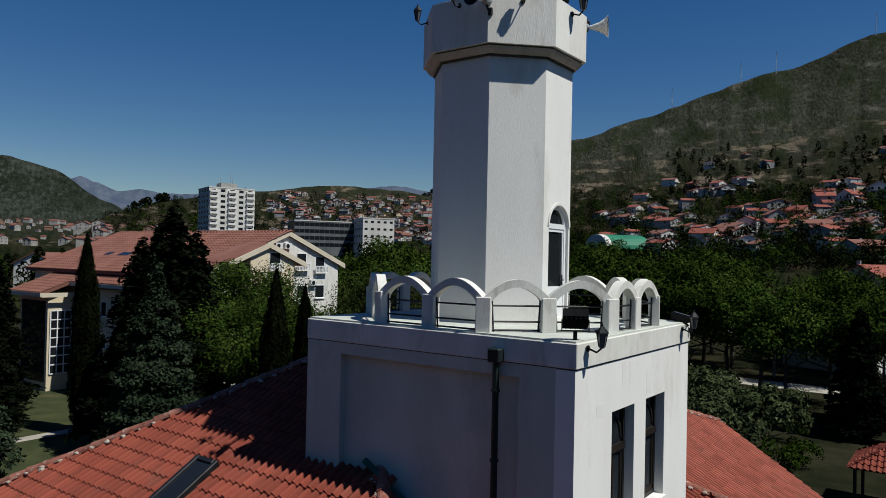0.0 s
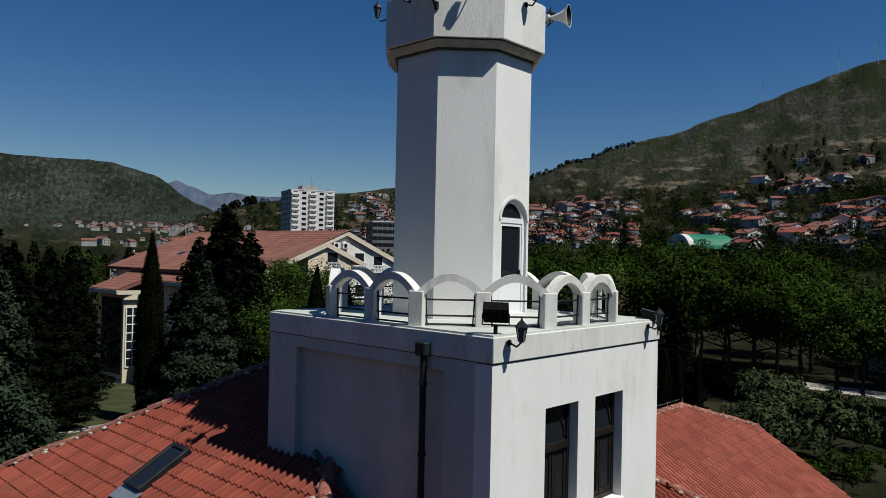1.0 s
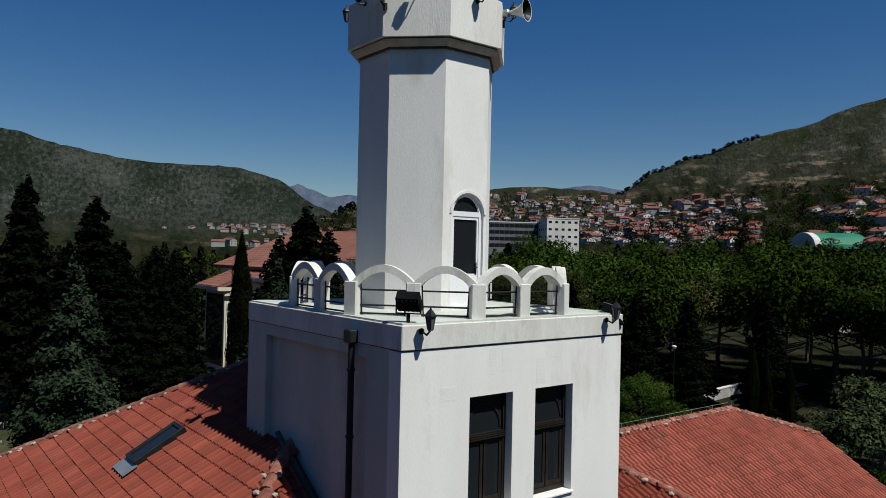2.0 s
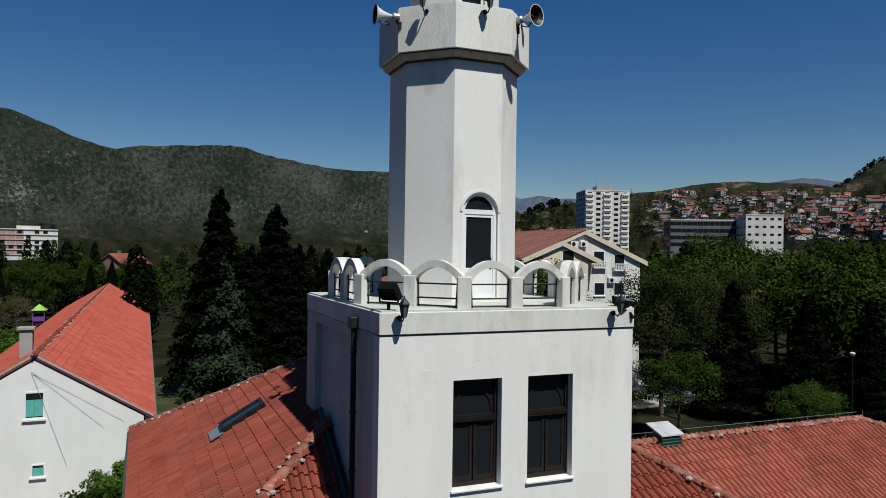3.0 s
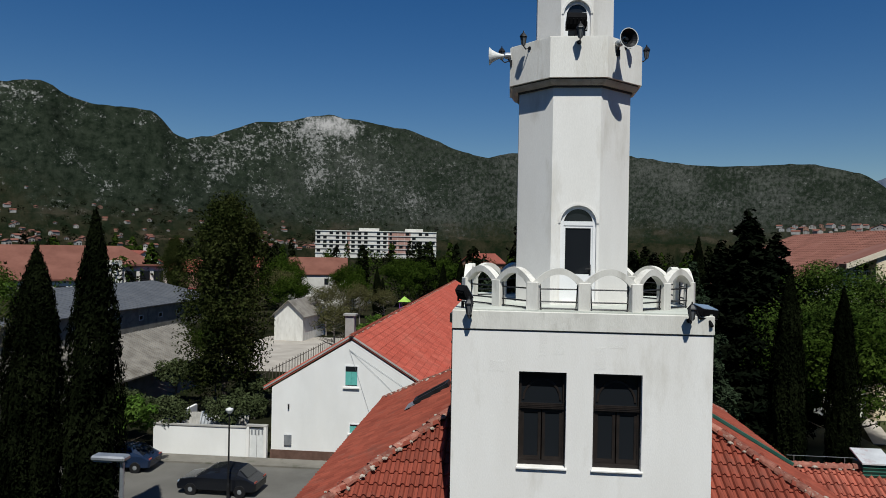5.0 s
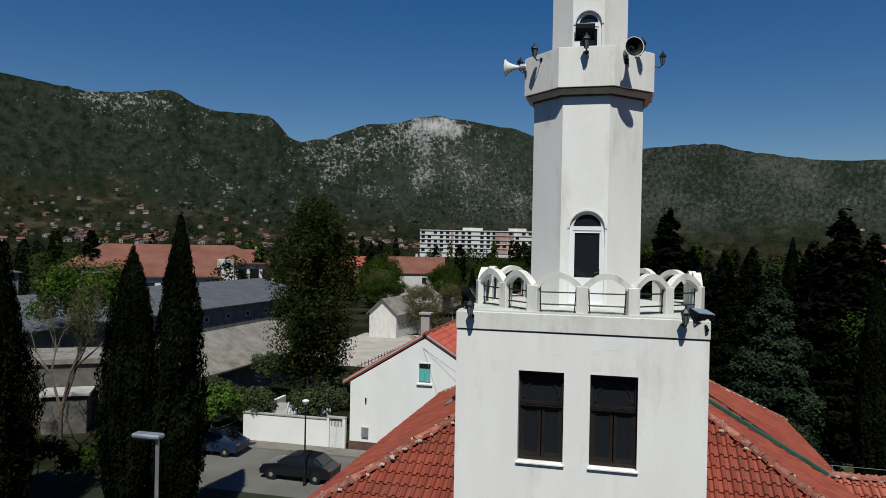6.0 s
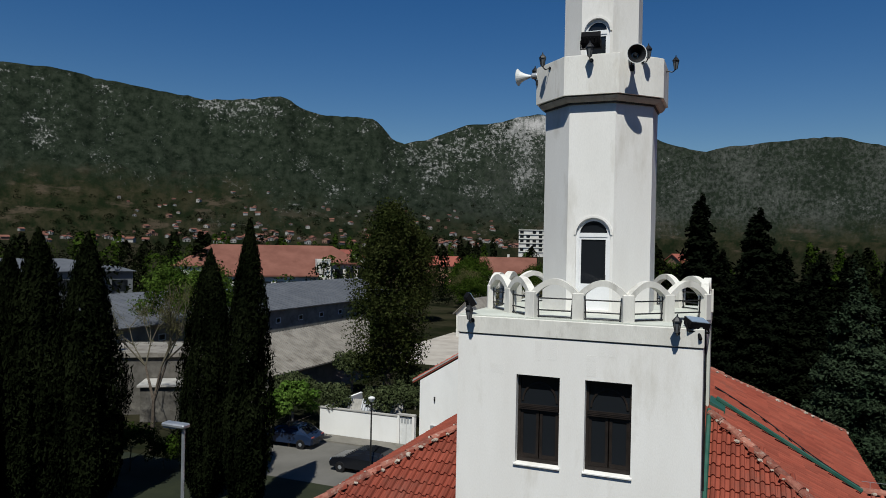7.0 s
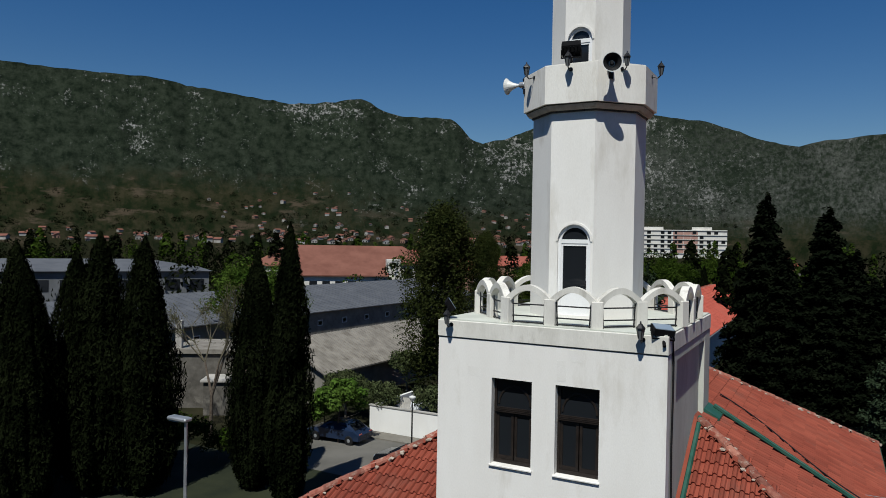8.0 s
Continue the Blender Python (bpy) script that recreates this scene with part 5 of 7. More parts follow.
# ---- houses ----
def window(parent, m, w, h, frame_mat=None, pane_mat=None, sill=True):
    """A window set 6 cm into its wall; the wall's outer face is y = 0, m its middle."""
    win = new("window")
    win.parent = parent
    bm = bmesh.new()
    f = min(0.08, w * 0.12)
    box(bm, -w / 2, -w / 2 + f, -0.03, 0.06, -h / 2, h / 2)
    box(bm, w / 2 - f, w / 2, -0.03, 0.06, -h / 2, h / 2)
    box(bm, -w / 2 + f, w / 2 - f, -0.03, 0.06, h / 2 - f, h / 2)
    box(bm, -w / 2 + f, w / 2 - f, -0.03, 0.06, -h / 2, -h / 2 + f)
    fr = part("frame", bm, frame_mat or white_frame, win)
    pn = part("pane", B(-w / 2 + f, w / 2 - f, -0.006, 0.05, -h / 2 + f, h / 2 - f), pane_mat or glass, win)
    fr.matrix_basis = m
    pn.matrix_basis = m
    if sill:
        s = part("sill", B(-w / 2 - 0.06, w / 2 + 0.06, -0.12, 0.02, -h / 2 - 0.08, -h / 2), plaster, win)
        s.matrix_basis = m
    return win


def gable_house(name, label, w, d, wall_h, roof_h, wall_mat, roof_mat, m, over=0.35, group="", wins=2, floors=1):
    """A plain far house with its ridge along y."""
    h = thing(name, label, "house", group, m=m)
    bm = bmesh.new()
    prism(bm, [(-w / 2, -d / 2, -3), (w / 2, -d / 2, -3), (w / 2, -d / 2, wall_h), (0, -d / 2, wall_h + roof_h), (-w / 2, -d / 2, wall_h)], (0, d, 0))
    part("wall", bm, wall_mat, h)
    bm = bmesh.new()
    k = roof_h / (w / 2)
    prism(bm, [(-w / 2 - over, -d / 2 - over, wall_h - over * k), (0, -d / 2 - over, wall_h + roof_h), (w / 2 + over, -d / 2 - over, wall_h - over * k),
               (w / 2 + over, -d / 2 - over, wall_h - over * k + 0.22), (0, -d / 2 - over, wall_h + roof_h + 0.25), (-w / 2 - over, -d / 2 - over, wall_h - over * k + 0.22)], (0, d + 2 * over, 0))
    part("roof", bm, roof_mat, h)
    bm = bmesh.new()
    box(bm, w * 0.18, w * 0.18 + 0.6, -0.3, 0.3, wall_h + roof_h * 0.4, wall_h + roof_h + 0.9)
    part("chimney", bm, wall_mat, h)
    for fl in range(floors):
        z = wall_h * (fl + 0.55) / floors
        for i in range(wins):
            x = w * ((i + 0.5) / wins - 0.5) * 0.9
            part("window", B(x - 0.55, x + 0.55, -d / 2 - 0.03, -d / 2 + 0.1, z - 0.7, z + 0.7), glass, h)
        for s in (-1, 1):
            for y in (d * 0.15 * s,):
                a, b = sorted((s * (w / 2 - 0.1), s * (w / 2 + 0.03)))
                part("window", B(a, b, y - 0.55, y + 0.55, z - 0.7, z + 0.7), glass, h)
    return h


def build_white_house():
    """The long white house with the bright tile roof beside the street."""
    x0, x1, y0, y1, ze, zr = -16.3, -5.85, 28.5, 106.0, 4.3, 7.55
    xm = (x0 + x1) / 2
    h = thing("white_house", "long white house with bright red tile roof", "house")
    bm = bmesh.new()
    prism(bm, [(x0 + 0.25, y0, 0), (x1 - 0.25, y0, 0), (x1 - 0.25, y0, ze + 0.1), (xm, y0, zr - 0.1), (x0 + 0.25, y0, ze + 0.1)], (0, y1 - y0, 0))
    part("wall", bm, plaster_clean, h)
    part("plinth", B(x0 + 0.2, x1 - 0.2, y0 - 0.04, y0 + 0.02, 0, 0.55), mat("brown_plinth", (0.10, 0.055, 0.04), (0.14, 0.08, 0.06), 3, 0.9), h, "dark brown painted plinth")
    bm = bmesh.new()
    k = (zr - ze) / (xm - x0)
    prism(bm, [(x0 - 0.25, y0 - 0.08, ze - 0.1), (xm, y0 - 0.08, zr), (x1 + 0.25, y0 - 0.08, ze - 0.1), (x1 + 0.25, y0 - 0.08, ze + 0.02), (xm, y0 - 0.08, zr + 0.14), (x0 - 0.25, y0 - 0.08, ze + 0.02)], (0, y1 - y0 + 0.33, 0))
    r = part("roof", bm, tile_new, h, "bright red tile roof")
    kk = math.hypot(xm - x0 + 0.25, zr - ze + 0.1)
    Lr = y1 - y0 + 0.33
    tiled_plane("east", r, (x1 + 0.25, y0 - 0.08, ze + 0.03), (0, 1, 0), (-(xm - x0 + 0.25), 0, zr - ze + 0.1), [(0, 0), (Lr, 0), (Lr, kk), (0, kk)], tile_new, 0.36, 0.46)
    tiled_plane("west", r, (x0 - 0.25, y1 + 0.25, ze + 0.03), (0, -1, 0), (xm - x0 + 0.25, 0, zr - ze + 0.1), [(0, 0), (Lr, 0), (Lr, kk), (0, kk)], tile_new, 0.36, 0.46)
    cap_row(r, (xm, y0 - 0.2, zr + 0.16), (xm, y1, zr + 0.16), 0.5, 0.15, lumps=False)
    bm = bmesh.new()
    for s in (-1, 1):
        xe = x1 + 0.25 if s > 0 else x0 - 0.25
        prism(bm, [(xm, y0 - 0.12, zr + 0.10), (xe, y0 - 0.12, ze), (xe, y0 - 0.12, ze + 0.10), (xm, y0 - 0.12, zr + 0.21)], (0, 0.08, 0))
    part("barge_board", bm, concrete, h, "thin grey verge mortar")
    bm = bmesh.new()
    rod(bm, (x1 + 0.32, y0, ze - 0.02), (x1 + 0.32, y1, ze - 0.02), 0.07, n=6)
    part("gutter", bm, grey_metal, h)
    part("chimney", B(-12.1, -11.5, 31.0, 31.6, 6.4, 8.7, 0.02), concrete, h, "grey concrete chimney")
    part("chimney_cap", B(-12.2, -11.4, 30.9, 31.7, 8.7, 8.82), concrete, h)
    for x, z, w, hh in ((-11.05, 5.25, 0.9, 1.35), (-10.85, 2.05, 0.62, 0.64)):
        win = window(h, pose(x, y0, z), w, hh)
        for s in (-1, 1):
            o = part("shutter", B(-w * 0.2, w * 0.2, -0.035, -0.008, -hh * 0.30, hh * 0.30), turquoise, win, "turquoise shutter leaf")
            o.matrix_basis = pose(x + s * w * 0.205, y0, z - hh * 0.1)
    part("meter_box", B(-15.2, -14.75, y0 - 0.12, y0, 0.9, 1.5), grey_metal, h)
    # service cables on the gable
    bm = bmesh.new()
    a = Vector((-11.2, y0 - 0.06, 6.9))
    for q in ((-9.6, y0 - 0.05, 2.2), (-8.0, y0 - 0.05, 4.0), (-7.0, y0 - 0.05, 4.2), (-10.8, y0 - 0.05, 6.6)):
        rod(bm, a, q, 0.007, n=4)
    part("cable", bm, grey_metal, h)
    part("wall_lamp", B(-15.0, -14.92, y0 - 0.1, y0, 3.1, 3.4), black_metal, h)
    h.matrix_basis = pose(x0, y0, 0, 0, 0, -0.2) @ pose(-x0, -y0, 0)
    return h


build_white_house()


def build_garden_wall():
    w = thing("garden_wall", "white rendered garden wall with a gate", "wall")
    part("wall", B(-23.5, -17.5, 28.1, 28.3, 0, 1.9, 0.02), plaster_clean, w)
    part("coping", B(-23.55, -17.45, 28.05, 28.35, 1.9, 1.97), concrete, w)
    part("wall", B(-23.5, -23.3, 28.3, 34.0, 0, 1.9, 0.02), plaster_clean, w)
    for x in (-17.4, -16.3):
        part("post", B(x - 0.09, x + 0.09, 28.05, 28.35, 0, 2.0, 0.01), plaster, w)
    part("lintel", B(-17.5, -16.2, 28.05, 28.4, 2.0, 2.1), concrete, w)
    g = new("gate")
    g.parent = w
    part("leaf", B(-17.3, -16.86, 28.17, 28.22, 0.05, 1.9), white_metal, g, "white sheet metal gate leaf")
    part("leaf", B(-16.84, -16.4, 28.17, 28.22, 0.05, 1.9), white_metal, g)
    for i in range(4):
        part("slat", B(-17.2 + i * 0.22, -17.12 + i * 0.22, 28.15, 28.168, 1.5, 1.8), grey_metal, g)


build_garden_wall()
lane_wall = thing("lane_wall", "low pale concrete wall beside a lane", "wall", m=pose(55.0, 28.4, 0, 0, 0, 5))
part("wall", B(-5.0, 5.0, -0.14, 0.14, -0.2, 0.95, 0.02), concrete, lane_wall)
part("coping", B(-5.03, 5.03, -0.19, 0.19, 0.95, 1.03), plaster_worn, lane_wall)


def street_lamp(m, h, double=False):
    s = thing("street_lamp", "slim grey street lamp on a steel pole", "street lamp", "street lamps", m=m)
    bm = lathe(bmesh.new(), [(0.09, 0), (0.08, 0.8), (0.05, 0.9), (0.04, h - 0.15)], 10)
    part("pole", bm, grey_metal if double else black_metal, s)
    if double:
        bm = bmesh.new()
        box(bm, -0.55, 0.1, -0.13, 0.13, h - 0.12, h - 0.02, 0.03, pose(0, 0, 0, 0, 0, 0))
        part("head", bm, grey_metal, s, "flat grey lamp head")
        part("lens", B(-0.5, -0.15, -0.1, 0.1, h - 0.135, h - 0.12), lamp_glass, s)
    else:
        bm = lathe(bmesh.new(), [(0.05, h - 0.15), (0.12, h - 0.1), (0.20, h + 0.06), (0.19, h + 0.12), (0.05, h + 0.18)], 12)
        part("head", bm, white_metal, s, "pale round lamp head")
    return s


street_lamp(pose(-15.76, 21.05, 0), 4.6)
street_lamp(pose(-8.44, -2.2, 0), 9.35, True)
street_lamp(pose(41.5, 25.0, 0), 6.0)


def car(m, paint, label, group="parked cars"):
    """A saloon car, its nose towards +x."""
    c = thing("car", label, "car", group, m=m)
    prof = [(-2.15, 0.35), (-2.2, 0.75), (-1.75, 0.95), (-1.2, 1.38), (-0.2, 1.45), (0.45, 1.36), (1.15, 0.95), (2.0, 0.80), (2.18, 0.55), (2.12, 0.32)]
    bm = bmesh.new()
    rows = []
    for y, k, up in ((-0.88, 0.97, 0.80), (-0.72, 1.0, 1.0), (0.72, 1.0, 1.0), (0.88, 0.97, 0.80)):
        rows.append([bm.verts.new((x * k, y if z < 1.0 else y * 0.86, 0.32 + (z - 0.32) * (1.0 if z < 0.96 else up))) for x, z in prof])
    n = len(prof)
    for a, b in zip(rows, rows[1:]):
        for i in range(n):
            bm.faces.new((a[i], a[(i + 1) % n], b[(i + 1) % n], b[i]))
    bm.faces.new(rows[0])
    bm.faces.new(rows[-1][::-1])
    part("body", bm, paint, c)
    bm = bmesh.new()
    prism(bm, [(0.52, -0.60, 1.33), (1.10, -0.66, 0.99), (1.10, 0.66, 0.99), (0.52, 0.60, 1.33)], (0.03, 0, 0.03))
    part("windscreen", bm, glass, c)
    bm = bmesh.new()
    prism(bm, [(-1.25, -0.58, 1.35), (-1.68, -0.64, 1.0), (-1.68, 0.64, 1.0), (-1.25, 0.58, 1.35)], (-0.03, 0, 0.03))
    part("rear_window", bm, glass, c)
    for s in (-1, 1):
        bm = bmesh.new()
        prism(bm, [(-1.3, s * 0.80, 0.98), (0.85, s * 0.80, 0.98), (0.35, s * 0.70, 1.27), (-1.0, s * 0.70, 1.28)], (0, s * 0.02, 0))
        part("side_window", bm, glass, c)
        part("headlight", B(1.95, 2.13, s * 0.62 - 0.17, s * 0.62 + 0.17, 0.6, 0.72, 0.02), lamp_glass, c)
        part("rear_light", B(-2.16, -2.1, s * 0.62 - 0.15, s * 0.62 + 0.15, 0.7, 0.84, 0.01), tile_new, c)
        for x in (-1.35, 1.35):
            w = new("wheel")
            w.parent = c
            part("tyre", lathe(bmesh.new(), [(0.2, -0.1), (0.31, -0.1), (0.33, -0.05), (0.33, 0.05), (0.31, 0.1), (0.2, 0.1)], 18, pose(x, s * 0.82, 0.33, 90)), black_metal, w)
            part("rim", lathe(bmesh.new(), [(0.05, -0.11), (0.2, -0.09), (0.2, 0.09), (0.05, 0.11)], 14, pose(x, s * 0.82, 0.33, 90)), grey_metal, w)
    return c


car(pose(-16.6, 22.3, 0, 0, 0, 178), car_black, "black saloon car parked at the kerb")
car(pose(-24.0, 25.2, 0, 0, 0, 182), car_blue, "dark blue car parked at the kerb")


def build_yards():
    """Street, pavement, lawns and paths round the building."""
    single("road", B(-27.5, -8.2, 19.2, 26.6, -0.3, 0.03), asphalt, "dusty grey asphalt street", "road", "structure")
    single("pavement", B(-27.5, -5.9, 26.6, 28.05, -0.3, 0.13), mat("dusty_paving", (0.14, 0.13, 0.11), (0.20, 0.185, 0.16), 0.5, 0.95, 20, 0.2, stain=(0.05, 0.055, 0.03), stain_scale=0.9), "pale concrete pavement", "pavement", "structure")
    single("road", B(-36.0, -23.8, 58, 86, -0.3, 0.035), paving, "pale gravel yard", "yard", "structure")
    single("lawn", B(-46, -8.2, -12, 19.2, -0.3, 0.02), grass_shaded, "rough grass with the cypresses' shade painted in", "lawn", "structure")
    single("lawn", B(-5.4, 24, 17.5, 66, -0.3, 0.03), grass_mat, "mown garden lawn", "lawn", "structure")
    for x0, x1, y0, y1 in ((0.5, 2.0, 40, 66), (2.0, 18, 47.5, 48.7)):
        single("path", B(x0, x1, y0, y1, -0.2, 0.045), paving, "pale garden path", "path", "structure")
    bm = bmesh.new()
    prism(bm, [(26, 44, 0), (24, 38, 0), (44, 38, 0), (52, 52, 0), (34, 56, 0)], (0, 0, 0.04))
    single("forecourt", bm, paving, "pale paved forecourt", "paving", "structure")
    bm = bmesh.new()
    prism(bm, [(26.5, 41.5, 0.045), (30.5, 39.0, 0.045), (33.5, 47, 0.045), (29, 49, 0.045)], (0, 0, 0.04))
    single("lawn", bm, grass_mat, "dry lawn bed", "lawn", "structure")
    bm = bmesh.new()
    prism(bm, [(46, 30.0, 0), (60, 40.0, 0), (58.8, 42.5, 0), (44.5, 32.5, 0)], (0, 0, 0.05))
    single("road", bm, paving, "pale drive under the trees", "road", "structure")
    bm = bmesh.new()
    prism(bm, [(70, -30, 0), (74.5, -30, 0), (75.5, 22, 0), (71, 22, 0)], (0, 0, 0.06))
    single("road", bm, paving, "pale road beyond the trees", "road", "structure")
    bm = bmesh.new()
    prism(bm, [(58, 27.2, 0), (70, 27.4, 0), (70, 31.4, 0), (60, 31.0, 0)], (0, 0, 0.045))
    single("road", bm, paving, "pale lane beside a low wall", "road", "structure")
    w = thing("boundary_wall", "low white boundary wall", "wall")
    part("wall", B(26, 46, 52.5, 52.75, 0, 1.5), plaster, w)
    f = thing("yard_fence", "rusty iron fence round the yard", "fence")
    for i in range(46):
        y = 42 + i * 1.0
        part("post", B(-23.66, -23.6, y - 0.03, y + 0.03, 0, 1.7), bark, f)
    for z in (0.4, 1.45):
        part("rail", B(-23.65, -23.61, 42, 87, z, z + 0.05), bark, f)
    g = thing("gazebo", "garden gazebo with red tile pyramid roof", "gazebo", m=pose(34.0, -1.5, 0))
    bm = bmesh.new()
    a = [bm.verts.new((2.1 * sx, 2.1 * sy, 2.35)) for sx, sy in ((-1, -1), (1, -1), (1, 1), (-1, 1))]
    b = bm.verts.new((0, 0, 3.7))
    for i in range(4):
        bm.faces.new((a[i], a[(i + 1) % 4], b))
    bm.faces.new(a[::-1])
    rf = part("roof", bm, tile_red, g, "red tile pyramid roof")
    k = math.hypot(2.1, 1.35)
    for i in range(4):
        ang = math.pi / 2 * i
        d = lambda x, y: (x * math.cos(ang) - y * math.sin(ang), x * math.sin(ang) + y * math.cos(ang))  # noqa: E731
        tiled_plane("side", rf, (*d(-2.1, -2.1), 2.36), (*d(1, 0), 0), (*d(0, 2.1), 1.35), [(0, 0), (4.2, 0), (2.1, k)], tile_red, 0.3, 0.4)
    for sx in (-1, 1):
        for sy in (-1, 1):
            part("post", B(sx * 1.8 - 0.08, sx * 1.8 + 0.08, sy * 1.8 - 0.08, sy * 1.8 + 0.08, 0, 2.36), dark_wood, g)
            part("beam", B(-1.9, 1.9, sy * 1.8 - 0.06, sy * 1.8 + 0.06, 2.2, 2.34), dark_wood, g) if sx > 0 else None


build_yards()


def build_villa():
    """The large cream house with the brown tile roof across the garden."""
    v = thing("villa", "large cream house with wide brown tile roof", "house")
    x0, x1, y0, y1, ze = 23.3, 39.4, 46.6, 75.5, 11.3
    xr, zr = 32.7, 15.1
    k = (zr - ze) / (xr - x0)
    bm = bmesh.new()
    prism(bm, [(x0, y0, 0), (x1, y0, 0), (x1, y0, zr - (x1 - xr) * k - 0.1), (xr, y0, zr - 0.15), (x0, y0, ze)], (0, y1 - y0, 0))
    part("wall", bm, plaster_worn, v, "white rendered wall")
    part("bay", B(22.0, 23.3, 48.0, 74.0, 0, 9.7), cream, v)
    part("stair_bay", B(19.6, 22.0, 64.5, 70.0, 0, 8.95), cream, v)
    bm = bmesh.new()
    o, oy = 0.7, 0.25
    zl = lambda x: zr - abs(x - xr) * k  # noqa: E731
    prism(bm, [(x0 - o, y0 - oy, zl(x0 - o)), (xr, y0 - oy, zr), (x1 + o, y0 - oy, zl(x1 + o)), (x1 + o, y0 - oy, zl(x1 + o) + 0.25), (xr, y0 - oy, zr + 0.25), (x0 - o, y0 - oy, zl(x0 - o) + 0.25)], (0, y1 - y0 + o + oy, 0))
    roof = part("roof", bm, tile_far, v, "brown tile roof in wide courses")
    kk = math.hypot(1, k)
    Lr = y1 - y0 + o + oy
    W = xr - x0 + o
    tiled_plane("west", roof, (x0 - o, y1 + o, zl(x0 - o) + 0.26), (0, -1, 0), (1, 0, k), [(0, 0), (Lr, 0), (Lr, W * kk), (0, W * kk)], tile_far, 0.5, 0.62)
    W = x1 + o - xr
    tiled_plane("east", roof, (x1 + o, y0 - oy, zl(x1 + o) + 0.26), (0, 1, 0), (-1, 0, k), [(0, 0), (Lr, 0), (Lr, W * kk), (0, W * kk)], tile_far, 0.5, 0.62)
    bm = bmesh.new()
    prism(bm, [(21.3, 47.0, 9.97), (x0, 47.0, 10.75), (x0, 47.0, 11.0), (21.3, 47.0, 10.2)], (0, 16.9, 0))
    prism(bm, [(18.7, 63.9, 8.95), (x0, 63.9, 10.75), (x0, 63.9, 11.0), (18.7, 63.9, 9.2)], (0, 6.7, 0))
    low = part("bay_roof", bm, tile_far, v)
    kl, ks = math.hypot(4.6, 1.8), math.hypot(2.0, 0.78)
    tiled_plane("low", low, (18.7, 70.6, 9.22), (0, -1, 0), (4.6, 0, 1.8), [(0, 0), (6.7, 0), (6.7, kl), (0, kl)], tile_far, 0.5, 0.62)
    tiled_plane("low", low, (21.3, 63.9, 10.22), (0, -1, 0), (2.0, 0, 0.78), [(0, 0), (16.9, 0), (16.9, ks), (0, ks)], tile_far, 0.5, 0.62)
    part("fascia", B(18.6, 18.72, 63.85, 70.65, 8.85, 9.22), cream_board, v)
    part("fascia", B(21.2, 21.32, 46.95, 63.9, 9.87, 10.22), cream_board, v)
    part("fascia", B(18.72, 22.1, 63.82, 63.9, 8.8, 9.2), cream_board, v)
    bm = bmesh.new()
    for a, b in (((x0 - o, zl(x0 - o)), (xr, zr)), ((xr, zr), (x1 + o, zl(x1 + o)))):
        prism(bm, [(a[0], y0 - oy - 0.06, a[1] - 0.15), (b[0], y0 - oy - 0.06, b[1] - 0.15), (b[0], y0 - oy - 0.06, b[1] + 0.3), (a[0], y0 - oy - 0.06, a[1] + 0.3)], (0, 0.08, 0))
    part("barge_board", bm, cream_board, v, "cream painted verge board")
    # smaller gable in front
    gx, gy, gz, gw = 29.4, 45.3, 13.9, 4.3
    gk = 0.40
    bm = bmesh.new()
    prism(bm, [(gx - 1.9, gy, 0), (gx + 3.0, gy, 0), (gx + 3.0, gy, gz - 3.0 * gk - 0.1), (gx, gy, gz - 0.1), (gx - 1.9, gy, gz - 1.9 * gk - 0.1)], (0, y0 - gy, 0))
    part("wall", bm, cream, v)
    bm = bmesh.new()
    prism(bm, [(gx - gw, gy - 0.23, gz - gw * gk), (gx, gy - 0.23, gz), (gx + gw, gy - 0.23, gz - gw * gk), (gx + gw, gy - 0.23, gz - gw * gk + 0.3), (gx, gy - 0.23, gz + 0.3), (gx - gw, gy - 0.23, gz - gw * gk + 0.3)], (0, 4.0, 0))
    part("gable_roof", bm, tile_far, v)
    bm = bmesh.new()
    for s in (-1, 1):
        prism(bm, [(gx, gy - 0.29, gz - 0.12), (gx + s * gw, gy - 0.29, gz - gw * gk - 0.12), (gx + s * gw, gy - 0.29, gz - gw * gk + 0.34), (gx, gy - 0.29, gz + 0.34)], (0, 0.08, 0))
    part("barge_board", bm, cream_board, v)
    for x, z in ((30.2, 12.75), (30.5, 9.85), (30.5, 6.9), (30.5, 3.9)):
        window(v, pose(x, gy, z), 1.35, 1.3)
    for x, z in ((27.0, 12.0), (34.5, 12.75), (36.9, 12.45), (34.6, 9.7), (36.9, 9.7), (34.6, 6.7), (36.9, 6.7), (34.6, 3.7), (36.9, 3.7)):
        window(v, pose(x, y0, z), 1.3, 1.3)
    for x, z in ((30.2, 11.75), (27.0, 11.3), (34.5, 11.75), (36.9, 11.5)):
        b = new("balcony")
        b.parent = v
        yy = gy if x == 30.2 else y0
        part("slab", B(x - 0.8, x + 0.8, yy - 0.35, yy, z - 0.05, z + 0.05), plaster, b)
        for i in range(9):
            part("baluster", B(x - 0.76 + i * 0.19, x - 0.70 + i * 0.19, yy - 0.33, yy - 0.27, z + 0.05, z + 0.6), white_frame, b)
        part("handrail", B(x - 0.8, x + 0.8, yy - 0.35, yy - 0.25, z + 0.6, z + 0.68), white_frame, b)
    for x, z in ((31.5, 14.0), (32.6, 14.0), (35.9, 10.55)):
        u = thing("air_conditioner", "white air conditioner on the gable wall", "air conditioner", "air conditioners", m=pose(x, y0 - 0.18, z))
        part("case", B(-0.4, 0.4, -0.16, 0.16, -0.28, 0.28, 0.02), white_metal, u)
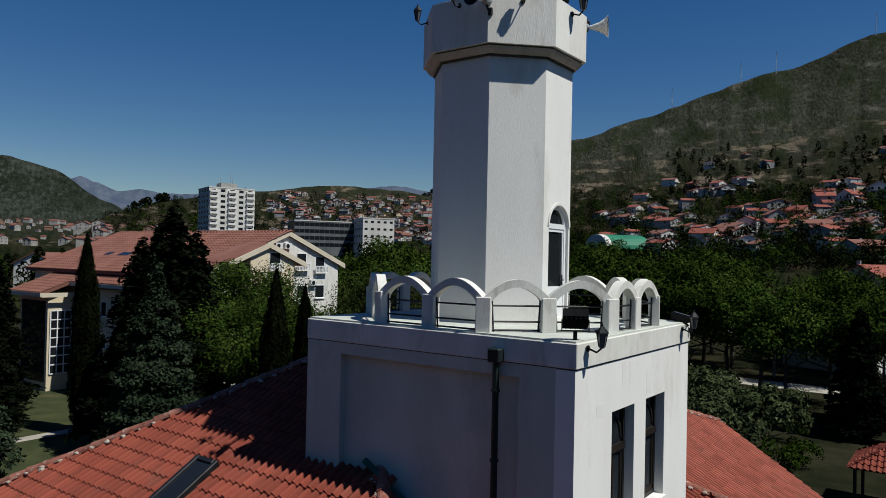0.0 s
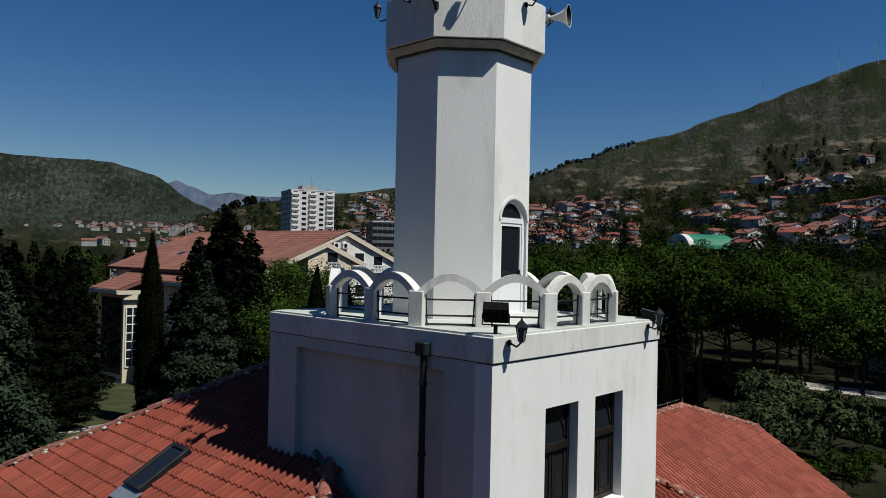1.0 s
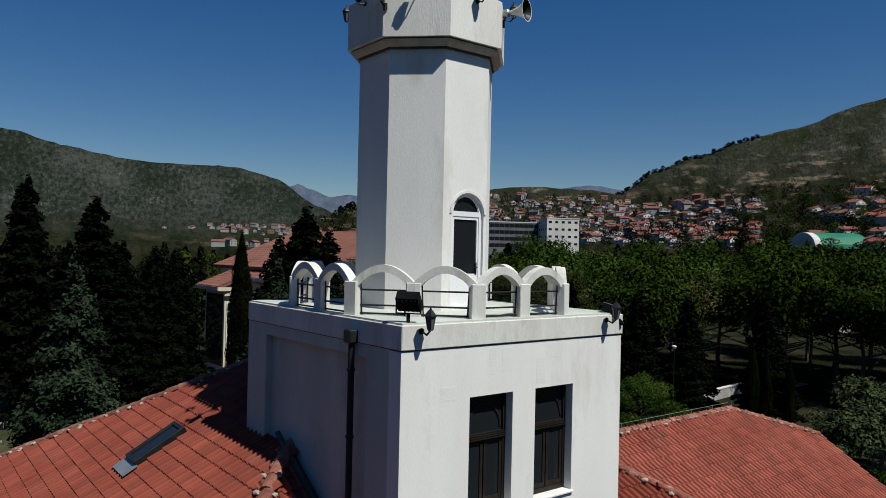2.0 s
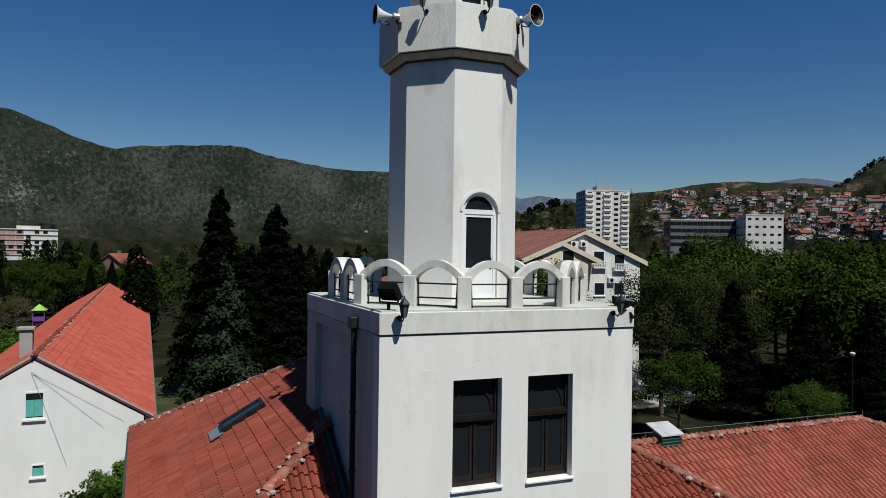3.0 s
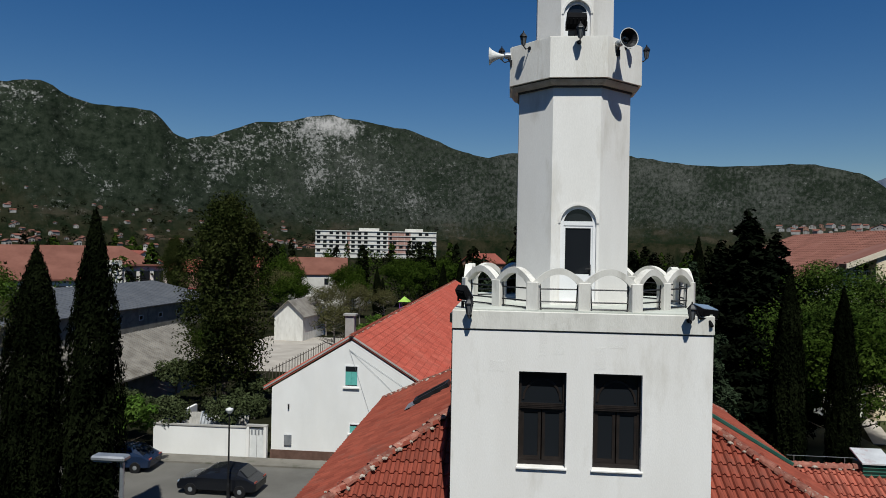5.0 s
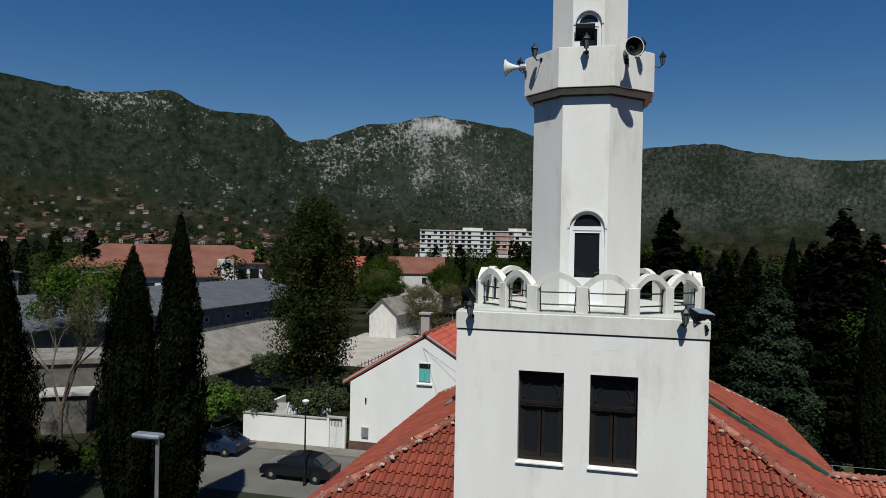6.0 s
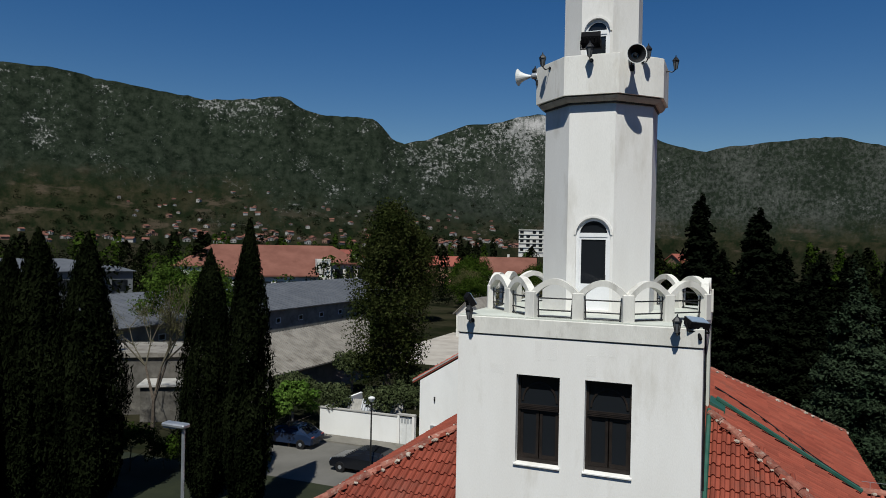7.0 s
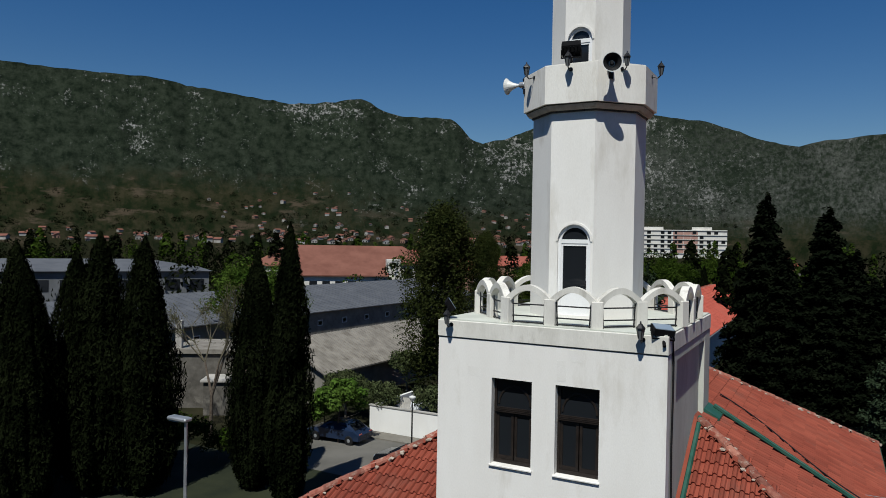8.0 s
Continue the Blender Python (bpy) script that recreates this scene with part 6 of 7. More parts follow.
        part("fan_grille", lathe(bmesh.new(), [(0.2, 0), (0.2, 0.02)], 16, pose(-0.1, -0.162, 0, 90)), black_metal, u)
    # west side windows and the tall stair window of the bay
    for y in (50, 53, 56, 59, 62):
        for z in (7.9, 5.0, 2.2):
            window(v, pose(22.0, y, z, 0, 0, -90), 1.0, 1.4)
    # Dark panel added over the bay's west face in place of its deep shade
    part("side_shade_panel", B(19.57, 19.61, 64.9, 69.7, 0.8, 8.4), glass, v, "dark panel standing in for shade on the bay's side")
    win = new("stair_window")
    win.parent = v
    xa, xb, ya, za, zb = 19.85, 21.75, 64.5, 1.6, 7.5
    part("pane", B(xa, xb, ya - 0.06, ya, za, zb), glass, win)
    for i in range(4):
        x = xa + i * (xb - xa) / 3
        part("mullion", B(x - 0.05, x + 0.05, ya - 0.10, ya - 0.06, za, zb), white_frame, win)
    for i in range(8):
        z = za + i * (zb - za) / 7
        part("transom", B(xa, xb, ya - 0.11, ya - 0.08, z - 0.05, z + 0.05), white_frame, win)
    for i, y in enumerate((45.0, 45.9, 48.5)):
        part("roof_window", B(-0.4, 0.4, -0.5, 0.5, 0.0, 0.1, 0, pose(26.5, y + 18, zl(26.5) + 0.3) @ Matrix.Rotation(-math.atan(k), 4, "Y")), glass, v)


build_villa()


def long_shed(name, label, x0, y0, length, width, wall_h, roof_h, turn, wall_mat, roof_mat, wins=0, ribs=0, hip=False):
    s = thing(name, label, "building", m=pose(x0, y0, 0, 0, 0, turn))
    bm = bmesh.new()
    prism(bm, [(0, 0, 0), (0, width, 0), (0, width, wall_h), (0, width / 2, wall_h + roof_h), (0, 0, wall_h)], (length, 0, 0))
    part("wall", bm, wall_mat, s)
    o = 0.4
    k = roof_h / (width / 2)
    bm = bmesh.new()
    prism(bm, [(-o, -o, wall_h - o * k), (-o, width / 2, wall_h + roof_h), (-o, width + o, wall_h - o * k), (-o, width + o, wall_h - o * k + 0.12), (-o, width / 2, wall_h + roof_h + 0.13), (-o, -o, wall_h - o * k + 0.12)], (length + 2 * o, 0, 0))
    part("roof", bm, roof_mat, s)
    if ribs:
        n = int(length / ribs)
        bm = bmesh.new()
        for i in range(n):
            x = -o + (length + 2 * o) * (i + 0.5) / n
            prism(bm, [(x - 0.04, -o, wall_h - o * k + 0.12), (x + 0.04, -o, wall_h - o * k + 0.12), (x + 0.04, width / 2, wall_h + roof_h + 0.13), (x - 0.04, width / 2, wall_h + roof_h + 0.13)], (0, 0, 0.05))
        tagged(part("roof_ribs", bm, roof_mat, s), kind="stuff")
    for i in range(wins):
        x = length * (i + 0.5) / wins
        window(s, pose(x, 0, wall_h * 0.62), 1.0, 0.75, sill=False)
    return s


long_shed("old_shed", "low shed with weathered fibre-cement roof", -30.9, 32.4, 22.0, 9.5, 2.8, 2.2, 88, old_render, sheet_grey, 0, 0.45)
long_shed("grey_workshop", "long workshop with dark ribbed metal roof", -56.9, 24.0, 82.0, 24.0, 4.0, 2.4, 87, old_render, sheet_dark, 16, 1.2)
long_shed("ruined_shed", "small pale shed with patched roof by the yard", -29.8, 81.5, 9.0, 4.2, 3.6, 1.9, 84, plaster_worn, sheet_grey, 0)


def block(name, label, x, y, turn, w, d, floors, fh, wall_mat, bays, roof_mat=None, pitched=0.0, win=(1.3, 1.4), balcony=False, z=None, group="", rough=None):
    """A storeyed building, its front towards -y, with windows in rows on the front and the sides."""
    z = ground_height(x, y) if z is None else z
    b = thing(name, label, "building", group, m=pose(x, y, z, 0, 0, turn))
    h = floors * fh
    part("wall", B(-w / 2, w / 2, -d / 2, d / 2, -22 if z > 8 else -4, h), wall_mat, b)
    if pitched:
        bm = bmesh.new()
        o = 0.5
        q = [bm.verts.new(p) for p in ((-w / 2 - o, -d / 2 - o, h), (w / 2 + o, -d / 2 - o, h), (w / 2 + o, d / 2 + o, h), (-w / 2 - o, d / 2 + o, h), (-w / 2 + d / 2, 0, h + pitched), (w / 2 - d / 2, 0, h + pitched))]
        for f in ((0, 1, 5, 4), (1, 2, 5), (2, 3, 4, 5), (3, 0, 4), (3, 2, 1, 0)):
            bm.faces.new([q[i] for i in f])
        part("roof", bm, roof_mat or tile_red, b)
    else:
        part("parapet", B(-w / 2 - 0.15, w / 2 + 0.15, -d / 2 - 0.15, d / 2 + 0.15, h, h + 0.5), roof_mat or wall_mat, b)
    for f in range(floors):
        zc = f * fh + fh * 0.55
        for i in range(bays):
            xx = w * ((i + 0.5) / bays - 0.5)
            if rough and rough.random() < 0.28:
                continue
            part("window", B(xx - win[0] / 2, xx + win[0] / 2, -d / 2 - 0.04, -d / 2 + 0.1, zc - win[1] / 2, zc + win[1] / 2), glass, b)
            if balcony and i % 2 == 0:
                part("balcony", B(xx - win[0] * 0.9, xx + win[0] * 0.9, -d / 2 - 1.1, -d / 2, zc - win[1] / 2 - 0.25, zc - win[1] / 2 + 0.75), plaster, b)
        n = max(2, int(bays * d / w))
        for s in (-1, 1):
            for i in range(n):
                yy = d * ((i + 0.5) / n - 0.5)
                a, c = sorted((s * (w / 2 - 0.1), s * (w / 2 + 0.04)))
                part("window", B(a, c, yy - win[0] / 2, yy + win[0] / 2, zc - win[1] / 2, zc + win[1] / 2), glass, b)
    return b


def polar(bearing, r):
    return 1.5 + r * math.sin(radians(bearing)), -10 + r * math.cos(radians(bearing))


white_far = mat("far_white_render", (0.54, 0.52, 0.48), (0.68, 0.66, 0.62), 0.2, 0.9, 2, 0.0, stain=(0.46, 0.43, 0.39), stain_scale=0.1)
far_roof = mat("weathered_red_roof", (0.19, 0.052, 0.037), (0.27, 0.08, 0.056), 0.15, 0.95, 1.5, 0.0, stain=(0.12, 0.05, 0.04), stain_scale=0.1)
pink_far = mat("far_pink_render", (0.34, 0.19, 0.155), (0.40, 0.24, 0.2), 0.2, 0.9, 2, 0.0)
grey_far = mat("far_grey_render", (0.27, 0.265, 0.255), (0.35, 0.345, 0.33), 0.2, 0.9, 2, 0.0)
hall_grey = mat("dark_grey_render", (0.10, 0.105, 0.11), (0.15, 0.155, 0.165), 0.2, 0.9, 2, 0.0)
school_roof = mat("school_roof_tile", (0.14, 0.055, 0.038), (0.19, 0.08, 0.057), 0.3, 0.9, 4, 0.0)
sch = block("red_roof_school", "white school building with long red tile roof", -91.9, 118.6, 38, 41, 15, 2, 3.9, white_far, 13, school_roof, 4.6, z=0)
part("stair_tower", B(8.5, 11.5, -10.5, -7.6, 0, 9.6), white_far, sch, "white stair tower")
part("annex", B(11.5, 20.0, -9.6, -7.6, 0, 8.6), white_far, sch)
part("annex_roof", B(11.4, 20.4, -10.2, -7.4, 8.6, 8.9), school_roof, sch)
for i in range(3):
    part("window", B(12.4 + i * 2.5, 14.2 + i * 2.5, -9.66, -9.5, 5.2, 7.6), glass, sch)
part("porch_canopy", B(15.0, 25.0, -13.0, -9.6, 3.7, 4.1), mat("red_canopy", (0.30, 0.03, 0.03), (0.36, 0.045, 0.04), 1, 0.6), sch, "bright red porch canopy")
for x in (15.3, 24.7):
    part("post", B(x - 0.12, x + 0.12, -12.8, -12.56, 0, 3.7), white_far, sch)
part("wing", B(-12.0, 8.5, -11.0, -7.6, 0, 6.0), white_far, sch)
bm = bmesh.new()
prism(bm, [(-12.6, -11.6, 5.9), (-12.6, -7.5, 8.1), (-12.6, -7.5, 8.35), (-12.6, -11.6, 6.15)], (21.5, 0, 0))
part("wing_roof", bm, school_roof, sch)
for i in range(7):
    part("window", B(-10.6 + i * 2.7, -9.0 + i * 2.7, -11.06, -10.9, 3.3, 4.9), glass, sch)
for b, w, bays, infill in ((-14.8, 22, 5, ()), (-11.8, 36, 8, (0, 7)), (-8.2, 32, 7, (0, 1, 2))):
    gx, gy = polar(b, 515)
    fl = block("unfinished_flats", "unfinished white apartment block with brick infill" if infill else "unfinished white apartment block", gx, gy, -b, w, 14, 5, 3.1, white_far, bays, None, 0, (2.5, 2.0), False, z=8.2, group="unfinished apartment blocks", rough=random.Random(int(w)))
    for f in range(6):
        part("floor_slab", B(-w / 2 - 0.3, w / 2 + 0.3, -7.5, -6.9, f * 3.1 - 0.15, f * 3.1 + 0.12), grey_far, fl)
    for i in infill:
        for f in range(5):
            x = w * ((i + 0.5) / bays - 0.5)
            part("infill_panel", B(x - w / bays * 0.48, x + w / bays * 0.48, -7.025, -6.95, f * 3.1 + 0.3, f * 3.1 + 2.8), pink_far, fl, "raw brick infill")
    if not infill:
        continue
    part("roof_house", B(-w * 0.2, w * 0.2, -4, 4, 15.5, 18), white_far, fl)
# Shade on the hall's walls is painted in as the dark grey render
block("long_hall", "long grey hall behind the cypresses", -93, 50, 54, 40, 16, 2, 4.4, hall_grey, 12, sheet_dark, 1.5, (2.0, 1.6), z=0)
hr = block("tower_block", "white twelve-storey tower block", 213.7, 299.6, -20, 22.7, 19.4, 12, 2.65, white_far, 5, None, 0, (2.2, 1.3), True, z=13.6)
bm = bmesh.new()
box(bm, -4, 4, -4, 4, 32.2, 35)
for i in (-3, 2, 3):
    rod(bm, (i, 0, 35), (i, 0, 41 if i == 2 else 38), 0.12, n=5)
part("roof_house", bm, grey_far, hr)
block("office_building", "dark glazed office block with white end", 258.9, 274.6, -30, 37, 18, 4, 3.5, hall_grey, 14, white_far, 0, (2.52, 1.9), z=17.0)
block("office_building", "white rendered office block", 269.0, 248.8, -30, 17, 16, 4, 3.7, white_far, 5, None, 0, (1.6, 1.1), z=18.0)


def build_dome():
    x, y = polar(65.4, 330)
    z = ground_height(x, y)
    d = thing("sports_dome", "green and white air-supported sports dome", "dome", m=pose(x, y, z + 2, 0, 0, -35) @ Matrix.Diagonal((1.4, 1.4, 1.1, 1)))
    for name, a, b, mt in (("canopy", -8, -6, white_far), ("canopy", -6, 8, mat("green_canopy", (0.015, 0.14, 0.075), (0.022, 0.18, 0.10), 0.2, 0.6))):
        bm = bmesh.new()
        prism(bm, [(a, 7 * math.cos(math.pi * i / 12), 6 * math.sin(math.pi * i / 12)) for i in range(13)], (b - a, 0, 0))
        part(name, bm, mt, d)


build_dome()


# ---- town on the slopes ----
def on_slope(bearing, rise, limit=4000):
    """Where the ground first shows at that rise above the eye's level, seen from the tower."""
    r = 140.0
    while r < limit:
        x, y = polar(bearing, r)
        if math.degrees(math.atan2(ground_height(x, y) - 13.5, r)) >= rise:
            return x, y, r
        r *= 1.02
    return None


kinds = []
brick_far = mat("far_brick", (0.20, 0.115, 0.08), (0.27, 0.16, 0.115), 0.2, 0.9, 2, 0.0)
for i, (w, d, wh, rh, wm, rm, fl) in enumerate((
        (9, 11, 5.6, 2.4, white_far, far_roof, 2), (8, 10, 3.4, 2.2, cream, far_roof, 1), (10, 9, 6.2, 2.0, white_far, far_roof, 2), (9, 12, 5.8, 2.6, grey_far, tile_far, 2),
        (8, 9, 5.6, 2.4, brick_far, far_roof, 2), (11, 9, 8.4, 2.4, grey_far, far_roof, 3), (9, 10, 6.0, 2.8, white_far, far_roof, 2), (10, 12, 6.0, 2.6, white_far, tile_far, 2))):
    x, y, r = on_slope(72 + i * 1.7, 1.2 + 0.5 * i)
    hs = gable_house("hillside_house", "small house with red tile roof on the slope", w, d, wh, rh, wm, rm, at(x, y, 1, 40 * i), group="hillside houses", wins=3 if w > 9 else 2, floors=fl)
    if fl > 1:
        # open balcony across the gable, and a lower side wing under its own roof
        z = wh * 0.5
        part("balcony", B(-w / 2, w / 2, -d / 2 - 1.3, -d / 2, z - 0.15, z), wm, hs)
        part("railing", B(-w / 2, w / 2, -d / 2 - 1.3, -d / 2 - 1.2, z, z + 0.85), white_far if i % 2 else grey_far, hs)
    if i in (0, 3, 5, 6):
        s_ = 1 if i != 3 else -1
        part("side_wing", B(*sorted((s_ * w / 2, s_ * (w / 2 + 4))), -d / 4, d / 3, -3, wh * 0.55), wm, hs)
        bm = bmesh.new()
        xe, xi = s_ * (w / 2 + 4.4), s_ * w / 2
        prism(bm, [(xe, -d / 4 - 0.3, wh * 0.52), (xi, -d / 4 - 0.3, wh * 0.75), (xi, -d / 4 - 0.3, wh * 0.75 + 0.2), (xe, -d / 4 - 0.3, wh * 0.52 + 0.2)], (0, d * 7 / 12 + 0.6, 0))
        part("wing_roof", bm, rm, hs)
    kinds.append(hs)
rh_ = random.Random(21)


def scatter(count, b0, b1, e0, e1, lim=4000, grow=(0.9, 1.25)):
    done = []
    tries = 0
    while len(done) < count and tries < count * 30:
        tries += 1
        spot = on_slope(rh_.uniform(b0, b1), e0 + (e1 - e0) * rh_.random() ** 1.3, lim)
        if spot is None or any((spot[0] - q[0]) ** 2 + (spot[1] - q[1]) ** 2 < 13.0 ** 2 for q in done):
            continue
        done.append(spot)
        s = rh_.uniform(*grow)
        copy_thing(rh_.choice(kinds), at(spot[0], spot[1], s * 1.1, rh_.choice((-25, -45, -10, -60, 40)) + rh_.uniform(-12, 12), sz=s * 0.78))


def distant_town():
    """The many small houses at the foot of the western mountains, joined."""
    rd = random.Random(33)
    verts, faces, slots = [], [], []
    spots = []
    for count, b0, b1, e0, e1, g0, g1 in ((150, -64, -14, -0.45, 0.35, 0.3, 0.6), (85, -46, -18, 0.2, 2.6, 0.35, 0.7), (8, -50, -34, 2.2, 4.0, 0.35, 0.6), (40, 16, 33, 0.2, 1.7, 0.6, 1.1), (60, 19.5, 27, 1.3, 1.85, 0.8, 1.4), (190, 39, 61, 1.2, 4.7, 0.5, 0.85)):
        for _ in range(count):
            spot = on_slope(rd.uniform(b0, b1), e0 + (e1 - e0) * rd.random() ** 1.4, 2900)
            if spot is None or any((spot[0] - q[0]) ** 2 + (spot[1] - q[1]) ** 2 < 200 for q in spots):
                continue
            spots.append(spot)
            x, y, _r = spot
            k = rd.uniform(g0, g1)
            w, d, h, rh = 5.0 * k, rd.uniform(4.5, 8) * k, rd.uniform(3.5, 7) * k, 2.2 * k
            m = at(x, y, 1.0, rd.uniform(-70, 70))
            kind = rd.choice((0, 0, 0, 1, 2))
            base = len(verts)
            verts.extend((m @ Vector(p))[:] for p in ((-w, -d, -6), (w, -d, -6), (w, d, -6), (-w, d, -6), (-w, -d, h), (w, -d, h), (w, d, h), (-w, d, h), (0, -d, h + rh), (0, d, h + rh)))
            for f in ((0, 1, 5, 8, 4), (2, 3, 7, 9, 6), (1, 2, 6, 5), (3, 0, 4, 7)):
                faces.append(tuple(base + i for i in f))
                slots.append(kind)
            o = 0.5
            base = len(verts)
            verts.extend((m @ Vector(p))[:] for p in ((-w - o, -d - o, h - 0.3), (0, -d - o, h + rh + 0.1), (w + o, -d - o, h - 0.3), (-w - o, d + o, h - 0.3), (0, d + o, h + rh + 0.1), (w + o, d + o, h - 0.3),
                                                      (-w - o, -d - o, h - 0.05), (0, -d - o, h + rh + 0.4), (w + o, -d - o, h - 0.05), (-w - o, d + o, h - 0.05), (0, d + o, h + rh + 0.4), (w + o, d + o, h - 0.05)))
            for f in ((6, 7, 10, 9), (7, 8, 11, 10), (0, 3, 4, 1), (1, 4, 5, 2), (0, 1, 7, 6), (1, 2, 8, 7), (3, 9, 10, 4), (4, 10, 11, 5), (0, 6, 9, 3), (2, 5, 11, 8)):
                faces.append(tuple(base + i for i in f))
                slots.append(3)
            for fl in range(2 if h > 4.5 else 1):
                for i in (-0.5, 0.5):
                    base = len(verts)
                    zc = h * (0.3 + 0.45 * fl)
                    verts.extend((m @ Vector((w * i + a * 0.6, -d - 0.06, zc + c * 0.7)))[:] for a, c in ((-1, -1), (1, -1), (1, 1), (-1, 1)))
                    faces.append((base, base + 1, base + 2, base + 3))
                    slots.append(4)
    me = raw("distant_houses", verts, faces, mat("dull_pale_render", (0.24, 0.225, 0.205), (0.40, 0.38, 0.35), 0.2, 0.9, 2, 0.0))
    for mt in (grey_far, brick_far, school_roof, glass):
        me.materials.append(mt)
    me.polygons.foreach_set("material_index", np.array(slots, dtype=np.int32))
    tagged(new("distant_houses", me), "tiny pale houses with red roofs at the mountain foot", "houses", kind="stuff")


distant_town()
scatter(30, 64, 94, 0.3, 2.2, grow=(0.8, 1.05))
scatter(48, 64, 94, 2.0, 6.0, grow=(0.75, 1.05))
scatter(12, 72, 94, 5.6, 8.2, grow=(0.65, 0.9))
scatter(148, 39, 61, 1.0, 4.6, 1400, (0.55, 0.95))
for b, r, s in ((-26, 190, 1.1), (-30, 205, 1.2), (-22, 220, 1.1), (-3, 250, 1.3), (24, 240, 1.3), (27, 260, 1.3), (30, 230, 1.2), (21.5, 270, 1.3), (50, 210, 1.1), (53, 190, 1.0), (60, 200, 1.0), (62.5, 150, 1.0), (70, 140, 1.0), (76, 120, 1.0), (85, 130, 1.1)):
    gx, gy = polar(b, r)
    copy_thing(rh_.choice(kinds), at(gx, gy, s, rh_.uniform(0, 180)))


# ---- woods in the distance ----
def far_woods():
    g = np.random.default_rng(77)
    groups = {"dark": [], "light": []}

    def clump(x, y, h, r, k, kind, narrow=False, leaf=0.13):
        z = ground_height(x, y)
        u = g.random(k)
        a = g.uniform(0, 2 * np.pi, k)
        rad = r * (np.sqrt(u) * (1 - u) ** 0.6 * 1.9 if narrow else np.sin(np.pi * np.clip(u * 0.85 + 0.15, 0, 1)) ** 0.6) * g.uniform(0.6, 1.1, k)
        groups[kind].append((np.stack([x + rad * np.cos(a), y + rad * np.sin(a), z + 0.08 * h + u * h], 1), np.stack([np.cos(a), np.sin(a), u], 1), h * leaf / 0.13))

    for _ in range(520):
        b, r = g.uniform(-66, 60), 85 + 330 * g.random() ** 1.1
        x, y = polar(b, r)
        if abs(x + 88) < 26 and abs(y - 150) < 16 or (-70 < x < 4 and 215 < y < 250) or (-72 < x < -14 and y < 125):
            continue
        n = g.random() < 0.35
        clump(x, y, g.uniform(8, 14) if n else g.uniform(5, 10), g.uniform(1.6, 2.4) if n else g.uniform(2.5, 4.5), 420 if r < 230 else 150, "dark" if g.random() < 0.6 else "light", n, 0.075 if r < 230 else 0.13)
    for _ in range(900):
        b = g.uniform(56, 96)
        spot = on_slope(b, g.uniform(-0.6, 5.5))
        if spot:
            clump(spot[0], spot[1], g.uniform(3, 8), g.uniform(1.6, 3.8), 60, "dark" if g.random() < 0.6 else "light", g.random() < 0.3)
    for _ in range(950):
        spot = on_slope(g.uniform(60, 96), g.uniform(-0.8, 5.0))
        if spot:
            clump(spot[0], spot[1], g.uniform(4, 9), g.uniform(2.5, 5.0), 200, "dark" if g.random() < 0.65 else "light", g.random() < 0.2, 0.10)
    for _ in range(320):
        spot = on_slope(g.uniform(36, 60), g.uniform(0.4, 4.5), 1500)
        if spot:
            clump(spot[0], spot[1], g.uniform(6, 12), g.uniform(2, 4.5), 60, "dark", g.random() < 0.4)
    for i in range(90):
        b = 51.0 + 10.4 * (i + g.uniform(-1.2, 1.2)) / 90
        x, y = polar(b, 1160 + g.uniform(-30, 15))
        clump(x, y, g.uniform(2.5, 6.5), g.uniform(2.0, 4.4), 90, "dark", leaf=0.34)
    for b in (29.3, 29.9, 30.2, 31.0, 31.4):
        x, y = polar(b, 1000)
        clump(x, y, g.uniform(9, 13), g.uniform(5, 7), 170, "dark", leaf=0.34)
    for _ in range(260):
        spot = on_slope(g.uniform(26, 34.5), g.uniform(1.2, 3.9), 1500)
        if spot:
            clump(spot[0], spot[1], g.uniform(3, 8), g.uniform(2.5, 5.5), 50, "dark" if g.random() < 0.55 else "light", leaf=0.26)
    for i in range(170):
        spot = on_slope(g.uniform(70, 92), g.uniform(5.0, 8.6))
        if spot:
            clump(spot[0], spot[1], g.uniform(4, 8), g.uniform(1.5, 3), 70, "dark", g.random() < 0.4, 0.22)
    for _ in range(420):
        spot = on_slope(g.uniform(-64, -6), g.uniform(-0.2, 3.2), 3000)
        if spot:
            clump(spot[0], spot[1], g.uniform(3, 8), g.uniform(4, 9), 55, "dark", leaf=0.3)
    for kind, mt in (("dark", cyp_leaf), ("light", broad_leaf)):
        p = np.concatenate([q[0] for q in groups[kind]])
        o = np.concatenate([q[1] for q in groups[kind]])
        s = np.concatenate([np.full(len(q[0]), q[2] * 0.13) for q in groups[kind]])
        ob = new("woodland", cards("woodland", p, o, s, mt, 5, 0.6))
        tagged(ob, "dark evergreen woodland on valley and slopes" if kind == "dark" else "leafy green woodland on valley and slopes", "woods", kind="stuff")


far_woods()


# ---- masts on the eastern crest ----
for b, dr in ((70.6, 0), (75.5, 10), (77.9, -5), (84.2, 5), (84.9, 0)):
    gx, gy = polar(b, 1130 + dr)
    mst = thing("radio_mast", "thin lattice mast on the ridge", "mast", "masts on the ridge", m=pose(gx, gy, ground_height(gx, gy)))
    bm = bmesh.new()
    for i in range(3):
        a = 2 * math.pi * i / 3
        rod(bm, (1.2 * math.cos(a), 1.2 * math.sin(a), 0), (0.2 * math.cos(a), 0.2 * math.sin(a), 34), 0.14, n=4)
    for z in range(3, 33, 3):
        rod(bm, (-1.0 + z * 0.03, 0, z), (1.0 - z * 0.03, 0, z + 1.5), 0.1, n=4)
    part("lattice", bm, grey_metal, mst)

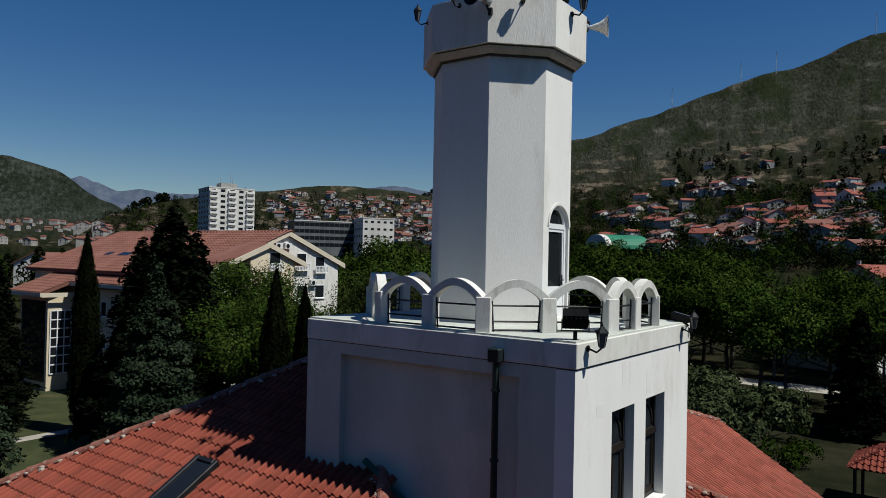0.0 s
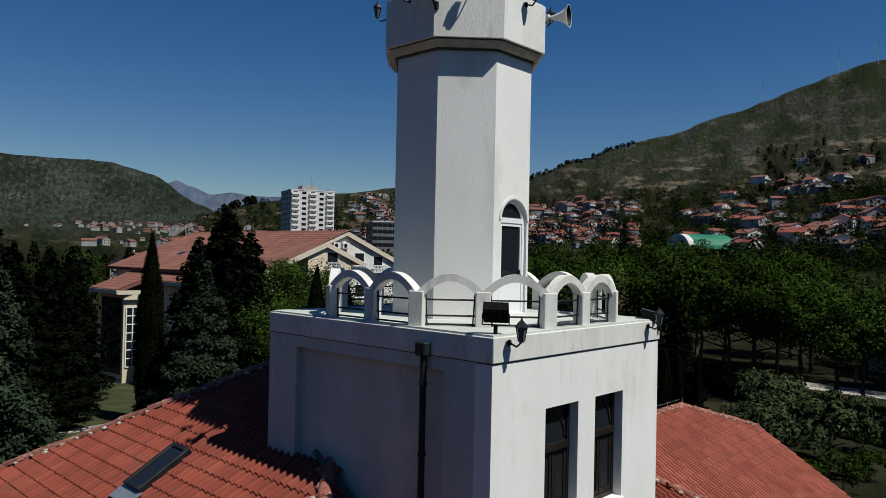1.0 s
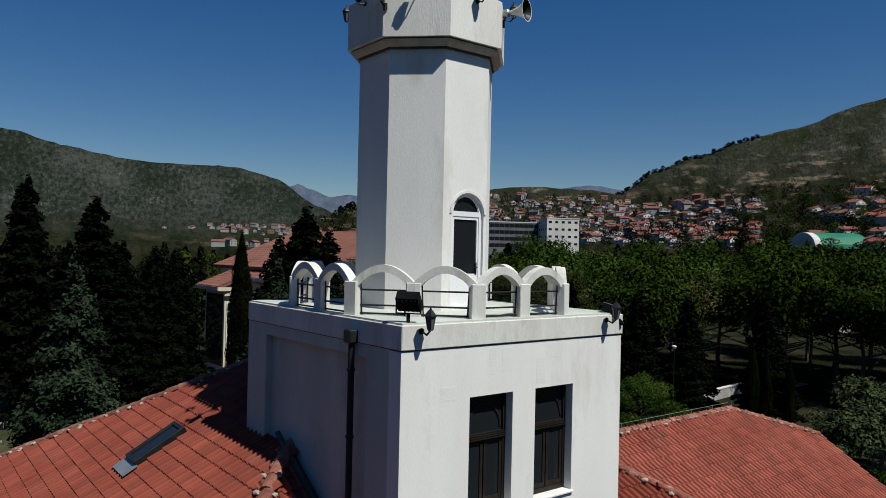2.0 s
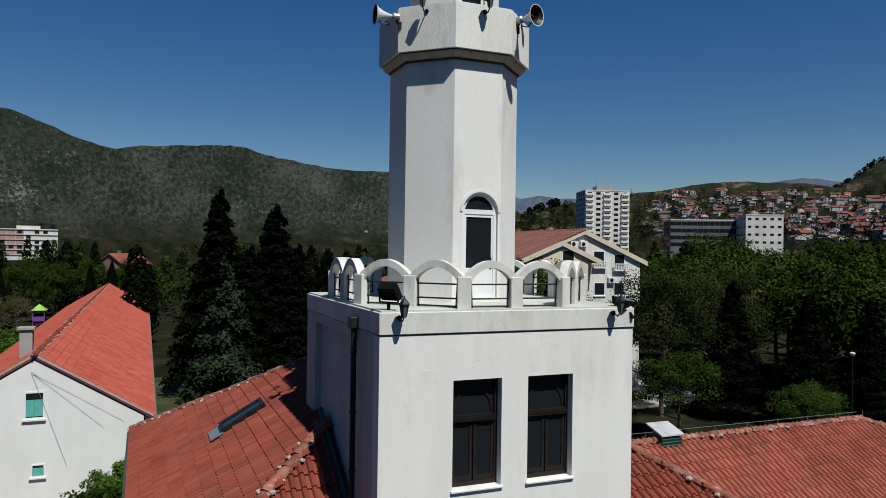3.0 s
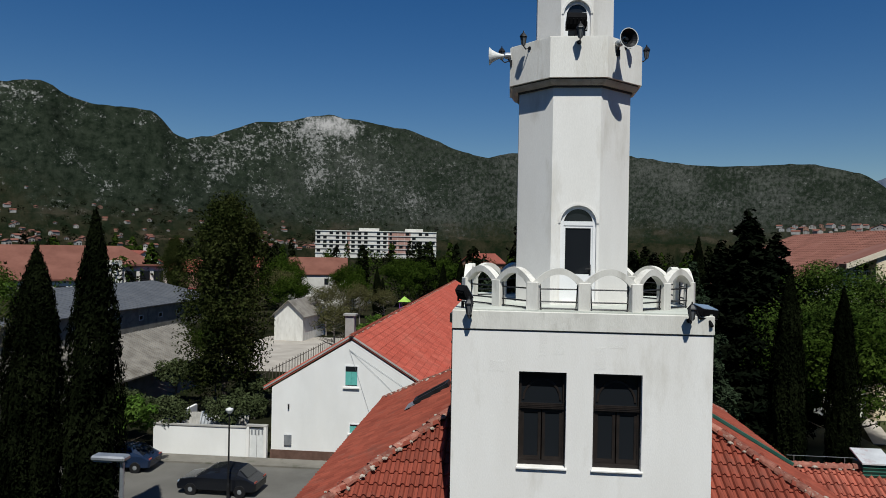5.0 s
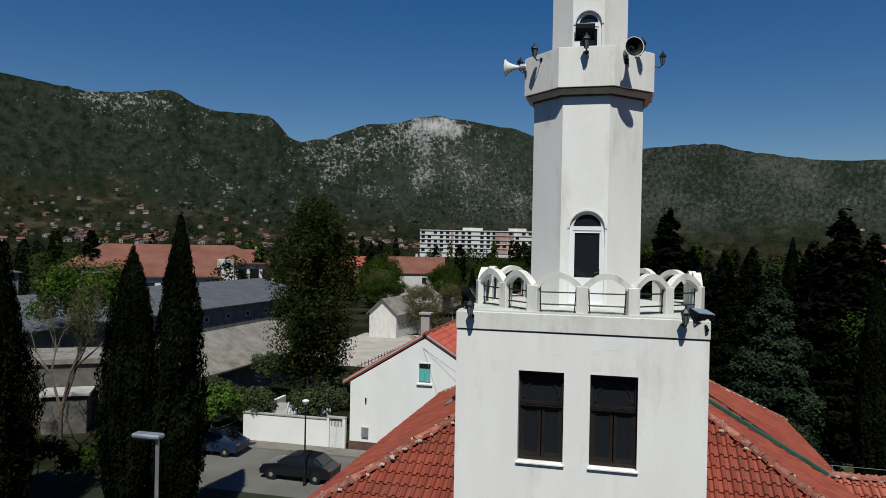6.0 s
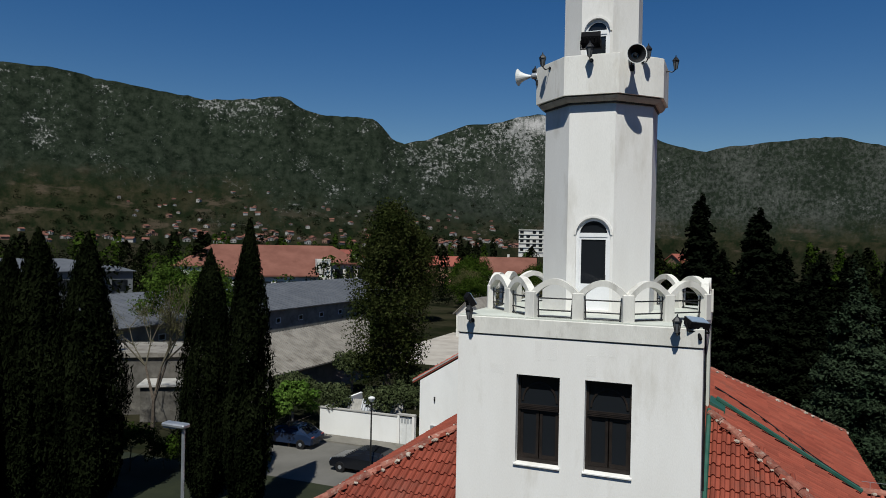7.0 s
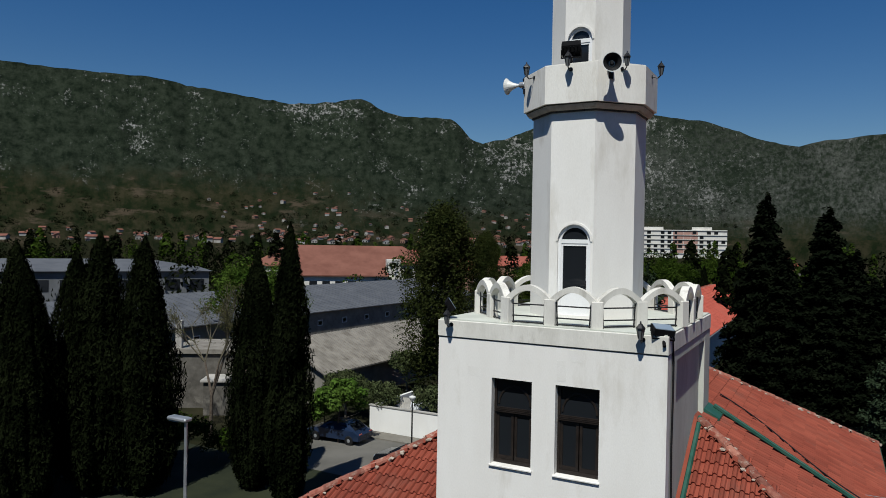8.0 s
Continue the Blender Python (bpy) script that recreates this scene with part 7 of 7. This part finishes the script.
# ---- yard beyond the white house ----
red_house = gable_house("yard_house", "white house with red tile roof and grey chimney", 9, 15, 7.6, 3.4, white_far, school_roof, at(-43, 137, 0.8, 105, sz=0.95), wins=2, floors=2)
fence = thing("slatted_fence", "tall weathered slatted fence round the playground", "fence")
for i in range(70):
    y = 96.6 + i * 0.88
    part("slat", B(-34.05, -33.95, y, y + 0.3, 0, 2.3), concrete, fence)
part("rail", B(-33.94, -33.9, 96.6, 158, 1.7, 1.8), bark, fence)
play = thing("play_tower", "small playground tower with green pyramid roof", "playground tower", m=pose(-21.4, 119.6, 0))
purple = mat("purple_panel", (0.16, 0.05, 0.24), (0.2, 0.07, 0.3), 1, 0.6)
for sx in (-1, 1):
    for sy in (-1, 1):
        part("post", B(sx * 0.8 - 0.06, sx * 0.8 + 0.06, sy * 0.8 - 0.06, sy * 0.8 + 0.06, 0, 2.9), purple, play)
for sy in (-1, 1):
    part("panel", B(-0.74, 0.74, sy * 0.8 - 0.03, sy * 0.8 + 0.03, 1.2, 1.9), purple, play)
part("deck", B(-0.9, 0.9, -0.9, 0.9, 1.1, 1.2), dark_wood, play)
bm = bmesh.new()
q = [bm.verts.new((1.1 * sx, 1.1 * sy, 2.9)) for sx, sy in ((-1, -1), (1, -1), (1, 1), (-1, 1))]
q2 = bm.verts.new((0, 0, 3.9))
for i in range(4):
    bm.faces.new((q[i], q[(i + 1) % 4], q2))
bm.faces.new(q[::-1])
part("roof", bm, mat("lime_panel", (0.25, 0.42, 0.05), (0.3, 0.5, 0.08), 1, 0.6), play, "lime green pyramid roof")

# shrubs and trees of the yard
for x, y, k in ((-28.2, 88.0, 0.72), (-40.0, 104.0, 0.85), (-22.0, 101.0, 0.6)):
    copy_thing(bud, at(x, y, k, rt.uniform(0, 360)))
for x, y, k in ((-37.0, 99.0, 0.6), (-43.0, 112.0, 0.75), (-30.0, 114.0, 0.55), (-20.0, 128.0, 0.75), (-25.0, 140.0, 0.8), (-34.0, 126.0, 0.7), (-47.0, 124.0, 0.8), (-17.0, 150.0, 0.8), (-8.0, 130.0, 0.8), (-30.0, 52.0, 0.42)):
    copy_thing(broad_3, at(x, y, k, rt.uniform(0, 360)))
for x, y, k in ((-27.2, 122.0, 0.62), (-25.6, 119.0, 0.5), (-14.0, 118.0, 0.7), (-11.0, 122.0, 0.75), (-5.0, 116.0, 0.72)):
    copy_thing(cyp_a, at(x, y, k * 1.3, rt.uniform(0, 360), sz=k))
for x, y, k in ((-25.0, 41.0, 0.9), (-28.5, 41.5, 0.9), (-20.6, 38.0, 0.8), (-19.2, 33.0, 0.7)):
    copy_thing(olive, at(x, y, k, rt.uniform(0, 360)))
# houses beyond the eastern trees
gable_house("pale_roof_house", "house with pale grey sheet roof behind the trees", 11, 16, 6.6, 2.6, white_far, concrete, pose(97, 7.5, 0, 0, 0, 70), wins=3, floors=2)
gable_house("red_roof_house", "blue-grey house with dark red tile roof", 10, 20, 10.4, 3.0, grey_far, far_roof, pose(130, 9.0, 0, 0, 0, 84), wins=3, floors=3)

# trees and hedge behind the east wing
leafy = tree("budding_tree", "dark half-leafed tree with open branches", "tree", "", broad_crown(12.0, 5.0, 34000, 53, leaf_mat("dark_spring_leaf", (0.014, 0.022, 0.006), (0.034, 0.042, 0.012)), 0.18, 0.2, 80, 0.12), trunk_mesh(bmesh.new(), 9.5, 0.2, 16, 53, 0.36, 0.2), bark, at(32.6, 35.0, 1.02))
copy_thing(leafy, at(41.0, 38.0, 1.0, 120))
copy_thing(broad_3, at(19.5, 31.5, 0.66, 75, sz=0.66))
copy_thing(broad_3, at(29.0, 28.8, 0.52, 30, sz=0.46))
copy_thing(broad_2, at(36.0, 24.0, 0.42, 200, sz=0.36))
shrub = tree("shrub", "low dark green garden shrub", "shrub", "garden shrubs", broad_crown(2.3, 1.5, 1700, 59, broad_leaf, 0.16, 0.05, 26), trunk_mesh(bmesh.new(), 1.2, 0.05, 5, 59), bark, at(13.0, 19.5))
for i in range(26):
    x = 10.5 + rt.uniform(0, 1) + i * 1.15
    copy_thing(shrub, at(x, 18.2 + 0.10 * x + rt.uniform(-1.5, 1.5), rt.uniform(0.7, 1.25), rt.uniform(0, 360)))
for x, y in ((27.0, 34.0), (25.4, 33.0), (30.0, 36.5), (45.0, 10.0), (41.0, 12.5), (35.0, 4.5), (39.0, 4.0), (33.0, 6.0), (46.5, 6.0), (-8.0, 23.5), (-7.2, 27.0), (-29.0, 16.5), (-27.6, 17.6), (-26.0, 18.2), (-33.0, 18.0)):
    copy_thing(shrub, at(x, y, rt.uniform(0.8, 1.3), rt.uniform(0, 360)))

# corrugated sheets leaning behind the garden wall
for i in range(5):
    sheet = thing("corrugated_sheet", "grey corrugated sheet leaning behind the garden wall", "metal sheet", "corrugated sheets", m=pose(-21.9 + i * 0.75, 29.6 + 0.12 * i, 0.0, -34 + 3 * i, 0, 6 - 4 * i))
    v, f = [], []
    for j in range(17):
        for z in (0.0, 2.5):
            for t_ in (0.0, 0.012):
                v.append((-0.45 + j * 0.056, 0.03 * math.sin(j * math.pi / 2) + t_, z))
    for j in range(16):
        a = 4 * j
        f += [(a, a + 4, a + 6, a + 2), (a + 1, a + 3, a + 7, a + 5), (a, a + 1, a + 5, a + 4), (a + 2, a + 6, a + 7, a + 3)]
    o = new("sheet", raw("sheet", v, f, grey_metal if i % 2 else concrete))
    o.parent = sheet

# log benches on the garden lawn
for x, y, a in ((-2.6, 37.0, 12), (-3.4, 44.5, 8), (-2.4, 50.0, 15), (3.4, 44.0, 80)):
    lg = thing("log_bench", "weathered log bench on the garden lawn", "bench", "log benches", m=pose(x, y, 0.03, 0, 0, a))
    bm = bmesh.new()
    rod(bm, (-0.9, 0, 0.42), (0.9, 0, 0.42), 0.14, 0.12, 10)
    part("seat_log", bm, bark_pale, lg)
    for k in (-0.55, 0.55):
        bm = bmesh.new()
        rod(bm, (k, 0, -0.04), (k, 0, 0.3), 0.12, 0.12, 8)
        part("leg", bm, bark_pale, lg)
for i in range(9):
    copy_thing(fresh, at(-6.2 + 1.1 * i + rt.uniform(-0.4, 0.4), 15.4 + rt.uniform(-0.3, 0.6), rt.uniform(0.25, 0.42), rt.uniform(0, 360)))

# old outbuilding behind the bare tree
ob_ = thing("outbuilding", "low old outbuilding with pale flat roof edge and chimney post", "building", m=pose(-40.3, 25.6, 0, 0, 0, 32))
dark_render = mat("dark_old_render", (0.07, 0.064, 0.055), (0.13, 0.12, 0.105), 1.2, 0.95, 20, 0.3, stain=(0.20, 0.185, 0.16), stain_scale=0.8)
part("wall", B(-0.5, 7.0, 0.3, 6.0, 0, 4.4), dark_render, ob_)
part("roof_edge", B(-0.7, 7.2, 0.1, 6.2, 4.4, 4.75), sheet_grey, ob_, "pale flat roof edge")
part("chimney", B(-0.4, 0.1, 0.6, 1.1, 4.75, 7.0, 0.02), concrete, ob_, "pale chimney post")
part("lean_to", B(2.6, 5.4, -2.2, 0.3, 0, 2.6), dark_render, ob_)
part("lean_to_roof", B(2.4, 5.6, -2.4, 0.3, 2.6, 2.75), concrete, ob_)
